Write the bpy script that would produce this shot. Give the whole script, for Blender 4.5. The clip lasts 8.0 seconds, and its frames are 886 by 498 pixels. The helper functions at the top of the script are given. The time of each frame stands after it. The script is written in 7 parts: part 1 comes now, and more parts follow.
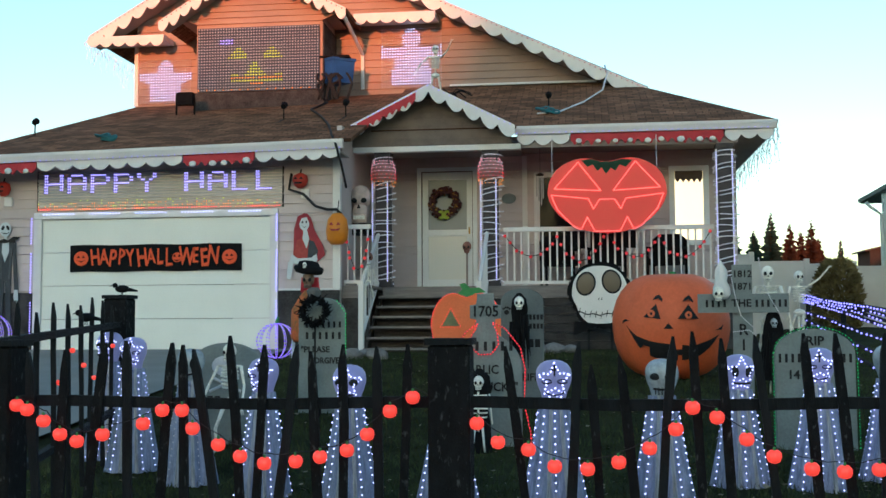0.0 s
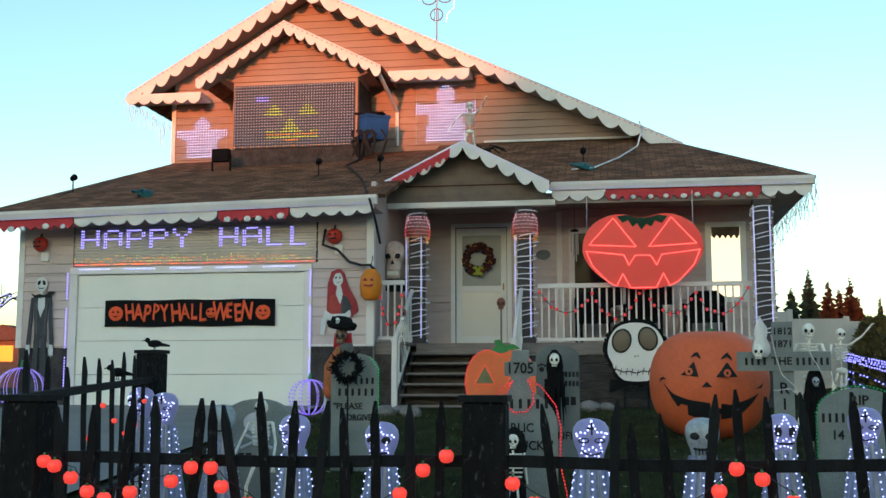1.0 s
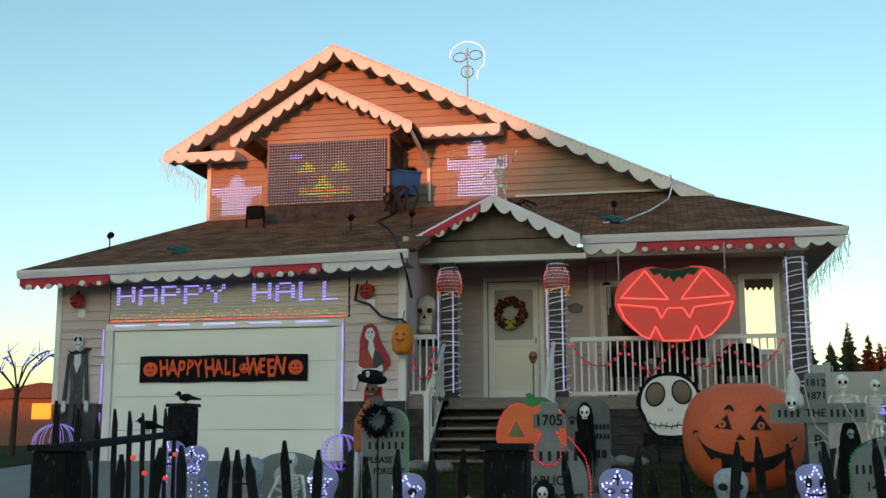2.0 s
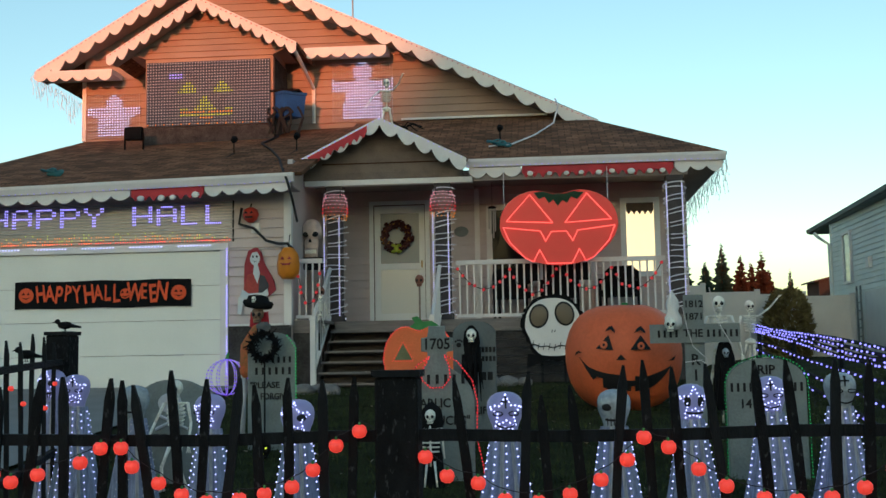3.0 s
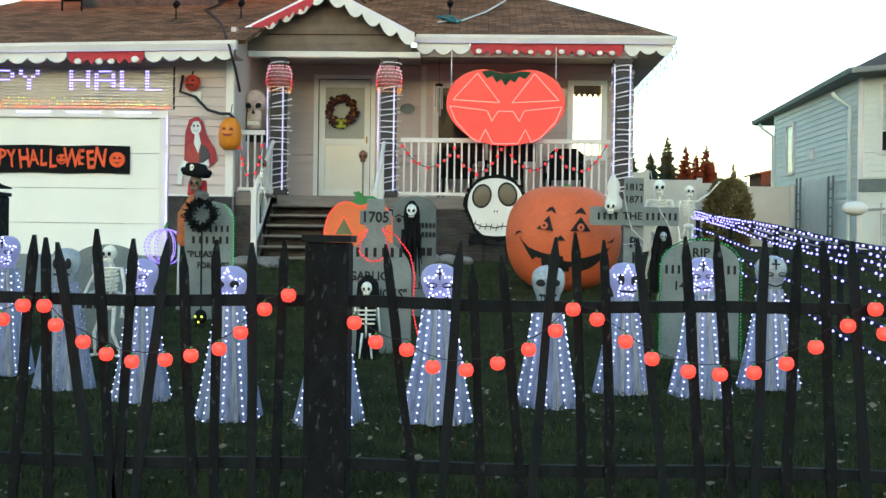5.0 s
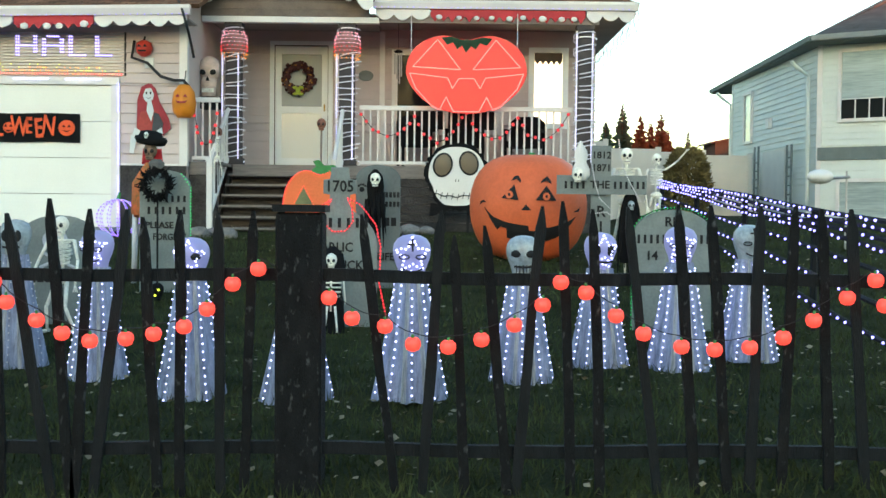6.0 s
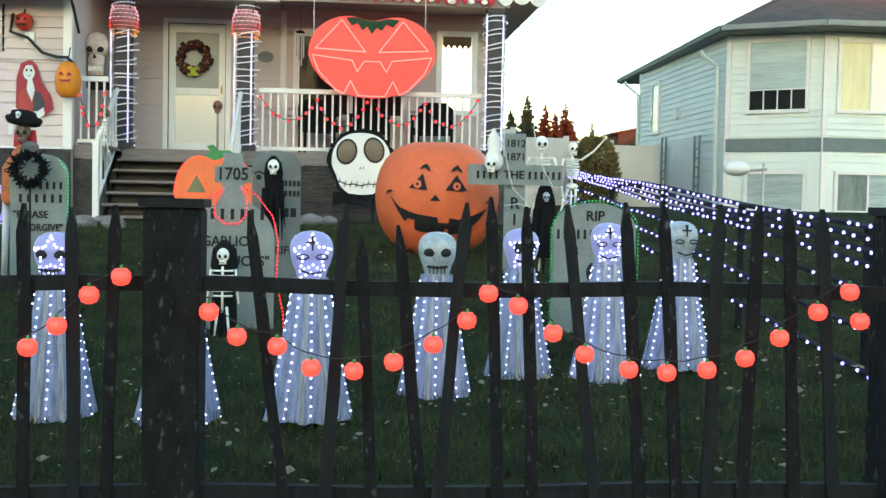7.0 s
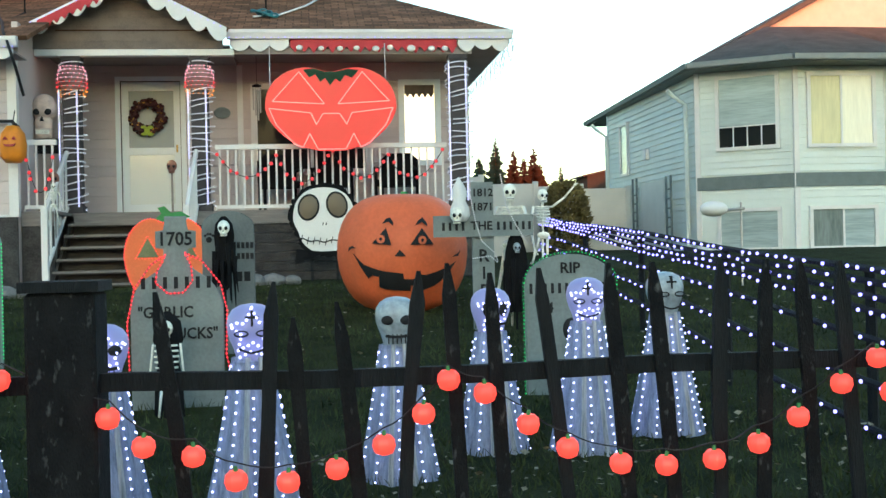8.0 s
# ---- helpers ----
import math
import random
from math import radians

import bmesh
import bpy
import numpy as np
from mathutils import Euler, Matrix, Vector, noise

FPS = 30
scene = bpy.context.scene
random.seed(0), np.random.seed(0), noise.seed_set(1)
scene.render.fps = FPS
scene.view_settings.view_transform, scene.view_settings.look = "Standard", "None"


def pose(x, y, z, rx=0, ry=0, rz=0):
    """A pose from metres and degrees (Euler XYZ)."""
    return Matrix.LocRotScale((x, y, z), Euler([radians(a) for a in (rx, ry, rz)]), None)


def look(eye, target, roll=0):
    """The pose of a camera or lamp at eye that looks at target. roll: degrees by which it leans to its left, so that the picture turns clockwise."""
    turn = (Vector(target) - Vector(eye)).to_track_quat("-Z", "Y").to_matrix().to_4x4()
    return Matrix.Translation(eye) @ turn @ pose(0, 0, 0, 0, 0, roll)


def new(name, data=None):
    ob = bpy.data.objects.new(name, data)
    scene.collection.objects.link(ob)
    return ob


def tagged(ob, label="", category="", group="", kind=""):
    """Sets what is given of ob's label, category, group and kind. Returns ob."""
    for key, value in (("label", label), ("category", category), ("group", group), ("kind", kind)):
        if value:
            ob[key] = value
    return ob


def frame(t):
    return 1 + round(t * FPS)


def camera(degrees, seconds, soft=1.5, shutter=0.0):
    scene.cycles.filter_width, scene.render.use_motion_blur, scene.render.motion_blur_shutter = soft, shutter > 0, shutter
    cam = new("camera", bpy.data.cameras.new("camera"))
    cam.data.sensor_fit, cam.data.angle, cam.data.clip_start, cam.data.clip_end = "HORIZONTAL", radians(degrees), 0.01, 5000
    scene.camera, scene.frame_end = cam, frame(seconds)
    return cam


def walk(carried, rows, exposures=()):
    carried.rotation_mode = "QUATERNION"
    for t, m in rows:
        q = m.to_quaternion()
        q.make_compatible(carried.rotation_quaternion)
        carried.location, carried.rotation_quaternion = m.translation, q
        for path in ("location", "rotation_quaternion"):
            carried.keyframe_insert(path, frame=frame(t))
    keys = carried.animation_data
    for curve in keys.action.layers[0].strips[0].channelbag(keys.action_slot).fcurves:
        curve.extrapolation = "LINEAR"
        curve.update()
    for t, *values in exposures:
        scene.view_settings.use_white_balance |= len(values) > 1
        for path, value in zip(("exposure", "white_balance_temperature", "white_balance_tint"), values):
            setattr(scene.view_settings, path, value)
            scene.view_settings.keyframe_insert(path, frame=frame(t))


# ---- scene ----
cam = camera(43.2, 8.0)
PATH = [
    (0, (2.982, -19.949, 1.502), (2.73, -17.97, 1.642), -0.3),
    (0.5, (2.973, -19.914, 1.509), (2.693, -17.942, 1.691), -0.1),
    (1, (2.965, -19.854, 1.499), (2.655, -17.893, 1.74), 0.0),
    (2.3, (3.05, -19.908, 1.457), (2.675, -17.974, 1.805), -0.2),
    (2.5, (2.978, -19.888, 1.515), (2.652, -17.945, 1.854), -0.7),
    (3, (3.006, -19.86, 1.486), (2.836, -17.877, 1.687), -1.0),
    (3.5, (3.016, -19.869, 1.468), (2.932, -17.872, 1.549), -1.3),
    (4, (3.013, -19.865, 1.428), (2.97, -17.865, 1.455), -0.4),
    (4.5, (3.037, -19.896, 1.462), (3.001, -17.897, 1.441), -1.7),
    (4.7, (3.062, -19.85, 1.439), (3.007, -17.851, 1.43), -0.1),
    (5.8, (2.97, -19.608, 1.42), (2.884, -17.611, 1.379), 1.4),
    (6, (2.94, -19.51, 1.425), (2.947, -17.511, 1.362), 0.6),
    (6.5, (2.898, -19.218, 1.422), (3.068, -17.227, 1.331), 0.1),
    (7, (2.935, -18.779, 1.458), (3.115, -16.789, 1.375), 1.1),
    (7.5, (2.937, -18.576, 1.524), (3.083, -16.582, 1.483), 0.1),
    (8, (3.065, -18.164, 1.513), (3.292, -16.177, 1.517), -1.3),
]
walk(cam, [(t, look(eye, target, roll)) for t, eye, target, roll in PATH],
     [(0.0, 1.60, 5560, -2), (1.0, 1.48, 5680, -2), (2.5, 1.10, 5980, -3), (3.0, 1.14, 5860, -2), (3.5, 1.52, 5730, -3), (4.0, 1.78, 5820, -3), (4.5, 2.20, 6020, -2), (6.0, 2.46, 6080, -1), (7.0, 2.68, 6060, -1), (8.0, 2.36, 5830, -3)])

# ---- world and light ----
world = bpy.data.worlds.new("dusk_sky")
scene.world = world
world.use_nodes = True
wn = world.node_tree.nodes
wl = world.node_tree.links
sky = wn.new("ShaderNodeTexSky")
sky.sky_type = "NISHITA"
sky.sun_disc = False
sky.sun_elevation = radians(5.0)
sky.sun_rotation = radians(186.0)
sky.air_density, sky.dust_density, sky.ozone_density = 1.0, 0.6, 1.2
wn["Background"].inputs["Strength"].default_value = 0.15
wl.new(sky.outputs["Color"], wn["Background"].inputs["Color"])

# the last of the sun, low behind the viewer, cut by an added wall
sun_data = bpy.data.lights.new("sun", "SUN")
sun_data.energy, sun_data.angle, sun_data.color = 1.9, radians(0.6), (1.0, 0.215, 0.075)
sun = new("sun", sun_data)
sun.matrix_world = look((-10.4, -99.1, 6.98), (0, 0, 0))


# ---- materials ----
def node_mat(name, color, rough=0.7, metal=0.0, var=0.25, scale=6.0, fine=60.0, bump=0.15, tint=None, stretch=(1, 1, 1), per_object=0.0, spec=0.3):
    """A surface whose colour varies at two scales and that has a fine relief."""
    m = bpy.data.materials.new(name)
    m.use_nodes = True
    n, l = m.node_tree.nodes, m.node_tree.links
    b = n["Principled BSDF"]
    b.inputs["Roughness"].default_value, b.inputs["Metallic"].default_value = rough, metal
    b.inputs["Specular IOR Level"].default_value = spec
    tc = n.new("ShaderNodeTexCoord")
    mp = n.new("ShaderNodeMapping")
    mp.inputs["Scale"].default_value = stretch
    l.new(tc.outputs["Object"], mp.inputs["Vector"])
    big, small = n.new("ShaderNodeTexNoise"), n.new("ShaderNodeTexNoise")
    big.inputs["Scale"].default_value, small.inputs["Scale"].default_value = scale, fine
    big.inputs["Detail"].default_value, small.inputs["Detail"].default_value = 5, 3
    for t in (big, small):
        l.new(mp.outputs["Vector"], t.inputs["Vector"])
    mix = n.new("ShaderNodeMath")
    mix.operation = "ADD"
    l.new(big.outputs["Fac"], mix.inputs[0])
    half = n.new("ShaderNodeMath")
    half.operation = "MULTIPLY"
    half.inputs[1].default_value = 0.6
    l.new(small.outputs["Fac"], half.inputs[0])
    l.new(half.outputs[0], mix.inputs[1])
    last = mix
    if per_object:
        oi = n.new("ShaderNodeObjectInfo")
        k = n.new("ShaderNodeMath")
        k.operation = "MULTIPLY_ADD"
        k.inputs[1].default_value = per_object
        l.new(oi.outputs["Random"], k.inputs[0])
        l.new(mix.outputs[0], k.inputs[2])
        last = k
    ramp = n.new("ShaderNodeValToRGB")
    dark = tint or tuple(c * (1 - var) for c in color)
    light = tuple(min(1, c * (1 + var * 0.6)) for c in color)
    ramp.color_ramp.elements[0].position, ramp.color_ramp.elements[1].position = 0.5, 1.0
    ramp.color_ramp.elements[1].position = 1.0
    ramp.color_ramp.elements[0].color, ramp.color_ramp.elements[1].color = (*dark, 1), (*light, 1)
    l.new(last.outputs[0], ramp.inputs["Fac"])
    l.new(ramp.outputs["Color"], b.inputs["Base Color"])
    if bump:
        bp = n.new("ShaderNodeBump")
        bp.inputs["Strength"].default_value, bp.inputs["Distance"].default_value = bump, 0.02
        l.new(small.outputs["Fac"], bp.inputs["Height"])
        l.new(bp.outputs["Normal"], b.inputs["Normal"])
    return m


def glow_mat(name, color, strength):
    m = bpy.data.materials.new(name)
    m.use_nodes = True
    b = m.node_tree.nodes["Principled BSDF"]
    b.inputs["Base Color"].default_value = (*color, 1)
    b.inputs["Emission Color"].default_value = (*color, 1)
    b.inputs["Emission Strength"].default_value = strength
    b.inputs["Roughness"].default_value = 0.4
    return m


def glass_mat(name, color, rough=0.03, ior=1.9):
    m = bpy.data.materials.new(name)
    m.use_nodes = True
    b = m.node_tree.nodes["Principled BSDF"]
    b.inputs["Base Color"].default_value = (*color, 1)
    b.inputs["Roughness"].default_value = rough
    b.inputs["Metallic"].default_value = 0.0
    b.inputs["IOR"].default_value = ior
    return m


SIDING = node_mat("taupe_siding", (0.555, 0.48, 0.465), 0.62, var=0.14, scale=1.2, fine=90, bump=0.08, per_object=0.12)
WHITE = node_mat("white_paint", (0.74, 0.72, 0.70), 0.5, var=0.10, scale=2.5, fine=70, bump=0.05)
DOORWHITE = node_mat("garage_door_paint", (0.83, 0.84, 0.79), 0.5, var=0.07, scale=1.0, fine=50, bump=0.05)
CREAM = node_mat("door_paint", (0.77, 0.82, 0.84), 0.45, var=0.08, scale=2, fine=60, bump=0.04)
STONE = node_mat("foundation_parging", (0.060, 0.056, 0.055), 0.9, spec=0.1, var=0.5, scale=5, fine=40, bump=0.6)
DECK = node_mat("deck_wood", (0.22, 0.195, 0.18), 0.8, var=0.3, scale=4, fine=50, bump=0.3, stretch=(1, 8, 8))
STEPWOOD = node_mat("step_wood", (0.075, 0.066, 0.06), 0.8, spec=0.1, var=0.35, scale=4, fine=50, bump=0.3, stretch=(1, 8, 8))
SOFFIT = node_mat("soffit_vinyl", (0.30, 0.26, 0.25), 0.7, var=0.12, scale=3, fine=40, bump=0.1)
BLACKWOOD = node_mat("black_weathered_wood", (0.010, 0.011, 0.013), 0.7, spec=0.2, var=0.5, scale=7, fine=60, bump=0.5, stretch=(4, 4, 0.5))
CHIPPED = node_mat("black_paint_chipped", (0.011, 0.011, 0.012), 0.8, spec=0.12, var=0.5, scale=6, fine=50, bump=0.5, stretch=(4, 4, 1.8))
RED = node_mat("red_paint", (0.45, 0.025, 0.04), 0.5, var=0.2, scale=6, fine=70, bump=0.1)
GRASS = node_mat("lawn_soil", (0.032, 0.036, 0.016), 0.95, spec=0.05, var=0.5, scale=3, fine=60, bump=0.8, tint=(0.010, 0.013, 0.007))
CONCRETE = node_mat("concrete_drive", (0.23, 0.23, 0.22), 0.85, var=0.2, scale=1.5, fine=80, bump=0.25)
GLASS = glass_mat("window_glass", (0.012, 0.014, 0.016), 0.12, 1.16)
SIDING_UP = node_mat("brown_taupe_siding", (0.33, 0.24, 0.195), 0.65, var=0.16, scale=1.2, fine=90, bump=0.08, per_object=0.14)


def shingle_mat():
    m = node_mat("asphalt_shingle", (0.205, 0.110, 0.066), 0.95, spec=0.1, var=0.4, scale=2.0, fine=130, bump=0.3)
    n, l = m.node_tree.nodes, m.node_tree.links
    b = n["Principled BSDF"]
    ramp = next(x for x in n if x.bl_idname == "ShaderNodeValToRGB")
    tc = next(x for x in n if x.bl_idname == "ShaderNodeTexCoord")
    br = n.new("ShaderNodeTexBrick")
    br.inputs["Scale"].default_value = 1.0
    br.inputs["Brick Width"].default_value, br.inputs["Row Height"].default_value = 0.24, 0.14
    br.inputs["Mortar Size"].default_value = 0.008
    br.inputs["Color1"].default_value, br.inputs["Color2"].default_value = (0.55, 0.55, 0.55, 1), (1.25, 1.2, 1.15, 1)
    br.inputs["Mortar"].default_value = (0.3, 0.3, 0.3, 1)
    l.new(tc.outputs["Object"], br.inputs["Vector"])
    mu = n.new("ShaderNodeMix")
    mu.data_type, mu.blend_type = "RGBA", "MULTIPLY"
    mu.inputs[0].default_value = 1.0
    l.new(ramp.outputs["Color"], mu.inputs[6])
    l.new(br.outputs["Color"], mu.inputs[7])
    l.new(mu.outputs[2], b.inputs["Base Color"])
    return m


SHINGLE = shingle_mat()


# ---- building helpers ----
def box(bm, x0, x1, y0, y1, z0, z1):
    v = [bm.verts.new((x, y, z)) for x in (x0, x1) for y in (y0, y1) for z in (z0, z1)]
    for f in ((0, 1, 3, 2), (4, 6, 7, 5), (0, 4, 5, 1), (2, 3, 7, 6), (0, 2, 6, 4), (1, 5, 7, 3)):
        bm.faces.new([v[i] for i in f])


def prism(bm, pts, y0, y1):
    """An outline in x and z (counter-clockwise seen from the front), from y0 (front) to y1 (back)."""
    a = [bm.verts.new((x, y0, z)) for x, z in pts]
    b = [bm.verts.new((x, y1, z)) for x, z in pts]
    bm.faces.new(a)
    bm.faces.new(b[::-1])
    for i in range(len(pts)):
        j = (i + 1) % len(pts)
        bm.faces.new((a[j], a[i], b[i], b[j]))


def rod(bm, p, q, r0, r1=None, n=8):
    r1 = r0 if r1 is None else r1
    p, q = Vector(p), Vector(q)
    d = (q - p).normalized()
    u = d.orthogonal().normalized()
    w = d.cross(u)
    ring = [[bm.verts.new(c + (u * math.cos(a) + w * math.sin(a)) * r) for a in (2 * math.pi * k / n for k in range(n))] for c, r in ((p, r0), (q, r1))]
    for k in range(n):
        bm.faces.new((ring[0][k], ring[0][(k + 1) % n], ring[1][(k + 1) % n], ring[1][k]))
    bm.faces.new(ring[0][::-1])
    bm.faces.new(ring[1])


def lathe(bm, prof, n=20, squash=(1, 1), lobes=0, lobe=0.0, c=(0, 0, 0)):
    """A body of revolution about z; lobes give it ribs like a pumpkin."""
    rings = []
    for r, z in prof:
        ring = []
        for k in range(n):
            a = 2 * math.pi * k / n
            rr = max(r, 0.0005) * (1 - lobe * abs(math.sin(a * lobes / 2)) if lobes else 1)
            ring.append(bm.verts.new((c[0] + rr * math.cos(a) * squash[0], c[1] + rr * math.sin(a) * squash[1], c[2] + z)))
        rings.append(ring)
    for a, b in zip(rings, rings[1:]):
        for k in range(n):
            bm.faces.new((a[k], a[(k + 1) % n], b[(k + 1) % n], b[k]))
    bm.faces.new(rings[0][::-1])
    bm.faces.new(rings[-1])


def ball(bm, c, r, n=10, m=6, sq=(1, 1, 1)):
    prof = [(r * math.sin(math.pi * i / m) * 1.0, -r * math.cos(math.pi * i / m) * sq[2]) for i in range(m + 1)]
    lathe(bm, prof, n, (sq[0], sq[1]), c=c)


def tube(bm, pts, r, n=6):
    pts = [Vector(p) for p in pts]
    rings = []
    u = None
    for i, p in enumerate(pts):
        d = (pts[min(i + 1, len(pts) - 1)] - pts[max(i - 1, 0)]).normalized()
        u = d.orthogonal().normalized() if u is None else (u - d * u.dot(d)).normalized()
        w = d.cross(u)
        rings.append([bm.verts.new(p + (u * math.cos(2 * math.pi * k / n) + w * math.sin(2 * math.pi * k / n)) * r) for k in range(n)])
    for a, b in zip(rings, rings[1:]):
        for k in range(n):
            bm.faces.new((a[k], a[(k + 1) % n], b[(k + 1) % n], b[k]))
    bm.faces.new(rings[0][::-1])
    bm.faces.new(rings[-1])


def mesh_of(name, bm, material, smooth=False, normals=True):
    if normals:
        bmesh.ops.recalc_face_normals(bm, faces=bm.faces)
    me = bpy.data.meshes.new(name)
    bm.to_mesh(me)
    bm.free()
    for m in material if isinstance(material, (list, tuple)) else (material,):
        me.materials.append(m)
    if smooth:
        me.shade_smooth()
    return me


def part(name, bm, material, parent, label="", smooth=False, at=None):
    ob = new(name, mesh_of(name, bm, material, smooth))
    ob.parent = parent
    if at:
        ob.location = at
    return tagged(ob, label)


def thing(name, label, category, group="", at=(0, 0, 0), rz=0, kind=""):
    ob = new(name)
    ob.empty_display_size = 0.1
    ob.matrix_world = pose(*at, 0, 0, rz)
    return tagged(ob, label, category, group, kind)


def solo(name, bm, material, label, category, group="", kind="", smooth=False, at=(0, 0, 0), rz=0):
    ob = new(name, mesh_of(name, bm, material, smooth))
    ob.matrix_world = pose(*at, 0, 0, rz)
    return tagged(ob, label, category, group, kind)


def boxpart(name, parent, material, x0, x1, y0, y1, z0, z1, label=""):
    bm = bmesh.new()
    box(bm, x0, x1, y0, y1, z0, z1)
    return part(name, bm, material, parent, label)


# ---- ground ----
GZ = ((-60, -0.15), (-17, 0.06), (-15.1, 0.30), (-13.4, 0.395), (-12.3, 0.43), (-10.5, 0.5), (-8, 0.78), (-5, 1.02), (-3, 1.13), (0, 1.15), (4, 1.15), (20, 1.3), (400, 2.0))


def gz(y):
    for (a, p), (b, q) in zip(GZ, GZ[1:]):
        if y <= b:
            k = (y - a) / (b - a)
            return p + (q - p) * k
    return GZ[-1][1]


def rise(x, y):
    """The yard beside the drive of the pale house lies higher, and the lawn by the fence leans a little."""
    a = min(1.0, max(0.0, (x - 6.15) / 2.0))
    b = min(1.0, max(0.0, (y + 11.0) / 11.0))
    lean = max(0.0, min(1.0, (y + 16.5) / 2.0, (-10.6 - y) / 1.2))
    return 0.26 * a * a * (3 - 2 * a) * b * b * (3 - 2 * b) + 0.030 * max(-2.6, min(2.6, x - 3.4)) * lean


def ground_sheet():
    bm = bmesh.new()
    xs = [-400, -150, -60, -30] + [-20 + k * 0.5 for k in range(81)] + [30, 60, 150, 400]
    ys = [-400, -150, -60, -30] + [-20 + k * 0.4 for k in range(76)] + [14, 20, 40, 80, 150, 400]
    rows = []
    for y in ys:
        row = []
        for x in xs:
            near = abs(x) < 15 and -18 < y < 8
            row.append(bm.verts.new((x, y, gz(y) + (rise(x, y) if y < 60 else 0) + (noise.noise((x * 0.9, y * 0.9, 0)) * 0.03 if near else 0))))
        rows.append(row)
    for a, b in zip(rows, rows[1:]):
        for k in range(len(xs) - 1):
            bm.faces.new((a[k], a[k + 1], b[k + 1], b[k]))
    return solo("ground", bm, GRASS, "dark green autumn lawn sloping up to the house", "ground", kind="structure", smooth=True)


ground_sheet()


# ---- the house: walls ----
def cut(x0, x1, holes, z0, z1):
    """The stretches of x0 to x1 that are left beside the openings met between z0 and z1."""
    spans = [(x0, x1)]
    for hx0, hx1, hz0, hz1 in holes:
        if hz0 < z1 - 0.01 and hz1 > z0 + 0.01:
            nxt = []
            for a, b in spans:
                if hx1 <= a or hx0 >= b:
                    nxt.append((a, b))
                    continue
                if hx0 > a:
                    nxt.append((a, hx0))
                if hx1 < b:
                    nxt.append((hx1, b))
            spans = nxt
    return spans


def siding(parent, material, y, z0, z1, edges, holes=(), course=0.15, name="siding_plank", place=None, lap=0.032):
    """Lapped planks on a wall that faces the front at y; edges(z) gives the ends of a course."""
    rows = math.ceil((z1 - z0) / course - 0.01)
    for i in range(rows):
        a, b = z0 + i * course, min(z1, z0 + (i + 1) * course)
        l0, r0 = edges(a)
        l1, r1 = edges(b)
        zs = sorted({a, b} | {h for q in holes for h in (q[2], q[3]) if a + 0.02 < h < b - 0.02})
        for za, zb in zip(zs, zs[1:]):
            for s0, s1 in cut(min(l0, l1), max(r0, r1), holes, za, zb):
                if s1 - s0 < 0.03:
                    continue
                bm = bmesh.new()
                ta, tb = max(s0, l0), min(s1, r0)
                ua, ub = max(s0, l1), min(s1, r1)
                if tb - ta < 0.02 or ub - ua < -0.01:
                    continue
                ub = max(ub, ua + 0.005)
                v = [bm.verts.new(p) for p in ((ta, y - lap, za), (tb, y - lap, za), (ub, y - 0.004, zb), (ua, y - 0.004, zb), (ta, y + 0.004, za), (tb, y + 0.004, za))]
                bm.faces.new((v[0], v[1], v[2], v[3]))
                bm.faces.new((v[4], v[5], v[1], v[0]))
                ob = part(name, bm, material, parent)
                if place is not None:
                    ob.matrix_local = place


def wall_with_holes(name, label, material, x0, x1, y0, y1, z0, z1, holes=()):
    bm = bmesh.new()
    zs = sorted({z0, z1} | {q for h in holes for q in (h[2], h[3])})
    for a, b in zip(zs, zs[1:]):
        for s0, s1 in cut(x0, x1, holes, a, b):
            box(bm, s0, s1, y0, y1, a, b)
    return solo(name, bm, material, label, "wall", kind="structure")


GAR = (-5.80, -1.97, 1.0, 3.29)
wall_g = wall_with_holes("wall_garage", "taupe vinyl siding garage wall", SIDING, -6.82, -0.87, -2.70, -2.5, 1.0, 4.3, (GAR,))
siding(wall_g, SIDING, -2.70, 2.13, 4.27, lambda z: (-6.82, -0.96), (GAR,))
DOOR = (0.06, 0.99, 2.2, 4.31)
WIN = (4.52, 5.09, 2.98, 4.26)
BIG = (2.15, 3.95, 2.85, 4.2)
wall_d = wall_with_holes("wall_porch", "taupe vinyl siding wall behind the porch", SIDING, -0.87, 5.62, 0.0, 0.2, 1.0, 4.75, (DOOR, WIN, BIG))
siding(wall_d, SIDING, 0.0, 2.2, 4.6, lambda z: (-0.85, 5.6), (DOOR, WIN, BIG))
wall_s = solo("wall_garage_side", (lambda b: (box(b, -0.95, -0.87, -2.49, 0, 1.0, 4.75), b)[1])(bmesh.new()), SIDING, "taupe side wall of the garage beside the porch", "wall", kind="structure")
for nm, args in (("wall_left", (-6.82, -6.62, -2.5, 9.8, 1.0, 4.3)), ("wall_right", (5.42, 5.62, 0.2, 9.8, 1.0, 4.75)), ("wall_back", (-6.82, 5.62, 9.8, 10.0, 1.0, 6.6))):
    b = bmesh.new()
    box(b, *args)
    solo(nm, b, SIDING, "taupe vinyl siding outer wall", "wall", kind="structure")


# upper storey with its gable
def upper_edges(z):
    left = -6.2 if z < 7.78 else -6.2 + (z - 7.78) / 0.583
    right = min(3.75, (9.44 - z) / 0.473 - 3.34)
    return left, max(right, left + 0.01)


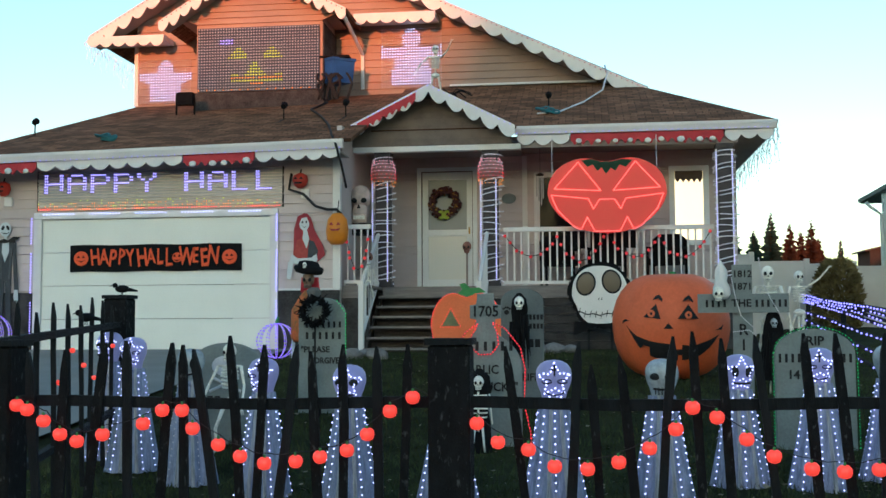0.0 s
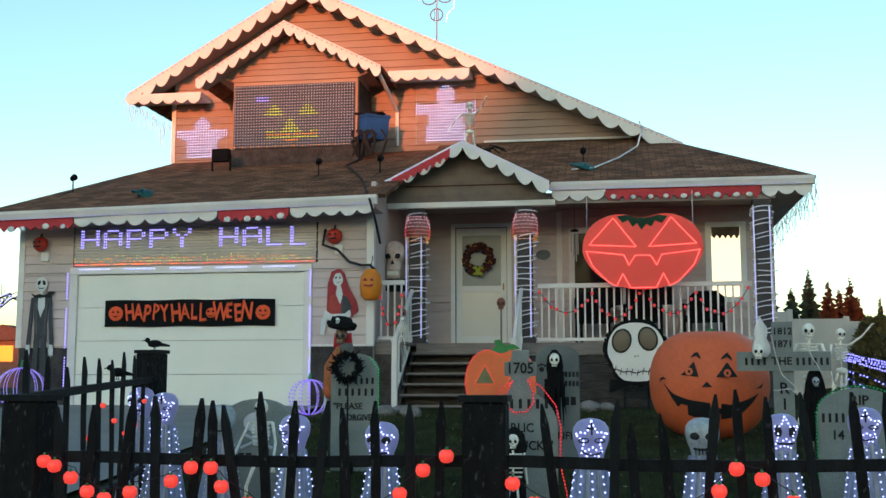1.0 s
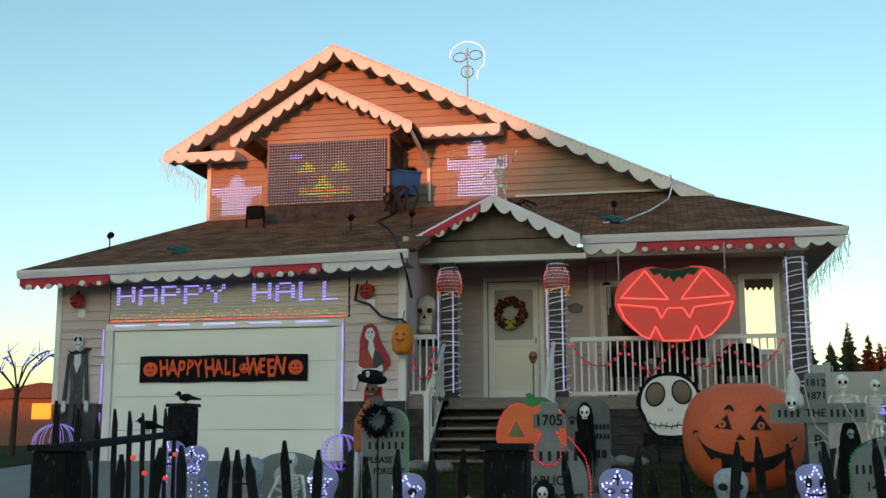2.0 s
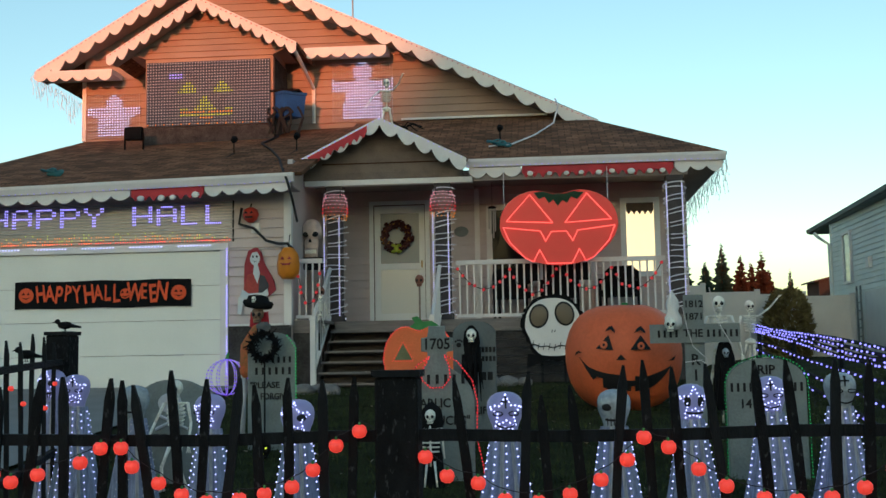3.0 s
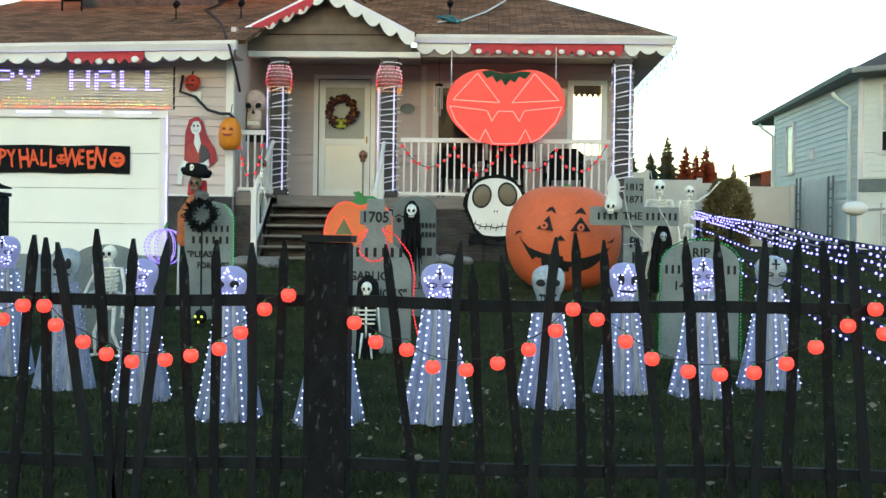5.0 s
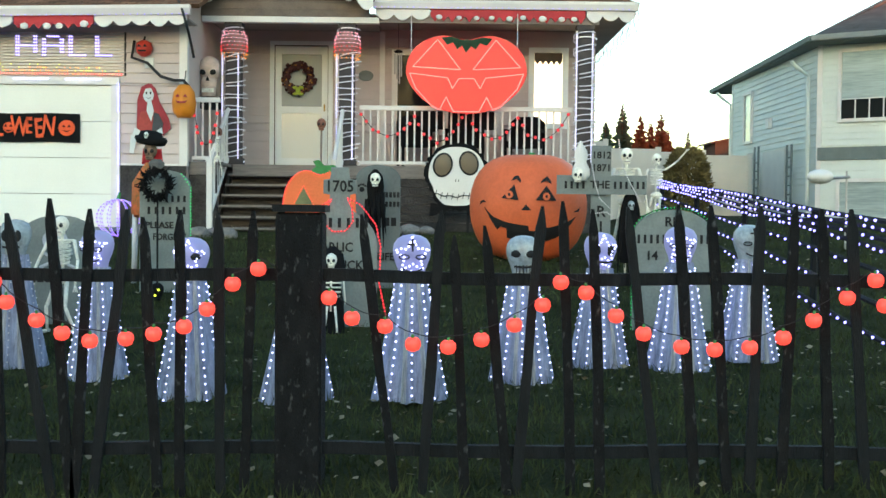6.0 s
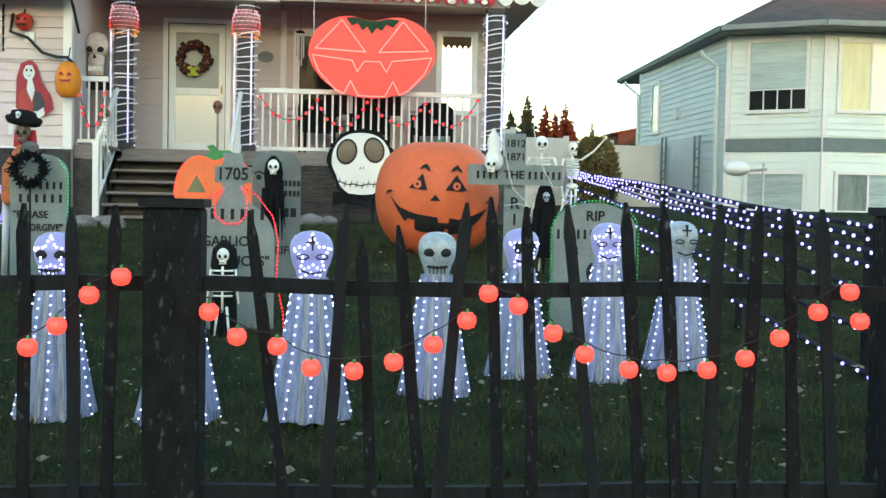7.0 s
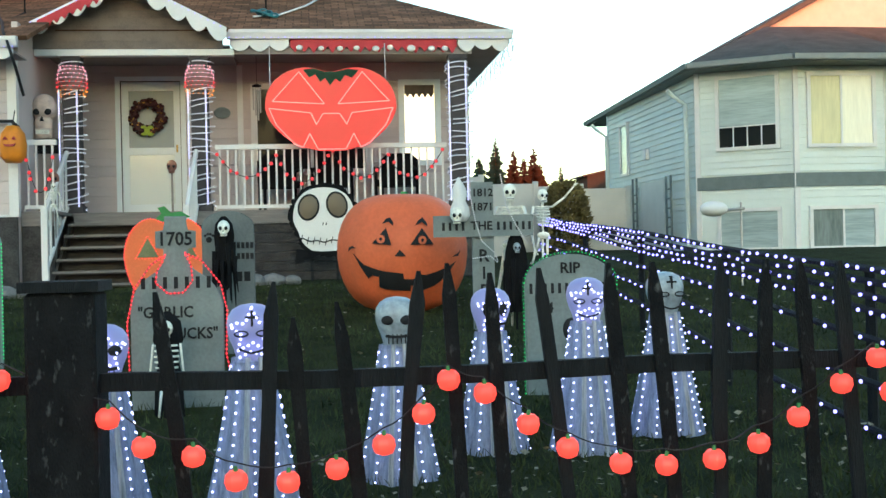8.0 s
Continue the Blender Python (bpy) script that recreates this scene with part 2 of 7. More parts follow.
bm = bmesh.new()
prism(bm, [(-6.2, 5.6), (3.9, 5.6), (3.9, 6.02), (-3.34, 9.44), (-6.2, 7.78)], 2.0, 2.2)
wall_u = solo("wall_upper", bm, SIDING_UP, "taupe siding gable wall of the upper storey", "wall", kind="structure")
siding(wall_u, SIDING_UP, 2.0, 6.0, 9.4, upper_edges, course=0.15)
bm = bmesh.new()
box(bm, -6.2, -6.0, 2.2, 9.8, 5.6, 7.6)
solo("wall_upper_left", bm, SIDING_UP, "taupe siding side wall of the upper storey", "wall", kind="structure")


def bay_edges(z):
    if z < 7.55:
        return -4.52, -2.0
    return max(-4.9, -3.38 - (8.42 - z) / 0.60), min(-1.7, -3.38 + (8.42 - z) / 0.52)


bm = bmesh.new()
prism(bm, [(-4.52, 5.6), (-2.0, 5.6), (-2.0, 7.55), (-1.75, 7.55), (-3.38, 8.40), (-4.85, 7.52), (-4.52, 7.52)], 0.9, 1.996)
wall_b = solo("wall_bay", bm, SIDING_UP, "taupe siding bay wall with its own gable", "wall", kind="structure")
siding(wall_b, SIDING_UP, 0.9, 7.45, 8.38, bay_edges, course=0.12)


# ---- the house: roofs ----
def slab(bm, pts, t=0.06):
    """A roof plane of some thickness from its upper corners."""
    up = [bm.verts.new(p) for p in pts]
    lo = [bm.verts.new((p[0], p[1], p[2] - t)) for p in pts]
    bm.faces.new(up)
    bm.faces.new(lo[::-1])
    for i in range(len(pts)):
        j = (i + 1) % len(pts)
        bm.faces.new((up[i], lo[i], lo[j], up[j]))


def roof(name, planes, label):
    top = thing(name, label, "roof", kind="structure")
    for pts in planes:
        o, d = Vector(pts[0]), (Vector(pts[1]) - Vector(pts[0])).normalized()
        nrm = d.cross(Vector(pts[2]) - Vector(pts[0])).normalized()
        m = Matrix((d, nrm.cross(d), nrm)).transposed().to_4x4()
        m.translation = o
        inv = m.inverted()
        bm = bmesh.new()
        loc = [inv @ Vector(p) for p in pts]
        up = [bm.verts.new(p) for p in loc]
        lo = [bm.verts.new(p - Vector((0, 0, 0.06))) for p in loc]
        bm.faces.new(up)
        bm.faces.new(lo[::-1])
        for i in range(len(loc)):
            j = (i + 1) % len(loc)
            bm.faces.new((up[i], lo[i], lo[j], up[j]))
        ob = part("roof_plane", bm, SHINGLE, top)
        ob.matrix_local = m
    return top


roof("roof_lower", [
    [(-7.25, -3.32, 4.27), (-0.55, -3.32, 4.40), (-0.55, 2.02, 6.22), (-6.2, 2.02, 6.10)],
    [(-7.25, 9.9, 4.27), (-7.25, -3.32, 4.27), (-6.2, 2.02, 6.10), (-6.2, 9.9, 6.10)],
    [(-0.55, -1.68, 4.80), (6.08, -1.68, 4.80), (4.20, 1.52, 6.06), (3.7, 2.02, 6.30), (-0.55, 2.02, 6.30)],
    [(6.08, -1.68, 4.80), (6.08, 9.9, 4.80), (4.20, 9.9, 6.06), (4.20, 1.52, 6.06)],
], "brown asphalt shingle lower roof over garage and porch")
roof("roof_upper", [
    [(-7.02, 1.48, 7.47), (-3.34, 1.48, 9.62), (-3.34, 10.0, 9.62), (-7.02, 10.0, 7.47)],
    [(-3.34, 1.48, 9.62), (4.22, 1.48, 6.07), (4.22, 10.0, 6.07), (-3.34, 10.0, 9.62)],
], "brown asphalt shingle gable roof of the upper storey")
roof("roof_bay", [
    [(-5.16, 0.48, 7.42), (-3.38, 0.48, 8.53), (-3.38, 1.98, 8.53), (-5.16, 1.98, 7.42)],
    [(-3.38, 0.48, 8.53), (-1.43, 0.48, 7.54), (-1.43, 1.98, 7.54), (-3.38, 1.98, 8.53)],
], "small shingled gable roof over the bay")
roof("roof_porch_gable", [
    [(-1.05, -1.98, 4.73), (0.467, -1.98, 5.49), (0.467, 0.8, 5.55), (-1.05, -0.9, 4.95)],
    [(0.467, -1.98, 5.49), (1.90, -1.98, 4.75), (1.90, -1.2, 4.93), (0.467, 0.8, 5.55)],
], "small shingled gable roof over the entrance")


# ---- more materials ----
LED_WHITE = glow_mat("white_led", (0.56, 0.53, 1.0), 1.0)
LED_COOL = glow_mat("cool_violet_led", (0.31, 0.26, 1.0), 0.8)
LED_VIOLET = glow_mat("violet_led", (0.40, 0.31, 1.0), 0.75)
LED_STRIP = glow_mat("pale_strip_led", (0.58, 0.52, 1.0), 0.42)
LED_PURPLE = glow_mat("purple_led", (0.28, 0.09, 1.0), 0.45)
LED_RED = glow_mat("red_led", (1.0, 0.025, 0.04), 0.5)
LED_GREEN = glow_mat("green_led", (0.05, 0.55, 0.12), 0.5)
LED_PINK = glow_mat("pink_led", (1.0, 0.35, 0.42), 0.5)
LED_AMBER = glow_mat("amber_led", (1.0, 0.30, 0.02), 0.5)
LED_YELLOW = glow_mat("yellow_led", (0.70, 0.78, 0.05), 0.45)
BULB = glow_mat("pumpkin_bulb_plastic", (0.95, 0.058, 0.040), 0.26)
ROPE_WHITE = node_mat("clear_rope_light", (0.72, 0.70, 0.74), 0.35, var=0.1, bump=0)
TOMB = node_mat("painted_grey_foam", (0.21, 0.235, 0.23), 0.85, var=0.22, scale=4, fine=45, bump=0.3)
TOMB_DARK = node_mat("dark_grey_foam", (0.15, 0.165, 0.165), 0.85, var=0.22, scale=4, fine=45, bump=0.3)
INK = node_mat("black_lettering", (0.012, 0.012, 0.013), 0.7, var=0.2, bump=0)
ORANGE = node_mat("orange_paint", (0.74, 0.18, 0.06), 0.55, var=0.15, scale=3, fine=40, bump=0.05)
INFLATE = node_mat("orange_nylon", (0.66, 0.14, 0.052), 0.5, var=0.16, scale=2.2, fine=25, bump=0.12)
LEAFGREEN = node_mat("green_paint", (0.06, 0.24, 0.07), 0.6, var=0.25, scale=6, bump=0.05)
DARKGREEN = node_mat("dark_green_cloth", (0.02, 0.05, 0.025), 0.8, var=0.3, bump=0.1)
BONE = node_mat("bone_plastic", (0.86, 0.83, 0.74), 0.6, var=0.3, scale=12, fine=60, bump=0.2)
GAUZE = node_mat("blue_grey_netting", (0.27, 0.30, 0.43), 0.85, var=0.55, scale=9, fine=70, bump=0.35, stretch=(5, 5, 0.25))
HEADWHITE = node_mat("white_mask_plastic", (0.55, 0.56, 0.60), 0.45, var=0.15, scale=8, bump=0.1)
CLEARMASK = node_mat("clear_mask_plastic", (0.34, 0.38, 0.41), 0.22, var=0.35, scale=14, fine=50, bump=0.25, spec=0.6)
FOLD = node_mat("cream_netting_fold", (0.40, 0.41, 0.44), 0.85, var=0.5, scale=8, fine=60, bump=0.4, stretch=(6, 6, 0.3))
HEADLIT = glow_mat("lit_mask_plastic", (0.20, 0.20, 0.38), 0.11)
BLACK = node_mat("black_cloth", (0.009, 0.009, 0.010), 0.85, spec=0.1, var=0.3, bump=0.2)
RUBBER = node_mat("black_cable_rubber", (0.02, 0.02, 0.022), 0.6, var=0.2, bump=0)
METAL = node_mat("galvanised_metal", (0.42, 0.42, 0.42), 0.45, metal=0.6, var=0.15, bump=0.05)
BRASS = node_mat("aged_brass", (0.35, 0.24, 0.08), 0.4, metal=0.8, var=0.2, bump=0)


def letters(text, size, material, parent, at, rz=0, squeeze=1.0, name="lettering", deep=0.004, turn=0.0):
    """Words as a flat mesh that stands upright and faces the front."""
    cu = bpy.data.curves.new("lettering", "FONT")
    cu.body, cu.size, cu.extrude = text, size, deep
    cu.align_x, cu.align_y = "CENTER", "CENTER"
    cu.resolution_u = 2
    cu.offset = size * 0.018
    tmp = bpy.data.objects.new("lettering", cu)
    me = bpy.data.meshes.new_from_object(tmp)
    bpy.data.objects.remove(tmp)
    me.materials.clear()
    me.materials.append(material)
    ob = new(name, me)
    ob.parent = parent
    ob.matrix_local = pose(*at, 90, 0, rz) @ Matrix.Rotation(radians(turn), 4, "Z") @ Matrix.Diagonal((squeeze, 1, 1, 1))
    return ob


def bars(parent, material, cx, z, y, widths, h=0.05, gap=0.02):
    """Plain strokes in place of a name."""
    total = sum(widths) + gap * (len(widths) - 1)
    x = cx - total / 2
    for w in widths:
        bm = bmesh.new()
        box(bm, x, x + w, y - 0.004, y + 0.004, z - h / 2, z + h / 2)
        part("letter_stroke", bm, material, parent)
        x += w + gap


def dots(bm, pts, r):
    """Small round lights, two hexagon rings and two tips each."""
    r *= 0.82
    ring = [(math.cos(k * math.pi / 3) * 0.87, math.sin(k * math.pi / 3) * 0.87) for k in range(6)]
    for x, y, z in pts:
        low = [bm.verts.new((x + r * u, y + r * v, z - 0.5 * r)) for u, v in ring]
        top = [bm.verts.new((x + r * u, y + r * v, z + 0.5 * r)) for u, v in ring]
        tip, foot = bm.verts.new((x, y, z + r)), bm.verts.new((x, y, z - r))
        for i in range(6):
            j = (i + 1) % 6
            bm.faces.new((low[i], low[j], top[j], top[i]))
            bm.faces.new((top[i], top[j], tip))
            bm.faces.new((low[j], low[i], foot))


def dot_part(name, pts, r, material, parent, label=""):
    bm = bmesh.new()
    dots(bm, pts, r)
    ob = part(name, bm, material, parent, label)
    return tagged(ob, kind="stuff")


def along(pts, step):
    """Points at even steps along a line of corners."""
    out, rest = [], 0.0
    for a, b in zip(pts, pts[1:]):
        a, b = Vector(a), Vector(b)
        d = (b - a).length
        s = rest
        while s < d:
            out.append(tuple(a + (b - a) * (s / d)))
            s += step
        rest = s - d
    return out


def wave_board(name, parent, material, p0, p1, depth, lobes, thick=0.03, drip=0.0, seed=1, label=""):
    """A trim board that hangs below the line p0 to p1 with a scalloped, or dripping, lower edge."""
    rng = random.Random(seed)
    p0, p1 = Vector(p0), Vector(p1)
    n = max(12, lobes * 10)
    amp = [1 + rng.uniform(-0.18, 0.22) for _ in range(lobes + 1)]
    bm = bmesh.new()
    cols = []
    for i in range(n + 1):
        s = i / n
        p = p0 + (p1 - p0) * s
        ph = s * lobes
        k = min(lobes - 1, int(ph))
        f = ph - k
        hang = math.sin(math.pi * f) ** (0.8 if not drip else 2.5)
        d = depth * (0.52 + 0.48 * hang * amp[k]) if not drip else depth * (0.72 + drip * hang * amp[k])
        cols.append([bm.verts.new(q) for q in ((p.x, p.y, p.z), (p.x, p.y, p.z - d), (p.x, p.y + thick, p.z), (p.x, p.y + thick, p.z - d))])
    for a, b in zip(cols, cols[1:]):
        bm.faces.new((a[0], a[1], b[1], b[0]))
        bm.faces.new((a[3], a[2], b[2], b[3]))
        bm.faces.new((a[1], a[3], b[3], b[1]))
        bm.faces.new((a[2], a[0], b[0], b[2]))
    bm.faces.new(cols[0][::1][0:2] + [cols[0][3], cols[0][2]])
    bm.faces.new([cols[-1][1], cols[-1][0], cols[-1][2], cols[-1][3]])
    return part(name, bm, material, parent, label)


# ---- eaves, gutters and scalloped trim ----
def drips(parent, p0, p1, depth, n, seed):
    """White drops that show below a red painted stretch."""
    rng = random.Random(seed)
    p0, p1 = Vector(p0), Vector(p1)
    for i in range(n):
        p = p0 + (p1 - p0) * ((i + 0.5 + rng.uniform(-0.2, 0.2)) / n)
        bm = bmesh.new()
        ball(bm, (0, 0, 0), 0.05 * rng.uniform(0.8, 1.2), 10, 6, (1.1, 0.25, 0.85))
        part("white_drip", bm, WHITE, parent, at=(p.x, p.y - 0.012, p.z - depth * rng.uniform(0.75, 0.92)), smooth=True)


eave = thing("eave_trim", "white gutters with scalloped white and red dripping trim boards", "trim", kind="structure")


def gutter(p0, p1, h=0.13, d=0.12):
    p0, p1 = Vector(p0), Vector(p1)
    bm = bmesh.new()
    prof = ((0.0, 0.0), (0.0, -h), (-d * 0.7, -h), (-d, -h * 0.35), (-d, 0.0))
    ends = [[bm.verts.new((p.x, p.y + a, p.z + b)) for a, b in prof] for p in (p0, p1)]
    for i in range(len(prof)):
        j = (i + 1) % len(prof)
        bm.faces.new((ends[0][i], ends[0][j], ends[1][j], ends[1][i]))
    bm.faces.new(ends[0][::-1])
    bm.faces.new(ends[1])
    return part("gutter", bm, WHITE, eave)


def gl(x):
    """Height of the garage gutter's upper edge at x."""
    return 4.25 + (x + 7.14) * 0.020


gutter((-7.22, -3.30, gl(-7.22)), (-0.66, -3.30, gl(-0.66)))
gutter((1.86, -1.66, 4.79), (6.05, -1.66, 4.79))
for a, b, mat, n in ((-7.2, -5.62, "r", 5), (-5.60, -3.22, "w", 8), (-3.20, -2.06, "r", 4), (-2.04, -0.72, "w", 5)):
    p0, p1 = (a, -3.34, gl(a) - 0.125), (b, -3.34, gl(b) - 0.125)
    if mat == "r":
        wave_board("red_trim", eave, RED, p0, p1, 0.17, n * 2, drip=0.35, seed=int(a * 10) % 97, label="red dripping trim board")
        drips(eave, p0, p1, 0.17, n, 5)
    else:
        wave_board("scalloped_trim", eave, WHITE, p0, p1, 0.165, n, seed=int(a * 10) % 97)
for a, b, mat, n in ((1.9, 2.75, "w", 3), (2.77, 5.22, "r", 9), (5.24, 6.0, "w", 3)):
    p0, p1 = (a, -1.70, 4.665), (b, -1.70, 4.665)
    if mat == "r":
        wave_board("red_trim", eave, RED, p0, p1, 0.17, n * 2, drip=0.45, seed=7, label="red dripping trim board")
        drips(eave, p0, p1, 0.17, n, 9)
    else:
        wave_board("scalloped_trim", eave, WHITE, p0, p1, 0.175, n, seed=int(a * 10))
# rake boards
for nm, p0, p1, d, n, m in (
        ("main", (-7.0, 1.44, 7.48), (-3.34, 1.44, 9.62), 0.30, 12, WHITE), ("main", (-3.34, 1.44, 9.62), (4.2, 1.44, 6.06), 0.30, 19, WHITE),
        ("bay", (-5.14, 0.44, 7.43), (-3.38, 0.44, 8.53), 0.26, 8, WHITE), ("bay", (-3.38, 0.44, 8.53), (-1.45, 0.44, 7.55), 0.26, 9, WHITE),
        ("porch", (0.467, -2.02, 5.49), (1.88, -2.02, 4.77), 0.24, 5, WHITE)):
    wave_board("scalloped_rake", eave, m, p0, p1, d, n, seed=n)
    if nm != "porch":
        dot_part("rake_lights", along([(p0[0], p0[1] - 0.035, p0[2] - 0.05), (p1[0], p1[1] - 0.035, p1[2] - 0.05)], 0.11), 0.016, RED, eave, "row of small red lamps")
wave_board("scalloped_rake", eave, WHITE, (-1.03, -2.02, 4.745), (0.467, -2.02, 5.49), 0.24, 6, seed=3)
wave_board("red_trim", eave, RED, (-0.72, -2.036, 4.86), (0.26, -2.036, 5.35), 0.15, 9, thick=0.012, drip=0.4, seed=4, label="red dripping trim board")
# cornice returns of the upper gable
for x0, x1, z in ((-7.0, -5.40, 7.44), (-1.50, 0.13, 7.70)):
    boxpart("cornice_return", eave, WHITE, x0, x1, 1.40, 1.98, z - 0.10, z)
    wave_board("scalloped_trim", eave, WHITE, (x0, 1.36, z - 0.06), (x1, 1.36, z - 0.06), 0.17, 6, seed=int(z * 9))
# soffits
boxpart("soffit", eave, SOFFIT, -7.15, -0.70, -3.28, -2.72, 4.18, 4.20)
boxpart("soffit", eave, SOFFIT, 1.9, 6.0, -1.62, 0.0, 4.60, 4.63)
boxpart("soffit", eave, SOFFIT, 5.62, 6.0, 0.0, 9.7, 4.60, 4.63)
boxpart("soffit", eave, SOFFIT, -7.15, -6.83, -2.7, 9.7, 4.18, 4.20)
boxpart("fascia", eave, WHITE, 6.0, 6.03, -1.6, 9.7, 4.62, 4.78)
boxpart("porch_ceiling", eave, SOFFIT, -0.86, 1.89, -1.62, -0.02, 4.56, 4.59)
boxpart("beam", eave, WHITE, -0.85, 1.95, -1.68, -1.52, 4.43, 4.52)
boxpart("beam", eave, SOFFIT, 1.96, 5.45, -1.64, -1.50, 4.45, 4.59)
boxpart("flashing", eave, WHITE, 0.35, 3.25, 1.93, 1.975, 6.30, 6.34)
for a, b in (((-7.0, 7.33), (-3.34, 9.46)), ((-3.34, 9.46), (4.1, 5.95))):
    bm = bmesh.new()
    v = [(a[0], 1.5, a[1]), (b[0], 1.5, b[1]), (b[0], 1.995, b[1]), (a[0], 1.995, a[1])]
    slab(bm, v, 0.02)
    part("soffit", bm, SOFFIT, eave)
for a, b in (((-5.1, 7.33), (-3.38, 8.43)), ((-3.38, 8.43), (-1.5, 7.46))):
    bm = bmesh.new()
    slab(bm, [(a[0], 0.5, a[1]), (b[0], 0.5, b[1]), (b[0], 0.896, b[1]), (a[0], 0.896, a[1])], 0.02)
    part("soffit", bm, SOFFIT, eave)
# entrance gable infill
bm = bmesh.new()
prism(bm, [(-0.9, 4.525), (1.82, 4.525), (1.74, 4.74), (0.467, 5.40), (-0.84, 4.74)], -1.66, -1.56)
GABLE = node_mat("brown_shake", (0.17, 0.135, 0.115), 0.8, var=0.3, scale=4, fine=60, bump=0.3, per_object=0.15)
gab = solo("wall_entrance_gable", bm, GABLE, "brown shingle infill of the entrance gable", "wall", kind="structure")
siding(gab, GABLE, -1.66, 4.53, 5.38, lambda z: (max(-0.88, 0.467 - (5.41 - z) / 0.5), min(1.80, 0.467 + (5.41 - z) / 0.5)), course=0.11, lap=0.016)
# corner boards
trim = thing("corner_trim", "white painted corner boards of the house", "trim", kind="structure")
boxpart("corner_board", trim, WHITE, -0.96, -0.84, -2.74, -2.62, 2.1, 4.27)
boxpart("corner_board", trim, WHITE, -6.86, -6.76, -2.735, -2.65, 2.1, 4.2)
boxpart("corner_board", trim, WHITE, -6.24, -6.16, 1.96, 2.05, 6.1, 7.6)
boxpart("corner_board", trim, WHITE, 1.88, 1.97, -0.04, 0.02, 2.2, 4.56)
boxpart("sill_trim", trim, WHITE, -1.84, -0.97, -2.735, -2.705, 2.10, 2.13)
# foundation
fnd = thing("foundation", "dark grey parged foundation of the house", "foundation", kind="structure")
boxpart("foundation_wall", fnd, STONE, -6.80, -5.93, -2.73, -2.69, 1.0, 2.10)
boxpart("foundation_wall", fnd, STONE, -1.84, -0.86, -2.73, -2.69, 1.0, 2.095)

# ---- garage door ----
gd = thing("garage_door", "white sectional garage door with ribbed panels", "garage door", at=(-3.885, -2.715, 1.13))
for i in range(4):
    z0 = i * 0.54
    sec = boxpart("door_section", gd, DOORWHITE, -1.91, 1.91, -0.0, 0.05, z0, z0 + 0.532)
    for k in (1, 2, 3):
        zz = z0 + 0.532 * k / 4
        boxpart("rib", sec, DOORWHITE, -1.90, 1.90, -0.006, 0.001, zz - 0.055, zz - 0.045)
fr = thing("garage_door_frame", "white painted garage door surround", "door frame", kind="structure")
boxpart("jamb", fr, WHITE, -5.93, -5.80, -2.76, -2.60, 1.1, 3.29)
boxpart("jamb", fr, WHITE, -1.97, -1.845, -2.76, -2.60, 1.1, 3.29)
boxpart("header", fr, WHITE, -5.93, -1.845, -2.77, -2.60, 3.293, 3.40)
ledframe = thing("garage_light_strip", "violet white led strips round the garage door", "string lights")
for x in (-5.96, -1.855):
    for a, b in ((1.35, 1.95), (2.1, 2.75), (2.9, 3.35)):
        dot_part("led_strip", along([(x, -2.785, a), (x, -2.785, b)], 0.045), 0.016, LED_VIOLET, ledframe)
for k in range(5):
    a = -5.75 + k * 0.78
    dot_part("led_strip", along([(a, -2.785, 3.37), (a + 0.5, -2.785, 3.37)], 0.05), 0.013, LED_WHITE, ledframe)

# ---- banner ----
ban = thing("halloween_banner", "black cloth banner with orange ragged lettering", "banner", at=(-3.87, -2.745, 2.43))
bm = bmesh.new()
n = 24
prev = None
for i in range(n + 1):
    x = -1.435 + 2.87 * i / n
    y = -0.008 * math.sin(i * 1.1)
    col = [bm.verts.new((x, y + dy, z + 0.006 * math.sin(i * 0.7))) for dy, z in ((0, 0), (0, 0.43), (0.006, 0.43), (0.006, 0))]
    if prev:
        for a in range(4):
            b = (a + 1) % 4
            bm.faces.new((prev[a], prev[b], col[b], col[a]))
    prev = col
part("cloth", bm, BLACK, ban)
ORANGEINK = node_mat("orange_print", (0.78, 0.10, 0.03), 0.6, var=0.15, bump=0)
rng = random.Random(17)
for word, x0 in (("HAPPY", -1.0), ("HALL", -0.21), ("WEEN", 0.53)):
    for k, ch in enumerate(word):
        ob = letters(ch, 0.36 * rng.uniform(0.92, 1.16), ORANGEINK, ban, (x0 + k * 0.148, -0.022, 0.215 + rng.uniform(-0.02, 0.02)), squeeze=0.62, turn=rng.uniform(-7, 7))
        for v in ob.data.vertices:
            v.co.x += 0.016 * noise.noise((v.co.x * 19 + k, v.co.y * 19, 3.1))
            v.co.y += 0.026 * noise.noise((v.co.x * 23, v.co.y * 17 + k, 7.7))
for x, r in ((-1.24, 0.125), (1.24, 0.125), (0.375, 0.085)):
    bm = bmesh.new()
    ball(bm, (0, 0, 0), r, 16, 8, (1, 0.06, 0.95))
    p = part("printed_pumpkin", bm, ORANGEINK, ban, at=(x, -0.018, 0.215), smooth=True)
    for ex in (-0.04, 0.04):
        bm = bmesh.new()
        prism(bm, [(ex - 0.025, 0.01), (ex + 0.025, 0.01), (ex, 0.05)], -0.014, -0.008)
        part("eye", bm, BLACK, p)
    bm = bmesh.new()
    prism(bm, [(-0.07, -0.03), (0, -0.065), (0.07, -0.03), (0.0, -0.045)], -0.014, -0.008)
    part("mouth", bm, BLACK, p)

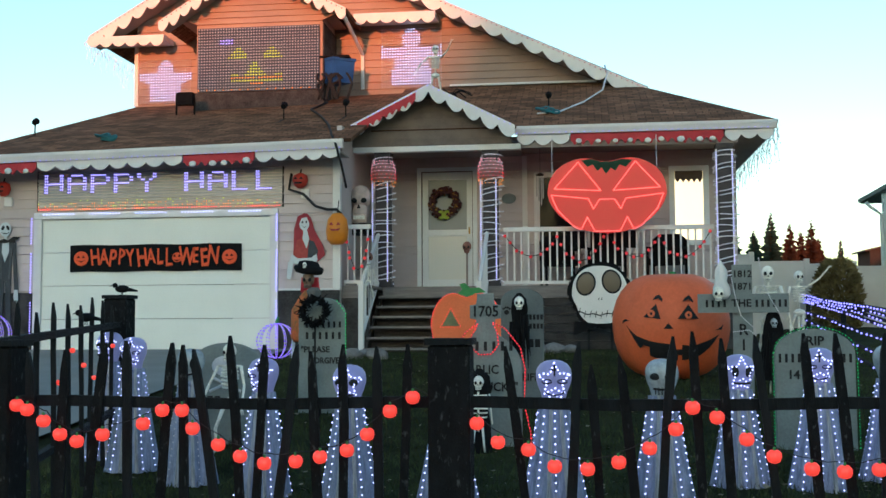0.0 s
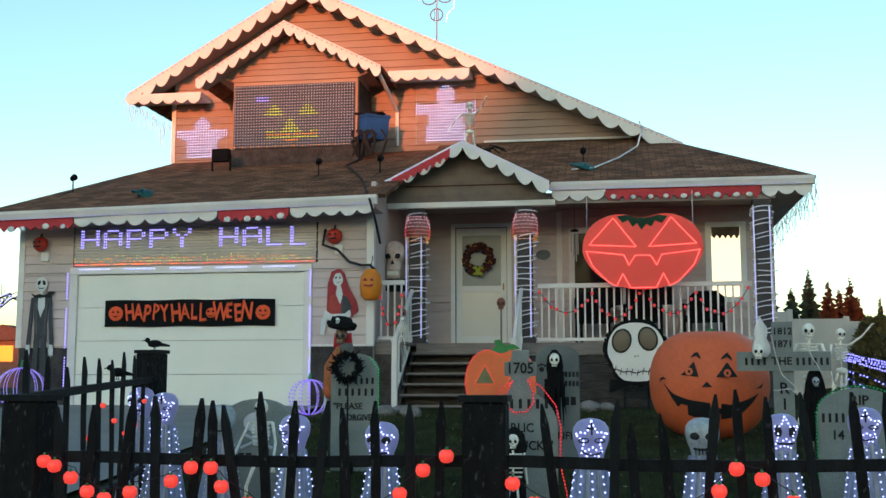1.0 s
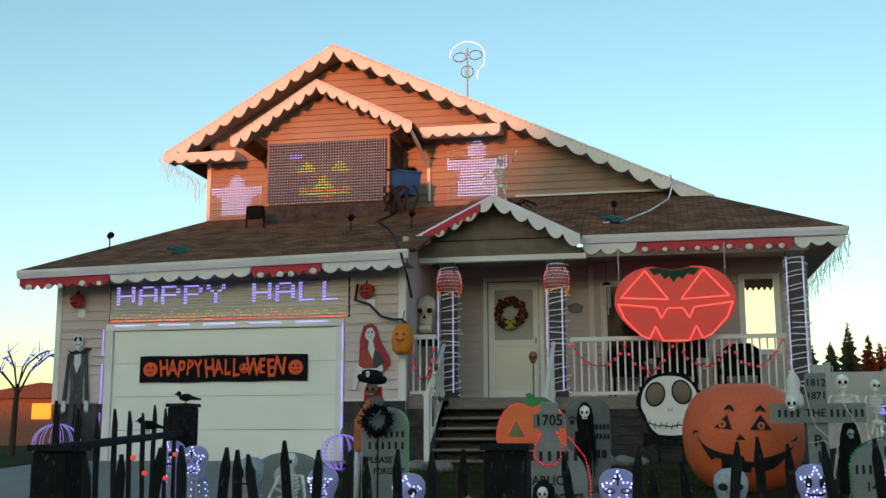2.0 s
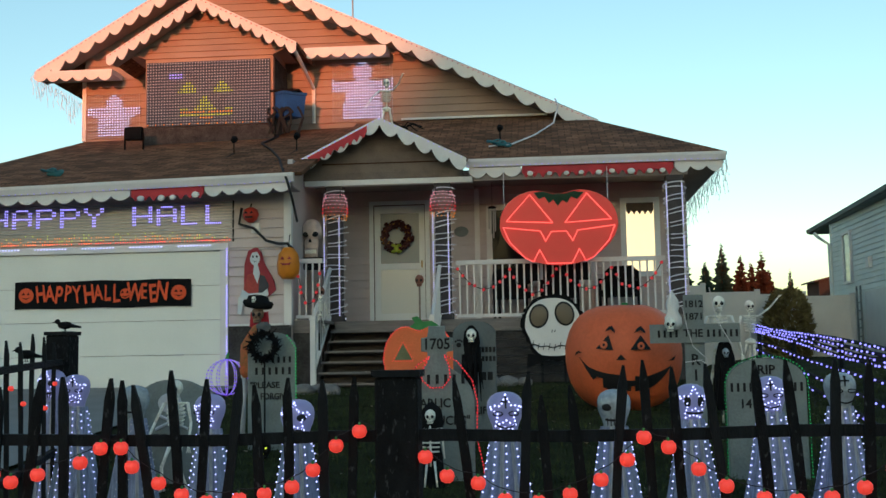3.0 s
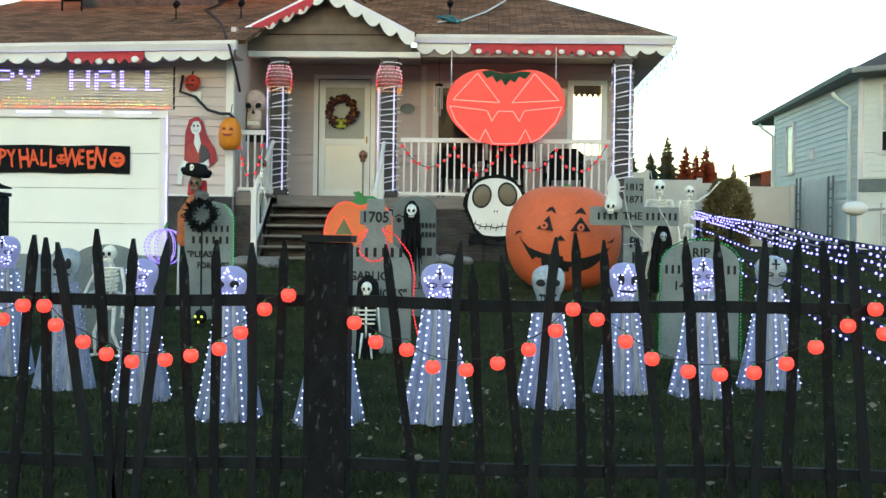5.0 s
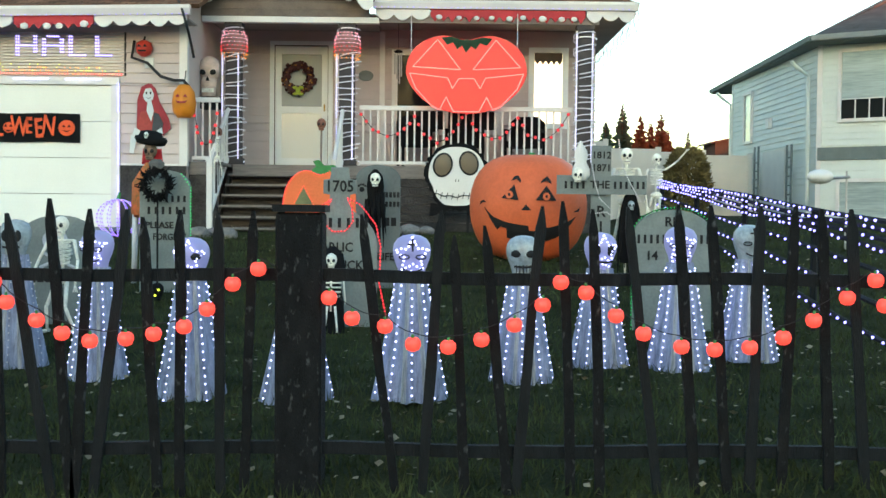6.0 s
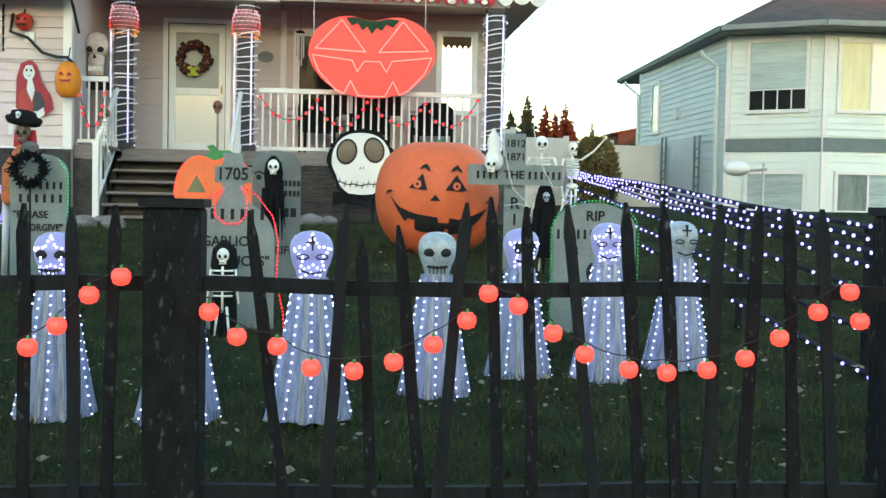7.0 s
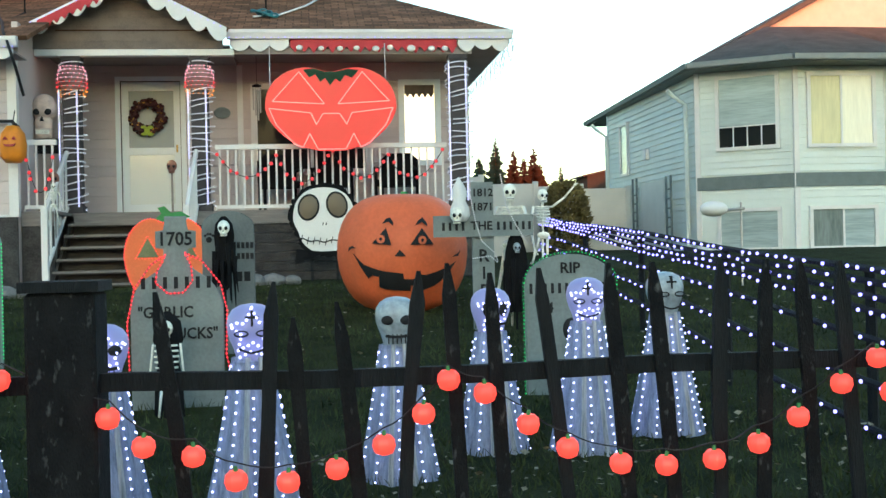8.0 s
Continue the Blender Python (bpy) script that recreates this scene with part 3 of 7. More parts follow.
# ---- scrolling led sign over the garage ----
FONT5 = {"H": "1000110001100011111110001100011000", "A": "0111010001100011111110001100011000", "P": "1111010001100011111010000100001000", "Y": "1000110001010100010000100001000010", "L": "1000010000100001000010000100001111", " ": "0" * 35}
sign = thing("led_sign", "led strip sign with violet letters over amber flames", "led sign", at=(-3.83, -2.74, 3.43))
for r in range(14):
    z = 0.02 + r * 0.046
    boxpart("led_rail", sign, METAL, -2.05, 2.05, -0.012, 0.012, z - 0.013, z + 0.013)
for x in (-2.06, 2.06):
    boxpart("support", sign, RUBBER, x - 0.012, x + 0.012, 0.010, 0.03, 0.0, 0.66)
pts = []
cx = -1.92
for ch in "HAPPY HALL":
    bits = FONT5[ch].ljust(35, "0")
    for r in range(7):
        for c in range(5):
            if bits[r * 5 + c] == "1":
                for e in (0, 1):
                    pts.append((cx + c * 0.066 + e * 0.033, -0.018, 0.02 + (12 - r) * 0.046 + 0.0))
    cx += 0.395
dot_part("lit_lettering", pts, 0.017, LED_VIOLET, sign, "violet lit letters")
rng = random.Random(4)
for mat, lo, hi, pr in ((LED_RED, 0, 1, 0.75), (LED_AMBER, 0, 3, 0.6), (LED_YELLOW, 1, 4, 0.22)):
    pts = [(-2.03 + k * 0.04, -0.018, 0.02 + r * 0.046) for r in range(lo, hi) for k in range(102) if rng.random() < pr * (1 - 0.25 * (r - lo))]
    dot_part("flame_row", pts, 0.012, mat, sign)

# ---- front door ----
fd = thing("front_door", "cream entrance door with an upper storm glass", "door", at=(0.525, 0.05, 2.2))
for nm, a in (("stile", (-0.465, -0.35, -0.03, 0.02, 0, 2.11)), ("stile", (0.35, 0.465, -0.03, 0.02, 0, 2.11)), ("rail", (-0.35, 0.35, -0.03, 0.02, 0.0, 0.16)), ("rail", (-0.35, 0.35, -0.03, 0.02, 0.95, 1.06)), ("rail", (-0.35, 0.35, -0.03, 0.02, 1.97, 2.11))):
    boxpart(nm, fd, CREAM, *a)
boxpart("lower_panel", fd, CREAM, -0.35, 0.35, 0.012, 0.03, 0.16, 0.95)
# the bright reflection on the lower pane is put into its pale base colour
boxpart("lower_glass", fd, glass_mat("bright_reflection_glass", (0.74, 0.77, 0.74), 0.10, 1.4), -0.35, 0.35, -0.010, -0.004, 0.165, 0.945)
boxpart("upper_panel", fd, CREAM, -0.35, 0.35, 0.012, 0.03, 1.06, 1.97)
DOORGLASS = glass_mat("storm_glass", (0.34, 0.38, 0.39), 0.30, 1.25)
boxpart("glass", fd, DOORGLASS, -0.35, 0.35, -0.010, -0.004, 1.065, 1.965)
hd = boxpart("handle", fd, BRASS, 0.385, 0.41, -0.075, -0.055, 0.98, 1.10, "brass handle")
boxpart("stem", hd, BRASS, 0.39, 0.405, -0.056, -0.029, 1.02, 1.06)
df = thing("door_frame", "cream painted frame of the entrance door", "door frame", kind="structure")
boxpart("jamb", df, CREAM, -0.02, 0.06, -0.05, 0.1, 2.2, 4.385)
boxpart("jamb", df, CREAM, 0.99, 1.07, -0.05, 0.1, 2.2, 4.385)
boxpart("head", df, CREAM, 0.06, 0.99, -0.05, 0.1, 4.312, 4.385)
# dark strips stand in for the shadow line between door and frame
for a in ((0.058, 0.068, -0.046, 0.0, 2.2, 4.312), (0.982, 0.992, -0.046, 0.0, 2.2, 4.312), (0.068, 0.982, -0.046, 0.0, 4.302, 4.312)):
    boxpart("weather_strip", df, RUBBER, *a)
boxpart("threshold", df, METAL, 0.06, 0.99, -0.08, 0.1, 2.18, 2.2)

wr = thing("door_wreath", "dark berry wreath with a green bow", "wreath", at=(0.475, -0.02, 3.745))
bm = bmesh.new()
rng = random.Random(8)
for k in range(260):
    a, rr = rng.uniform(0, 6.283), 0.22 + max(-0.075, min(0.075, rng.gauss(0, 0.04)))
    c = (rr * math.cos(a), -0.03 + rng.uniform(-0.04, 0.03), rr * math.sin(a))
    ball(bm, c, rng.uniform(0.02, 0.035), 5, 4)
tube(bm, [(0.22 * math.cos(a), -0.03, 0.22 * math.sin(a)) for a in (2 * math.pi * k / 30 for k in range(31))], 0.05, 6)
part("berry_ring", bm, node_mat("dark_berries", (0.05, 0.012, 0.014), 0.5, var=0.5, scale=25, bump=0.2), wr)
bm = bmesh.new()
for k in range(40):
    a = rng.uniform(0, 6.283)
    ball(bm, (0.23 * math.cos(a) + rng.gauss(0, 0.03), -0.07, 0.23 * math.sin(a) + rng.gauss(0, 0.03)), 0.014, 5, 4)
tagged(part("bauble_ring", bm, node_mat("mixed_baubles", (0.40, 0.20, 0.03), 0.35, var=0.6, scale=40, bump=0), wr), kind="stuff")
bm = bmesh.new()
for sx in (-1, 1):
    for dz in (0.03, -0.08):
        ball(bm, (sx * 0.05, -0.085, -0.20 + dz), 0.05, 8, 5, (1.0, 0.35, 0.6))
ball(bm, (0, -0.09, -0.225), 0.045, 8, 5, (1.0, 0.5, 1.4))
part("bow", bm, node_mat("lime_ribbon", (0.35, 0.45, 0.05), 0.5, bump=0.05), wr, "lime green bow")

# ---- windows of the porch wall ----
def window(name, label, x0, x1, z0, z1, y, mat, lit=None, panes=1):
    w = thing(name, label, "window", at=((x0 + x1) / 2, y, z0), kind="structure")
    hw, h = (x1 - x0) / 2, z1 - z0
    for nm, a in (("window_frame", (-hw - 0.06, -hw + 0.04, -0.045, 0.06, -0.06, h + 0.06)), ("window_frame", (hw - 0.04, hw + 0.06, -0.045, 0.06, -0.06, h + 0.06)), ("window_frame", (-hw + 0.04, hw - 0.04, -0.045, 0.06, h - 0.03, h + 0.06)), ("window_sill", (-hw + 0.04, hw - 0.04, -0.07, 0.06, -0.06, 0.03))):
        boxpart(nm, w, mat, *a)
    for k in range(panes):
        a = -hw + 0.04 + (2 * hw - 0.08) * k / panes
        b = -hw + 0.04 + (2 * hw - 0.08) * (k + 1) / panes
        if k:
            boxpart("mullion", w, mat, a - 0.025, a + 0.025, -0.03, 0.05, 0.03, h - 0.03)
        boxpart("pane", w, lit or GLASS, a + (0.026 if k else 0), b - (0.026 if k < panes - 1 else 0), 0.0, 0.012, 0.031, h - 0.031)
    return w


window("window_1", "wide dark porch window with white frame", *BIG, 0.0, WHITE, panes=2)
WARM = glow_mat("lamplit_blind", (1.0, 0.76, 0.42), 0.55)
w2 = window("window_2", "narrow lamplit porch window with a dripping dark valance", *WIN, 0.0, CREAM, lit=WARM)
wave_board("valance", w2, node_mat("brown_valance", (0.10, 0.08, 0.065), 0.9, bump=0.1), (-0.24, -0.02, 1.25), (0.24, -0.02, 1.25), 0.20, 5, thick=0.01, drip=0.30, seed=3, label="dark dripping valance")

# ---- porch ----
porch = thing("porch_deck", "raised timber porch deck with dark skirting", "porch", kind="structure")
boxpart("deck_top", porch, DECK, -0.86, 5.45, -1.60, -0.002, 2.13, 2.18)
boxpart("deck_fascia", porch, DECK, -0.36, 5.45, -1.64, -1.60, 1.98, 2.17)
boxpart("deck_top", porch, DECK, -0.86, -0.385, -2.52, -1.605, 2.13, 2.176)
boxpart("deck_fascia", porch, DECK, -0.86, -0.43, -2.56, -2.52, 1.98, 2.17)
boxpart("skirting_board", porch, STONE, -0.86, -0.43, -2.54, -2.51, 1.0, 1.978)
for k in range(7):
    z = 1.0 + k * 0.14
    boxpart("skirting_board", porch, STONE, 1.40, 5.45, -1.62, -1.59 + 0.004 * (k % 2), z, z + 0.135)
boxpart("side_skirting", porch, STONE, 5.41, 5.45, -1.59, 0, 1.0, 2.12)
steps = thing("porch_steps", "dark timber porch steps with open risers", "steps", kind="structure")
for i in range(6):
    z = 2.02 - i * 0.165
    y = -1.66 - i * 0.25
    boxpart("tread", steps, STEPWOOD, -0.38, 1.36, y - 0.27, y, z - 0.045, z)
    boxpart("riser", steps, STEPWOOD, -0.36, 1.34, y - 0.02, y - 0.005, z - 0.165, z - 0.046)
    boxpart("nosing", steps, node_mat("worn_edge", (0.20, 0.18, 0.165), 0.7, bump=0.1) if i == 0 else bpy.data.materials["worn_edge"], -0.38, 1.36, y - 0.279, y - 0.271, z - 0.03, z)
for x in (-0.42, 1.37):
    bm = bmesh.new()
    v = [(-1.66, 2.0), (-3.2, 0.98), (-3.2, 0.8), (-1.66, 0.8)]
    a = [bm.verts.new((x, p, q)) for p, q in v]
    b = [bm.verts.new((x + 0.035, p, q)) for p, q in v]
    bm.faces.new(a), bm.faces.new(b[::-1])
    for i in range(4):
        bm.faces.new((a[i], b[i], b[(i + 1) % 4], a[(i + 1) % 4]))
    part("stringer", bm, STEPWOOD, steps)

POSTMAT = node_mat("grey_post_paint", (0.07, 0.06, 0.062), 0.7, var=0.2, bump=0.15)


def porch_post(x, top_ornament):
    p = thing("porch_post", "square dark porch post wrapped in white rope light", "post", "porch posts", at=(x, -1.50, 2.18))
    boxpart("shaft", p, POSTMAT, -0.12, 0.12, -0.12, 0.12, 0.0, 2.27)
    boxpart("base", p, POSTMAT, -0.15, 0.15, -0.15, 0.15, 0.0, 0.10)
    boxpart("capital", p, POSTMAT, -0.14, 0.14, -0.14, 0.14, 2.20, 2.268)
    rng = random.Random(int(x * 10))
    turns = 21
    pts = []
    for k in range(turns * 16 + 1):
        a = 2 * math.pi * k / 16
        s = k / (turns * 16)
        r = 0.160 + 0.014 * math.sin(k * 0.37 + x) + 0.045 * max(0.0, math.sin(k * 0.0913 + 2 * x)) * max(0.0, math.cos(a - 0.4))
        pts.append((r * math.cos(a) * 1.05, r * math.sin(a), 0.05 + 2.12 * s + 0.022 * math.sin(k * 0.21 + x) + 0.02 * math.sin(a + 0.03 * k)))
    bm = bmesh.new()
    tube(bm, pts, 0.0095, 5)
    part("rope_light", bm, ROPE_WHITE, p, "coiled clear rope light", smooth=True)
    bm = bmesh.new()
    dots(bm, along(pts, 0.05), 0.0115)
    tagged(part("beaded_rope", bm, glow_mat("rope_glow", (0.85, 0.82, 1.0), 0.5) if "rope_glow" not in bpy.data.materials else bpy.data.materials["rope_glow"], p), kind="stuff")
    for sx in (-0.15, 0.10):
        boxpart("strip_backing", p, ROPE_WHITE, sx - 0.012, sx + 0.012, -0.205, -0.197, 0.08, 1.76 if top_ornament else 2.16)
        for a, b in ((0.10, 0.62), (0.76, 1.28), (1.42, 1.74 if top_ornament else 2.12)):
            dot_part("led_strip", along([(sx, -0.208, a), (sx, -0.208, b)], 0.036), 0.0125, LED_STRIP, p)
    if top_ornament:
        bm = bmesh.new()
        lathe(bm, [(0.08, 1.72), (0.19, 1.80), (0.20, 1.98), (0.14, 2.12), (0.04, 2.17)], 14)
        part("pumpkin_shade", bm, node_mat("dull_red_wire", (0.26, 0.15, 0.14), 0.6, bump=0.2) if "dull_red_wire" not in bpy.data.materials else bpy.data.materials["dull_red_wire"], p, "dull red pumpkin lantern", smooth=True)
        for z, r, mat in ((1.70, 0.185, LED_AMBER), (1.76, 0.205, LED_AMBER), (1.82, 0.215, LED_RED), (1.88, 0.215, LED_RED), (1.94, 0.21, LED_PINK), (2.00, 0.205, LED_PINK), (2.06, 0.19, LED_PINK), (2.11, 0.16, LED_PINK), (2.15, 0.11, LED_WHITE)):
            bm = bmesh.new()
            tube(bm, [(r * math.cos(a * 0.2856), r * math.sin(a * 0.2856), z) for a in range(23)], 0.003, 4)
            hoop = part("wire_hoop", bm, ROPE_WHITE, p)
            dot_part("led_ring", [(r * math.cos(a * 0.3927 + z * 9), r * math.sin(a * 0.3927 + z * 9), z) for a in range(16)], 0.0115, mat, hoop)
    return p


porch_post(-0.37, True)
porch_post(1.44, True)
porch_post(5.24, False)


def railing(x0, x1, y, n, name="porch_railing"):
    r = thing(name, "white painted porch railing with square balusters", "railing", "porch railings", at=(x0, y, 2.18))
    w = x1 - x0
    boxpart("top_rail", r, WHITE, 0, w, -0.04, 0.04, 0.90, 0.97)
    boxpart("bottom_rail", r, WHITE, 0, w, -0.025, 0.025, 0.03, 0.08)
    me = None
    for k in range(n):
        x = w * (k + 0.5) / n
        if me is None:
            bm = bmesh.new()
            box(bm, -0.014, 0.014, -0.014, 0.014, 0.08, 0.90)
            me = mesh_of("baluster", bm, WHITE)
        ob = new("baluster", me)
        ob.parent = r
        ob.location = (x, 0, 0)
    for k in (0, n // 2, n):
        boxpart("leg", r, WHITE, w * k / n - 0.012, w * k / n + 0.012, -0.012, 0.012, 0.001, 0.03)
    return r


railing(1.64, 5.06, -1.45, 29)
railing(-0.83, -0.40, -2.45, 4)


def stair_rail(x, n=7):
    r = thing("stair_handrail", "white sloping handrail of the porch steps", "handrail", "stair handrails", at=(x, 0, 0))
    top, low = (-1.62, 3.05), (-3.02, 2.14)
    bm = bmesh.new()
    rod(bm, (0, *top), (0, *low), 0.035, n=6)
    part("top_rail", bm, WHITE, r)
    bm = bmesh.new()
    rod(bm, (0, top[0], top[1] - 0.78), (0, low[0], low[1] - 0.78), 0.025, n=6)
    part("bottom_rail", bm, WHITE, r)
    for k in range(n):
        s = (k + 0.5) / n
        y, z = top[0] + (low[0] - top[0]) * s, top[1] + (low[1] - top[1]) * s
        boxpart("baluster", r, WHITE, -0.014, 0.014, y - 0.014, y + 0.014, z - 0.78, z - 0.01)
    boxpart("newel", r, WHITE, -0.04, 0.04, -3.08, -3.0, 1.10, 2.2)
    return r


stair_rail(-0.44)
stair_rail(1.38)

# red berry lights draped over the railing
def berry_swag(x0, x1, y, spans, sag, name="berry_garland"):
    g = thing(name, "red berry light garland looped on the railing", "garland", "berry garlands", at=(x0, y, 3.0))
    pts = []
    for k in range(spans * 12 + 1):
        s = k / 12
        f = s - int(s)
        pts.append(((x1 - x0) * k / (spans * 12), 0.01 * math.sin(k), -sag * (1 - (2 * f - 1) ** 2) + 0.05 * math.sin(k * 0.3)))
    bm = bmesh.new()
    tube(bm, pts, 0.006, 5)
    part("wire", bm, RUBBER, g)
    me = None
    rng = random.Random(3)
    if "berry_red" not in bpy.data.materials:
        glow_mat("berry_red", (0.85, 0.05, 0.06), 0.12)
    bm = bmesh.new()
    ball(bm, (0, 0, 0), 0.028, 8, 6)
    me = mesh_of("berry", bm, bpy.data.materials["berry_red"], True)
    for p in along(pts, 0.14):
        ob = new("berry", me)
        ob.parent = g
        ob.location = (p[0] + rng.uniform(-0.02, 0.02), -0.025, p[2] + rng.uniform(-0.03, 0.03))


berry_swag(1.68, 5.0, -1.52, 4, 0.38)
berry_swag(-0.80, -0.42, -2.52, 1, 0.62)

# dark wicker chairs on the porch
def porch_chair(x, y, rz):
    c = thing("porch_chair", "dark woven patio armchair on the porch", "chair", "porch chairs", at=(x, y, 2.18), rz=rz)
    boxpart("seat", c, BLACK, -0.28, 0.28, -0.26, 0.26, 0.36, 0.46)
    bm = bmesh.new()
    prism(bm, [(-0.30, 0.46), (0.30, 0.46), (0.30, 0.80), (0.18, 0.90), (-0.18, 0.90), (-0.30, 0.80)], 0.22, 0.28)
    part("backrest", bm, BLACK, c)
    for sx in (-0.30, 0.26):
        boxpart("armrest", c, BLACK, sx, sx + 0.05, -0.26, 0.22, 0.62, 0.66)
        for yy in (-0.26, 0.22):
            boxpart("leg", c, BLACK, sx + 0.005, sx + 0.045, yy, yy + 0.04, 0.0, 0.62)
    return c


porch_chair(2.55, -0.75, 12)
porch_chair(3.35, -0.70, -8)
porch_chair(4.35, -0.72, -15)

# plaque, wind chime
bm = bmesh.new()
ball(bm, (0, 0, 0), 0.13, 18, 8, (1, 0.12, 0.72))
pl = solo("wall_plaque", bm, TOMB, "oval grey welcome plaque on the siding", "plaque", smooth=True, at=(1.64, -0.035, 3.80))
ch = thing("wind_chime", "silver tube wind chime hung from the porch ceiling", "wind chime", at=(2.23, -0.8, 4.12))
bm = bmesh.new()
lathe(bm, [(0.07, -0.02), (0.07, 0.0), (0.02, 0.02)], 12)
part("top_disc", bm, BLACK, ch)
bm = bmesh.new()
rod(bm, (0, 0, 0.02), (0, 0, 0.47), 0.004, n=4)
part("cord", bm, RUBBER, ch)
for k, (dx, ln) in enumerate(((-0.055, 0.34), (-0.02, 0.42), (0.02, 0.5), (0.05, 0.38))):
    bm = bmesh.new()
    rod(bm, (dx, 0.03 * math.sin(k * 2), -0.04), (dx, 0.03 * math.sin(k * 2), -0.04 - ln), 0.012, n=8)
    part("tube", bm, METAL, ch)
    bm = bmesh.new()
    rod(bm, (dx, 0.03 * math.sin(k * 2), -0.02), (dx, 0.03 * math.sin(k * 2), -0.04), 0.003, n=4)
    part("string", bm, RUBBER, ch)


# ---- hanging red pumpkin display ----
REDLIT = glow_mat("backlit_red_panel", (0.64, 0.022, 0.022), 0.085)
NEON = glow_mat("red_neon_line", (1.0, 0.10, 0.09), 0.7)
hp = thing("hanging_pumpkin_sign", "red lit pumpkin face sign hung under the eave", "light sign", at=(3.345, -1.74, 3.0))


def pumpkin_outline(w, h, n=48):
    out = []
    for k in range(n):
        a = 2 * math.pi * k / n
        c, s = math.cos(a), math.sin(a)
        r = 1.0 / (abs(c) ** 2.5 + abs(s) ** 2.5) ** 0.4
        z = r * s
        dip = 0.17 * math.exp(-(c / 0.26) ** 2) + 0.05 * max(0, abs(c) - 0.75) if s > 0 else 0
        narrow = 1 - 0.26 * max(0, -z) ** 1.3
        out.append((w * r * c * narrow, h * (z - dip)))
    return out


bm = bmesh.new()
prism(bm, [(x, z + 0.645) for x, z in pumpkin_outline(0.955, 0.63)], -0.02, 0.03)
part("panel", bm, REDLIT, hp, "red backlit panel")
bm = bmesh.new()
prism(bm, [(-0.40, 1.20), (-0.31, 1.09), (-0.22, 1.13), (-0.15, 1.02), (-0.08, 1.08), (-0.01, 0.97), (0.07, 1.07), (0.14, 1.02), (0.21, 1.12), (0.31, 1.08), (0.41, 1.19), (0.25, 1.21), (0.08, 1.17), (-0.08, 1.17), (-0.25, 1.22)], -0.035, -0.022)
part("leaf", bm, DARKGREEN, hp, "dark green leaf crown")
lines = [
    [(-0.85, 0.74), (-0.46, 1.17), (-0.10, 0.70), (-0.85, 0.74)], [(0.85, 0.74), (0.46, 1.17), (0.10, 0.70), (0.85, 0.74)],
    [(-0.90, 0.64), (-0.3, 0.57), (-0.22, 0.40), (-0.12, 0.56), (0.12, 0.56), (0.22, 0.40), (0.3, 0.57), (0.90, 0.64), (0.80, 0.40), (0.55, 0.13), (0.42, 0.07), (0.32, 0.27), (0.20, 0.04), (-0.20, 0.04), (-0.32, 0.27), (-0.42, 0.07), (-0.55, 0.13), (-0.80, 0.40), (-0.90, 0.64)],
]
for ln in lines:
    bm = bmesh.new()
    for a, b in zip(ln, ln[1:]):
        rod(bm, (a[0], -0.03, a[1]), (b[0], -0.03, b[1]), 0.008, n=5)
    part("neon_line", bm, NEON, hp)
for x in (-0.88, 0.80):
    bm = bmesh.new()
    rod(bm, (x, 0.0, 0.95), (x, 0.03, 1.60), 0.006, n=5)
    part("hanger", bm, ROPE_WHITE, hp)

# ---- big inflatable pumpkin ----
bp = thing("inflatable_pumpkin", "large orange inflatable pumpkin with a black grin", "inflatable", at=(3.98, -6.4, gz(-6.4) - 0.02))
bp.scale = (0.82, 0.82, 0.98)
prof = [(0.30, 0.0)] + [(0.84 * math.sin(t) ** 0.62, 0.66 - 0.66 * math.cos(t) * (1.0 if t < 1.57 else 0.92)) for t in (0.25 + k * 0.203 for k in range(14))] + [(0.06, 1.22)]
prof = [(r, z - 0.10 + 0.10) for r, z in prof]


def pump_r(z):
    for (r0, a), (r1, b) in zip(prof, prof[1:]):
        if a <= z <= b and b > a:
            return r0 + (r1 - r0) * (z - a) / (b - a)
    return 0.05


bm = bmesh.new()
lathe(bm, prof, 48, lobes=8, lobe=0.03)
part("body", bm, INFLATE, bp, "orange nylon body", smooth=True)
bm = bmesh.new()
lathe(bm, [(0.19, 1.16), (0.20, 1.20), (0.13, 1.235), (0.06, 1.255), (0.045, 1.285)], 14, c=(0.03, -0.05, 0), lobes=5, lobe=0.2)
part("stalk", bm, LEAFGREEN, bp, "short green stalk")


def on_pumpkin(name, outline, parent, mat, off=0.012):
    """A patch that follows the round front of the pumpkin."""
    cx = sum(p[0] for p in outline) / len(outline)
    cz = sum(p[1] for p in outline) / len(outline)
    bm = bmesh.new()
    rings = []
    for k in (1.0, 0.66, 0.33):
        ring = []
        for i, p in enumerate(outline):
            q = outline[(i + 1) % len(outline)]
            for f in (0, 0.5):
                x, z = p[0] + (q[0] - p[0]) * f, p[1] + (q[1] - p[1]) * f
                x, z = cx + (x - cx) * k, cz + (z - cz) * k
                r = pump_r(z) + off
                ring.append(bm.verts.new((x, -math.sqrt(max(0.0004, r * r - x * x)), z)))
        rings.append(ring)
    for a, b in zip(rings, rings[1:]):
        for i in range(len(a)):
            j = (i + 1) % len(a)
            bm.faces.new((a[i], a[j], b[j], b[i]))
    bm.faces.new(rings[-1])
    return part(name, bm, mat, parent)


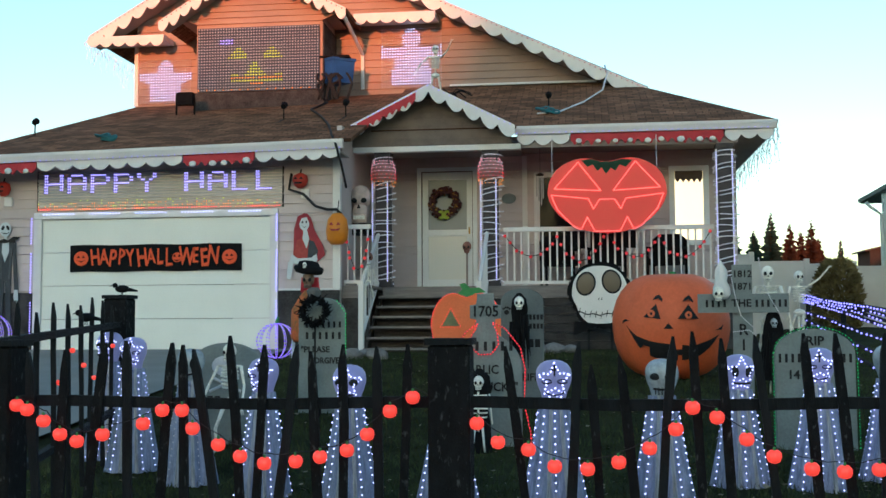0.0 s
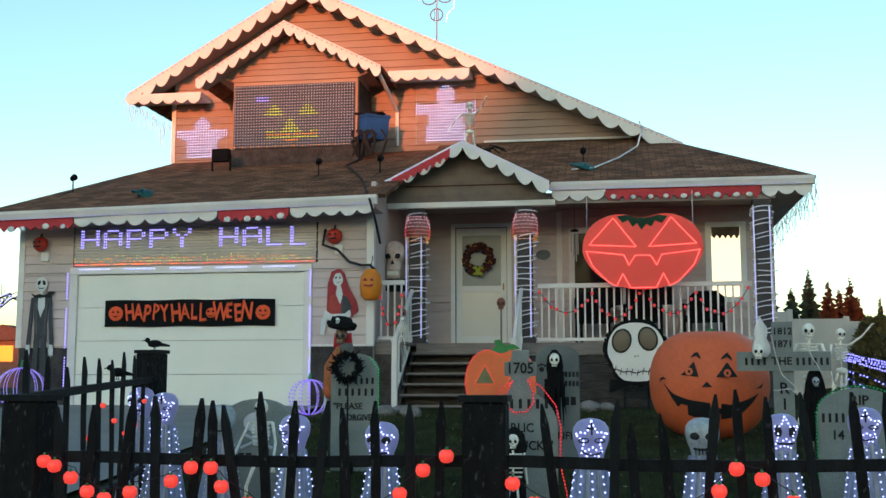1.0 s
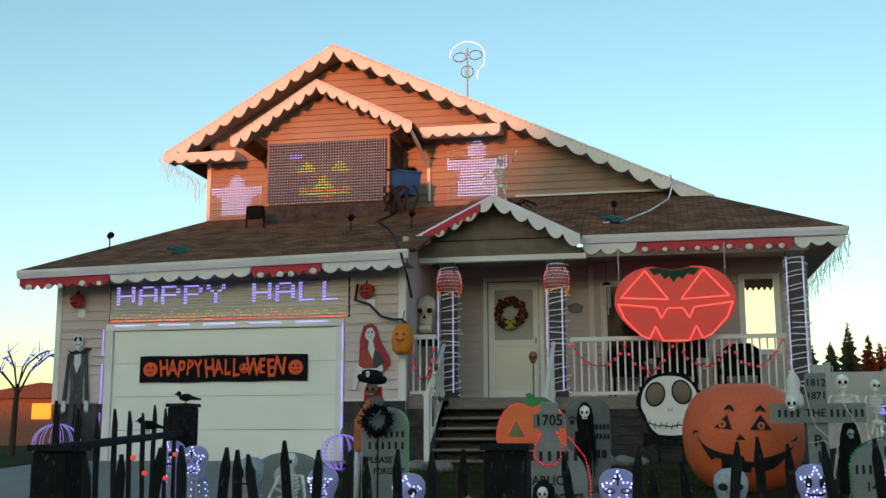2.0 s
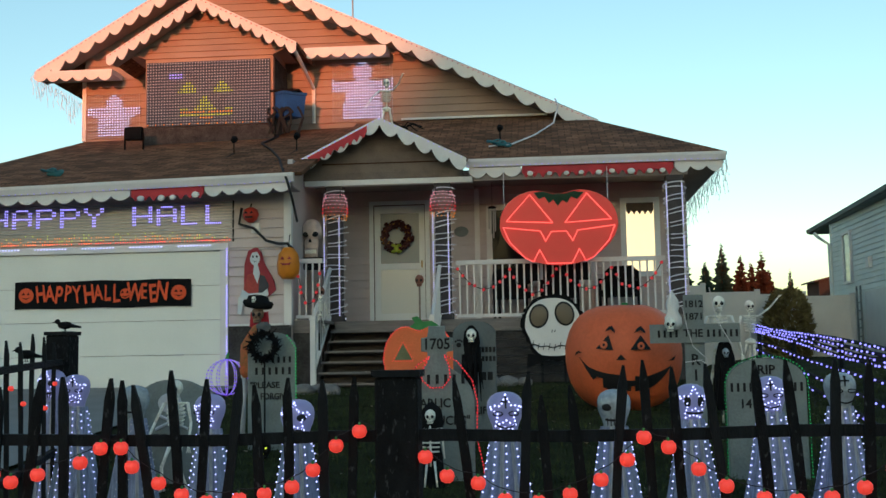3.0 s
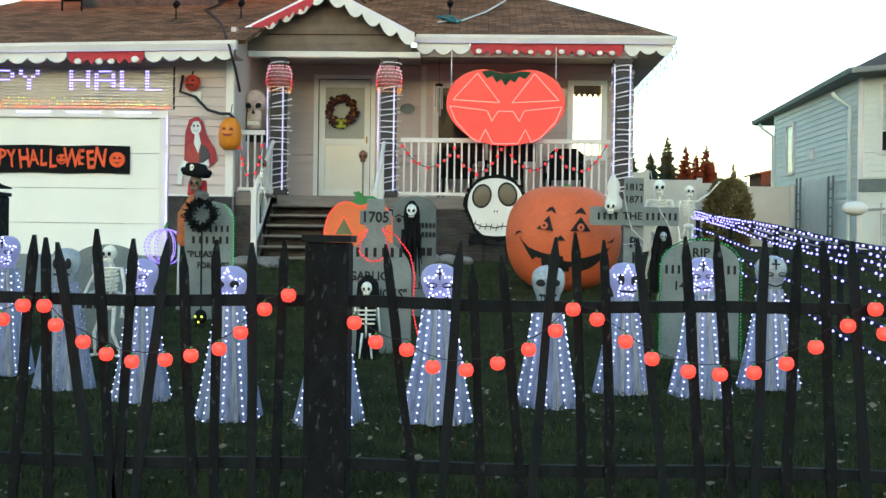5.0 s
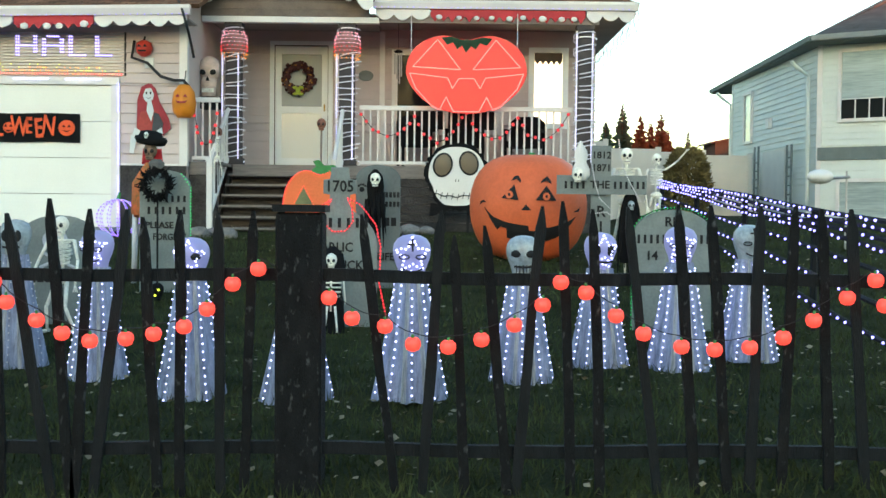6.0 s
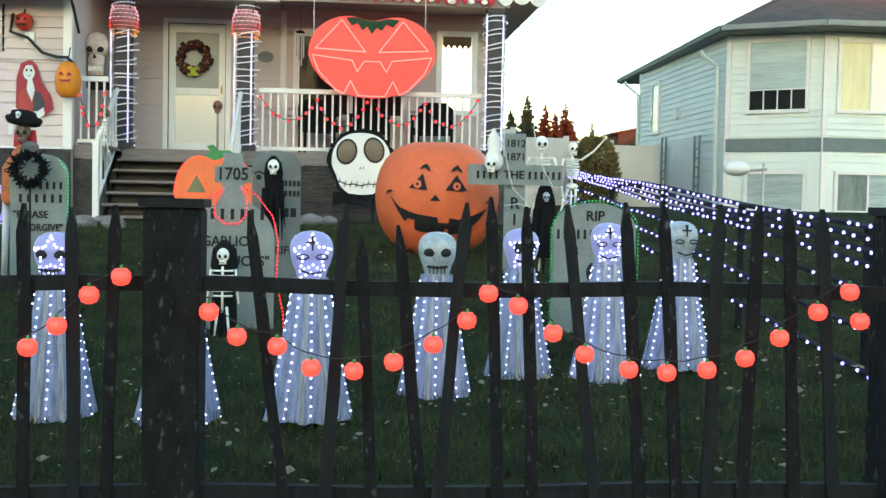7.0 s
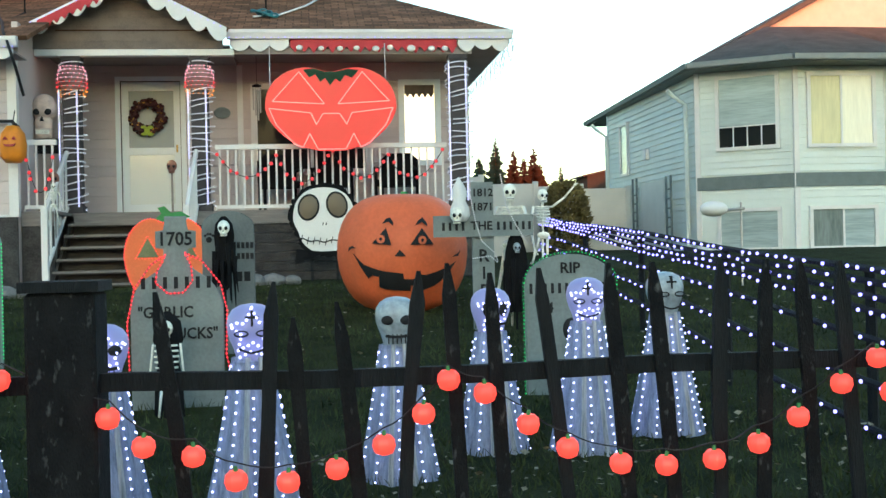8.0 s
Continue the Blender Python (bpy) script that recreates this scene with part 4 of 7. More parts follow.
def band_on_pumpkin(name, rows, parent, mat, off=0.012):
    """A dark band between an upper and a lower edge, laid on the round front."""
    bm = bmesh.new()
    cols = []
    for x, hi, lo in rows:
        col = []
        for k in range(5):
            z = hi + (lo - hi) * k / 4
            r = pump_r(z) + off
            col.append(bm.verts.new((x, -math.sqrt(max(0.0004, r * r - x * x)), z)))
        cols.append(col)
    for a, b in zip(cols, cols[1:]):
        for k in range(4):
            bm.faces.new((a[k], a[k + 1], b[k + 1], b[k]))
    return part(name, bm, mat, parent)


for tri, brow, (rx_, rz_) in (
        ([(-0.43, 0.735), (-0.20, 0.71), (-0.255, 0.89)], [(-0.30, 0.93), (-0.225, 0.955), (-0.17, 0.905), (-0.165, 0.94), (-0.20, 0.995), (-0.25, 0.985)], (-0.325, 0.775)),
        ([(0.03, 0.71), (0.32, 0.71), (0.18, 0.88)], [(0.095, 0.905), (0.184, 0.945), (0.252, 0.895), (0.25, 0.925), (0.195, 0.99), (0.135, 0.955)], (0.18, 0.755))):
    on_pumpkin("eye", tri, bp, INK)
    on_pumpkin("eye_ring", [(rx_ + 0.052 * math.cos(a), rz_ + 0.046 * math.sin(a)) for a in (k * 0.628 for k in range(10))], bp, INFLATE, 0.02)
    on_pumpkin("pupil", [(rx_ + 0.018 * math.cos(a), rz_ + 0.018 * math.sin(a)) for a in (k * 0.785 for k in range(8))], bp, INK, 0.027)
    on_pumpkin("brow", brow, bp, INK)
on_pumpkin("nose", [(-0.163, 0.597), (-0.027, 0.597), (-0.10, 0.665)], bp, INK)
band_on_pumpkin("grin", [(-0.655, 0.640, 0.632), (-0.61, 0.592, 0.565), (-0.569, 0.552, 0.495), (-0.52, 0.515, 0.43), (-0.474, 0.50, 0.372), (-0.43, 0.483, 0.41), (-0.40, 0.475, 0.40), (-0.352, 0.46, 0.392), (-0.345, 0.459, 0.286), (-0.271, 0.445, 0.262), (-0.16, 0.432, 0.25), (-0.06, 0.42, 0.243),
                               (-0.05, 0.365, 0.242), (0.03, 0.36, 0.238), (0.035, 0.36, 0.295), (0.085, 0.362, 0.295), (0.09, 0.413, 0.236), (0.15, 0.408, 0.24), (0.217, 0.40, 0.252), (0.325, 0.424, 0.283), (0.40, 0.445, 0.325), (0.488, 0.475, 0.392), (0.55, 0.50, 0.455), (0.61, 0.532, 0.527)], bp, INK)
on_pumpkin("cheek", [(-0.715, 0.655), (-0.70, 0.70), (-0.66, 0.715), (-0.62, 0.69), (-0.67, 0.688)], bp, INK)
on_pumpkin("cheek", [(0.555, 0.578), (0.65, 0.585), (0.685, 0.65), (0.635, 0.612)], bp, INK)

# ---- round white face board ----
fb = thing("white_face_board", "round white skull face board with stitched mouth", "decoration", at=(3.20, -2.25, gz(-2.25)))
zc = 1.99 - gz(-2.25)


def skull_outline(w, h, jitter=0.0, n=72):
    """Broad across the eyes, pinched at the cheeks, with a blunt jaw."""
    rng = random.Random(2)
    out = []
    for k in range(n):
        a = 2 * math.pi * k / n
        c, s_ = math.cos(a), math.sin(a)
        r = 1 / (abs(c) ** 2.4 + abs(s_) ** 2.4) ** (1 / 2.4)
        z = r * s_
        pinch = 1 - 0.20 * max(0.0, -z) ** 0.8 - 0.05 * math.exp(-((z + 0.35) / 0.16) ** 2)
        out.append((w * r * c * pinch + rng.uniform(-jitter, jitter), zc + h * z + rng.uniform(-jitter, jitter)))
    return out


bm = bmesh.new()
prism(bm, skull_outline(0.49, 0.515, 0.022, 110), 0.0, 0.05)
part("tinsel_rim", bm, BLACK, fb, "black tinsel rim")
bm = bmesh.new()
prism(bm, skull_outline(0.435, 0.465), -0.012, -0.002)
face = part("face", bm, WHITE, fb)
SMOKED = glass_mat("smoked_eye_plastic", (0.15, 0.12, 0.085), 0.3, 1.3)
for x, dz, tilt in ((-0.215, 0.185, 14), (0.185, 0.215, -14)):
    rim, disc = bmesh.new(), bmesh.new()
    prism(rim, [(0.152 * math.cos(a), 0.192 * math.sin(a)) for a in (2 * math.pi * k / 32 for k in range(32))], -0.020, -0.014)
    er = part("eye_rim", rim, INK, face)
    er.matrix_local = pose(x, 0, zc + dz, 0, tilt, 0)
    ball(disc, (0, 0, 0), 0.14, 20, 8, (1, 0.15, 1.27))
    ed = part("eye_disc", disc, SMOKED, face, "brown smoked plastic eye", smooth=True)
    ed.matrix_local = pose(x, -0.012, zc + dz, 0, tilt, 0)
bm = bmesh.new()
mp = [(-0.36 + 0.68 * k / 16, -0.016, zc - 0.25 - 0.05 * math.sin(math.pi * k / 16) + 0.012 * math.sin(k * 1.3)) for k in range(17)]
tube(bm, mp, 0.009, 5)
part("mouth_seam", bm, INK, face)
for k in range(1, 16, 2):
    bm = bmesh.new()
    p = mp[k]
    rod(bm, (p[0] - 0.012, -0.017, p[2] - 0.05), (p[0] + 0.012, -0.017, p[2] + 0.05), 0.006, n=5)
    part("stitch", bm, INK, face)
for x in (-0.02, 0.025):
    bm = bmesh.new()
    rod(bm, (x, -0.017, zc - 0.07), (x + 0.008, -0.017, zc - 0.035), 0.007, n=5)
    part("nostril", bm, INK, face)
bm = bmesh.new()
prism(bm, [(-0.42, zc - 0.62), (-0.05, zc - 0.48), (0.05, zc - 0.48), (0.40, zc - 0.62), (0.36, zc - 0.42), (0.05, zc - 0.44), (-0.05, zc - 0.44), (-0.40, zc - 0.40)], -0.03, 0.02)
part("bow", bm, BLACK, fb, "black cloth bow")
bm = bmesh.new()
for x in (-0.18, 0.18):
    box(bm, x - 0.02, x + 0.02, 0.05, 0.08, 0, zc)
part("stand", bm, BLACKWOOD, fb)

# ---- orange pumpkin board by the steps ----
ob_ = thing("pumpkin_board", "flat orange pumpkin board edged with red lights", "decoration", at=(1.50, -6.0, gz(-6.0)))
outl = [(x * (1 if z > 0 else 0.97), z + 0.52) for x, z in pumpkin_outline(0.45, 0.50)]
bm = bmesh.new()
prism(bm, outl, 0.0, 0.02)
part("board", bm, ORANGE, ob_)
bm = bmesh.new()
prism(bm, [(-0.12, 0.98), (0.02, 0.94), (0.14, 0.98), (0.25, 1.0), (0.16, 1.06), (0.05, 1.05), (-0.02, 1.12), (-0.09, 1.10), (-0.05, 1.04)], -0.012, -0.002)
part("leaf", bm, LEAFGREEN, ob_, "green painted leaf")
for sx in (-0.20, 0.2):
    bm = bmesh.new()
    prism(bm, [(sx - 0.11, 0.58), (sx + 0.11, 0.58), (sx, 0.78)], -0.008, -0.002)
    part("eye", bm, node_mat("olive_paint", (0.16, 0.18, 0.09), 0.7, bump=0.05) if sx < 0 else bpy.data.materials["olive_paint"], ob_)
    dot_part("eye_lights", along([(sx - 0.13, -0.015, 0.565), (sx + 0.13, -0.015, 0.565), (sx, -0.015, 0.81), (sx - 0.13, -0.015, 0.565)], 0.035), 0.007, LED_RED, ob_)
bm = bmesh.new()
prism(bm, [(-0.3, 0.34), (-0.2, 0.2), (0.2, 0.2), (0.3, 0.34), (0.12, 0.27), (-0.12, 0.27)], -0.008, -0.002)
part("mouth", bm, INK, ob_)
dot_part("rim_lights", along([(x, -0.01, z) for x, z in outl] + [(outl[0][0], -0.01, outl[0][1])], 0.03), 0.009, LED_RED, ob_)


# ---- gravestones ----
def stone(name, label, x, y, outline, mat, thick=0.06, rz=0):
    s = thing(name, label, "gravestone", "gravestones", at=(x, y, gz(y) - 0.02), rz=rz)
    bm = bmesh.new()
    prism(bm, outline, 0.0, thick)
    bmesh.ops.bevel(bm, geom=[e for e in bm.edges if abs(e.verts[0].co.y - e.verts[1].co.y) < 0.001], offset=0.008, segments=1, affect="EDGES")
    part("slab", bm, mat, s)
    return s


def arch(w, h, n=14):
    """A slab with a round head: half width w, height h."""
    return [(-w, 0), (w, 0), (w, h - w * 0.62)] + [(w * math.cos(a), h - w * 0.62 + w * 0.62 * math.sin(a)) for a in (math.pi * k / n for k in range(1, n))] + [(-w, h - w * 0.62)]


cross_top = [(-0.30, 0), (0.30, 0), (0.30, 0.62)] + [(0.30 * math.cos(a) * (1 if a < 1.2 else 1), 0.62 + 0.26 * math.sin(a)) for a in (0.15 * k for k in range(1, 9))] + [(0.07, 0.91), (0.07, 1.00), (0.13, 1.00), (0.13, 1.10), (0.07, 1.10), (0.07, 1.19), (-0.07, 1.19), (-0.07, 1.10), (-0.13, 1.10), (-0.13, 1.00), (-0.07, 1.00), (-0.07, 0.91)] + [(-0.30 * math.cos(a), 0.62 + 0.26 * math.sin(a)) for a in (0.15 * k for k in range(8, 0, -1))] + [(-0.30, 0.62)]
s1 = stone("gravestone", "grey gravestone topped by a cross and red rope light", 2.145, -10.6, cross_top, TOMB)
s1.scale = (1.0, 1.0, 1.10)
letters("1705", 0.115, INK, s1, (0, -0.006, 1.05))
bars(s1, INK, 0, 0.79, -0.002, (0.026,) * 7, 0.07, 0.045)
letters('"GARLIC', 0.095, INK, s1, (-0.07, -0.006, 0.61))
letters('SUCKS"', 0.095, INK, s1, (0.11, -0.006, 0.48))
ropes = [(-0.31, -0.01, 0.25), (-0.32, -0.01, 0.55), (-0.27, -0.01, 0.76), (-0.16, -0.01, 0.90), (-0.06, -0.02, 0.96), (-0.12, -0.02, 0.86), (-0.13, -0.02, 0.79), (-0.05, -0.02, 0.725), (0.05, -0.02, 0.73), (0.11, -0.02, 0.80), (0.10, -0.02, 0.90), (0.06, -0.02, 0.97), (0.17, -0.01, 0.92), (0.29, -0.01, 0.78), (0.33, -0.01, 0.62), (0.32, -0.01, 0.35), (0.37, -0.02, 0.15), (0.38, -0.03, 0.02)]
bm = bmesh.new()
tube(bm, ropes, 0.0045, 6)
part("rope_light", bm, glow_mat("red_rope", (0.40, 0.02, 0.03), 0.08), s1, "red rope light")
dot_part("beaded_rope", along(ropes, 0.026), 0.0080, LED_RED, s1)

s2 = stone("gravestone", "grey round-headed gravestone outlined with green lights", 4.805, -10.6, arch(0.315, 1.0), TOMB)
letters("RIP", 0.105, INK, s2, (0, -0.006, 0.90))
bars(s2, INK, 0, 0.765, -0.002, (0.020,) * 12, 0.07, 0.030)
letters("14", 0.10, INK, s2, (-0.17, -0.006, 0.63))
bm = bmesh.new()
ball(bm, (0, 0, 0), 0.06, 12, 6, (1, 0.15, 1.35))
part("printed_skull", bm, INK, s2, at=(0.0, -0.003, 0.48), smooth=True)
edge = [(-0.33, -0.012, 0.05), (-0.33, -0.012, 0.82)] + [(-0.325 * math.cos(a), -0.012, 0.81 + 0.205 * math.sin(a)) for a in (0.26 * k for k in range(13))] + [(0.33, -0.012, 0.05)]
bm = bmesh.new()
tube(bm, edge, 0.006, 5)
part("light_wire", bm, DARKGREEN, s2)
dot_part("green_lights", along(edge, 0.028), 0.008, LED_GREEN, s2)

s3 = stone("gravestone", "dark green grey round-headed gravestone with lettering", 0.36, -9.0, arch(0.235, 1.16), TOMB)
bars(s3, INK, 0.02, 0.89, -0.002, (0.022,) * 7, 0.06, 0.034)
bars(s3, INK, 0.02, 0.78, -0.002, (0.024,) * 6, 0.07, 0.042)
letters('"PLEASE', 0.085, INK, s3, (-0.06, -0.006, 0.64))
letters('FORGIVE"', 0.085, INK, s3, (0.05, -0.006, 0.53), squeeze=0.85)
dot_part("green_lights", along([(0.25, -0.01, 0.1), (0.25, -0.01, 1.0), (0.15, -0.01, 1.14)], 0.03), 0.007, LED_GREEN, s3)

s4 = stone("gravestone", "grey round gravestone painted with skull and crossbones", -0.13, -10.5, arch(0.325, 0.90), TOMB)
bm = bmesh.new()
ball(bm, (0, 0, 0), 0.10, 14, 8, (1.05, 0.08, 0.85))
part("painted_skull", bm, HEADWHITE, s4, at=(-0.02, -0.002, 0.70), smooth=True)
for sx in (-1, 1):
    bm = bmesh.new()
    rod(bm, (-0.14 * sx, -0.004, 0.48), (0.12 * sx, -0.004, 0.60), 0.014, n=6)
    part("painted_bone", bm, HEADWHITE, s4)
bars(s4, INK, -0.17, 0.40, -0.002, (0.05, 0.05, 0.05, 0.05), 0.08, 0.016)

s5 = stone("gravestone", "tall dark grey gravestone with a paw print", 2.345, -8.7, arch(0.215, 1.21), TOMB_DARK)
letters("LIFE", 0.10, INK, s5, (0.08, -0.006, 0.32))
bars(s5, INK, 0.14, 0.92, -0.002, (0.025, 0.025, 0.025, 0.025), 0.05, 0.012)
bars(s5, INK, 0.14, 0.83, -0.002, (0.025, 0.025, 0.025, 0.025), 0.05, 0.012)
bars(s5, INK, 0.12, 0.66, -0.002, (0.05, 0.05), 0.08, 0.016)
bm = bmesh.new()
for dx, dz, r in ((0, 0, 0.025), (-0.03, 0.035, 0.011), (-0.01, 0.047, 0.011), (0.012, 0.047, 0.011), (0.032, 0.035, 0.011)):
    ball(bm, (dx, 0, dz), r, 8, 5, (1, 0.2, 1))
part("paw_print", bm, INK, s5, at=(-0.155, -0.003, 0.97))

s6 = thing("cross_gravestone", "grey wooden grave cross with rope lights", "gravestone", "gravestones", at=(4.60, -8.0, gz(-8.0)))
boxpart("upright", s6, TOMB, -0.10, 0.10, 0, 0.05, -0.03, 1.36)
boxpart("crossbar", s6, TOMB, -0.46, 0.46, -0.045, -0.004, 0.86, 1.055)
letters("1812", 0.10, INK, s6, (0.0, -0.006, 1.26))
letters("1871", 0.10, INK, s6, (0.0, -0.006, 1.13))
letters("R\nI\nP", 0.16, INK, s6, (0.0, -0.006, 0.52))
bars(s6, INK, -0.28, 0.955, -0.047, (0.024,) * 4, 0.075, 0.036)
letters("THE", 0.11, INK, s6, (-0.02, -0.050, 0.955))
bars(s6, INK, 0.28, 0.955, -0.047, (0.024,) * 6, 0.075, 0.034)
rl = [(-0.12, -0.07, 1.22), (-0.08, -0.08, 1.0), (-0.03, -0.09, 0.82), (0.10, -0.08, 0.70), (0.12, -0.07, 0.62), (0.05, -0.07, 0.68), (-0.12, -0.06, 0.66)]
dot_part("beaded_rope", along(rl, 0.02), 0.009, ROPE_WHITE, s6, "white beaded rope light")
rl = [(0.16, -0.07, 1.42), (0.2, -0.08, 1.15), (0.28, -0.09, 0.98), (0.40, -0.08, 0.78)]
dot_part("beaded_rope", along(rl, 0.02), 0.009, ROPE_WHITE, s6)

# ---- skeletons and hooded figures ----
def skull(bm, c, r):
    x, y, z = c
    ball(bm, (x, y, z + r * 0.15), r, 12, 8, (0.82, 0.95, 0.95))
    box(bm, x - r * 0.42, x + r * 0.42, y - r * 0.85, y + r * 0.1, z - r * 1.05, z - r * 0.55)
    k = len(bm.faces)
    for sx in (-1, 1):
        ball(bm, (x + sx * r * 0.34, y - r * 0.78, z + r * 0.02), r * 0.25, 8, 5, (1, 0.6, 1.1))
    rod(bm, (x, y - r * 0.9, z - r * 0.42), (x, y - r * 0.93, z - r * 0.2), r * 0.10, r * 0.03, 4)
    box(bm, x - r * 0.40, x + r * 0.40, y - r * 0.88, y - r * 0.84, z - r * 0.80, z - r * 0.74)
    for f in list(bm.faces)[k:]:
        f.material_index = 1


def skeleton_mesh(h, pose_arms=((0.25, -0.1, -0.30), (-0.25, -0.1, -0.30)), legs=((0.08, 0, -0.42), (-0.08, 0, -0.42)), low=None):
    """A plastic skeleton h metres tall, feet at the origin unless low is given."""
    bm = bmesh.new()
    s = h
    base = 0.0 if low is None else low
    hip = base + 0.46 * s
    sh = base + 0.80 * s
    skull(bm, (0, 0, base + 0.93 * s), 0.075 * s)
    if low:
        rod(bm, (0, 0.03 * s, -0.05), (0, 0.03 * s, base + 0.5 * s), 0.012, n=6)
    tube(bm, [(0, 0.01 * s, hip), (0, 0.025 * s, hip + 0.15 * s), (0, 0.01 * s, sh + 0.06 * s)], 0.014 * s, 6)
    for k in range(6):
        z = sh - 0.02 * s - k * 0.035 * s
        w = (0.085 - 0.006 * abs(k - 2)) * s
        tube(bm, [(w * math.cos(a), -0.055 * s * math.sin(a) * 1.1 + 0.0, z - 0.01 * s * math.sin(a)) for a in (math.pi * 2 * q / 12 for q in range(13))], 0.0105 * s, 4)
    rod(bm, (-0.12 * s, 0, sh), (0.12 * s, 0, sh), 0.012 * s, n=5)
    ball(bm, (0, 0, hip), 0.075 * s, 10, 6, (1.1, 0.6, 0.6))
    for sx, (ax, ay, az) in zip((1, -1), pose_arms):
        a = Vector((0.12 * s * sx, 0, sh))
        b = a + Vector((ax, ay, az)) * 0.5 * s
        c = b + Vector((ax * 0.5, ay - 0.1, az)) * 0.55 * s
        rod(bm, a, b, 0.017 * s, 0.013 * s, 5)
        rod(bm, b, c, 0.014 * s, 0.011 * s, 5)
        ball(bm, tuple(b), 0.015 * s, 6, 4)
        for f in (-1, 0, 1):
            rod(bm, c, c + Vector((ax * 0.1 + f * 0.02, -0.02, az * 0.18)) * s, 0.006 * s, n=4)
    for sx, (lx, ly, lz) in zip((1, -1), legs):
        a = Vector((0.05 * s * sx, 0, hip - 0.02 * s))
        b = a + Vector((lx * 0.5, ly, lz * 0.53)) * s
        c = a + Vector((lx, ly * 0.4, lz * 1.03)) * s
        rod(bm, a, b, 0.021 * s, 0.016 * s, 5)
        rod(bm, b, c, 0.017 * s, 0.013 * s, 5)
        ball(bm, tuple(b), 0.019 * s, 6, 4)
        box(bm, c.x - 0.02 * s, c.x + 0.02 * s, c.y - 0.08 * s, c.y + 0.02 * s, c.z - 0.012 * s, c.z + 0.012 * s)
    return bm


def skeleton(label, at, h, rz=0, rx=0, **kw):
    ob = solo("skeleton", skeleton_mesh(h, **kw), (BONE, INK), label, "skeleton", "skeletons", smooth=True)
    ob.matrix_world = pose(*at, rx, 0, rz)
    return ob


skeleton("white plastic skeleton sitting against a gravestone", (0.02, -10.85, gz(-10.85)), 0.88, rz=-10, pose_arms=((0.12, -0.1, -0.36), (-0.14, -0.1, -0.36)), legs=((0.10, -0.12, -0.42), (-0.06, -0.12, -0.42)))
skeleton("white plastic skeleton with a raised arm behind the cross", (5.225, -7.7, gz(-7.7)), 0.80, rz=10, low=0.47, pose_arms=((0.30, -0.05, 0.22), (-0.12, -0.12, -0.36)), legs=((-0.05, -0.05, -0.38), (-0.10, 0, -0.30)))
skeleton("white plastic skeleton perched behind the grave cross", (4.90, -7.75, gz(-7.75)), 1.04, rz=-6, low=0.285, pose_arms=((0.10, -0.12, -0.36), (-0.12, -0.15, -0.34)))
bm = bmesh.new()
lathe(bm, [(0.10, 0.15), (0.13, 0.35), (0.12, 0.55), (0.10, 0.72), (0.065, 0.84), (0.02, 0.88)], 28, squash=(1, 0.6), lobes=7, lobe=0.30)
rng = random.Random(9)
for k in range(10):
    a = 2 * math.pi * k / 10
    top = Vector((0.10 * math.cos(a), 0.06 * math.sin(a), rng.uniform(0.45, 0.70)))
    rod(bm, top, (top.x * rng.uniform(1.1, 1.5), top.y * 1.3, rng.uniform(0.02, 0.22)), 0.028, 0.003, 5)
rod(bm, (0, 0, -0.05), (0, 0, 0.3), 0.012, n=6)
shroud = solo("shrouded_figure", bm, BLACK, "black shroud with a pale mask under the grave cross", "figurine", at=(4.91, -7.93, gz(-7.93)))
bm = bmesh.new()
skull(bm, (0, 0, 0), 0.045)
part("skull_mask", bm, (CLEARMASK, INK), shroud, "pale mask", smooth=True, at=(0, -0.075, 0.745))
skeleton("small white skeleton hanging on the stair handrail", (-0.35, -2.92, 1.98), 0.54, rz=20, pose_arms=((0.1, -0.1, -0.36), (-0.12, -0.1, -0.36)))
skeleton("white skeleton climbing on the entrance gable roof", (0.42, -0.75, 5.46), 0.98, rz=8, pose_arms=((0.2, -0.2, 0.2), (-0.3, -0.1, -0.3)))
sk = solo("skeleton", (lambda b: (skull(b, (0, 0, 0.09), 0.085), [rod(b, (dx, 0, 0.0), (dx * 1.6, 0.02, -0.25), 0.012, n=5) for dx in (-0.05, 0, 0.05)], b)[2])(bmesh.new()), (BONE, INK), "broken bone bust lying on the grass", "skeleton", "skeletons", smooth=True)
sk.matrix_world = pose(5.0, -9.0, gz(-9) + 0.28, 0, 10, 20)

# hooded skull figure in front of the tall gravestone
bm = bmesh.new()
lathe(bm, [(0.02, 0.56), (0.06, 0.62), (0.05, 0.68), (0.085, 0.77), (0.075, 0.90), (0.085, 1.00), (0.070, 1.10), (0.02, 1.16)], 36, squash=(1, 0.6), lobes=9, lobe=0.34)
rng = random.Random(8)
for k in range(11):
    a = 2 * math.pi * k / 11
    top, low = Vector((0.078 * math.cos(a), 0.05 * math.sin(a), rng.uniform(0.78, 1.02))), rng.uniform(0.40, 0.62)
    rod(bm, top, (top.x * rng.uniform(1.1, 1.7), top.y * 1.3, low), 0.026, 0.003, 5)
rod(bm, (0, 0, -0.05), (0, 0, 0.7), 0.012, n=6)
hooded = solo("hooded_figure", bm, BLACK, "black ragged hooded figure with a white skull mask", "figurine", at=(2.33, -8.92, gz(-8.92) + 0.0))
bm = bmesh.new()
skull(bm, (0, 0, 0), 0.060)
part("skull_mask", bm, (BONE, INK), hooded, "white skull mask", smooth=True, at=(0.005, -0.075, 1.06))
bm = bmesh.new()
lathe(bm, [(0.10, 0.0), (0.09, 0.25), (0.06, 0.40), (0.10, 0.50), (0.085, 0.62), (0.02, 0.68)], 16, squash=(1, 0.6), lobes=7, lobe=0.1)
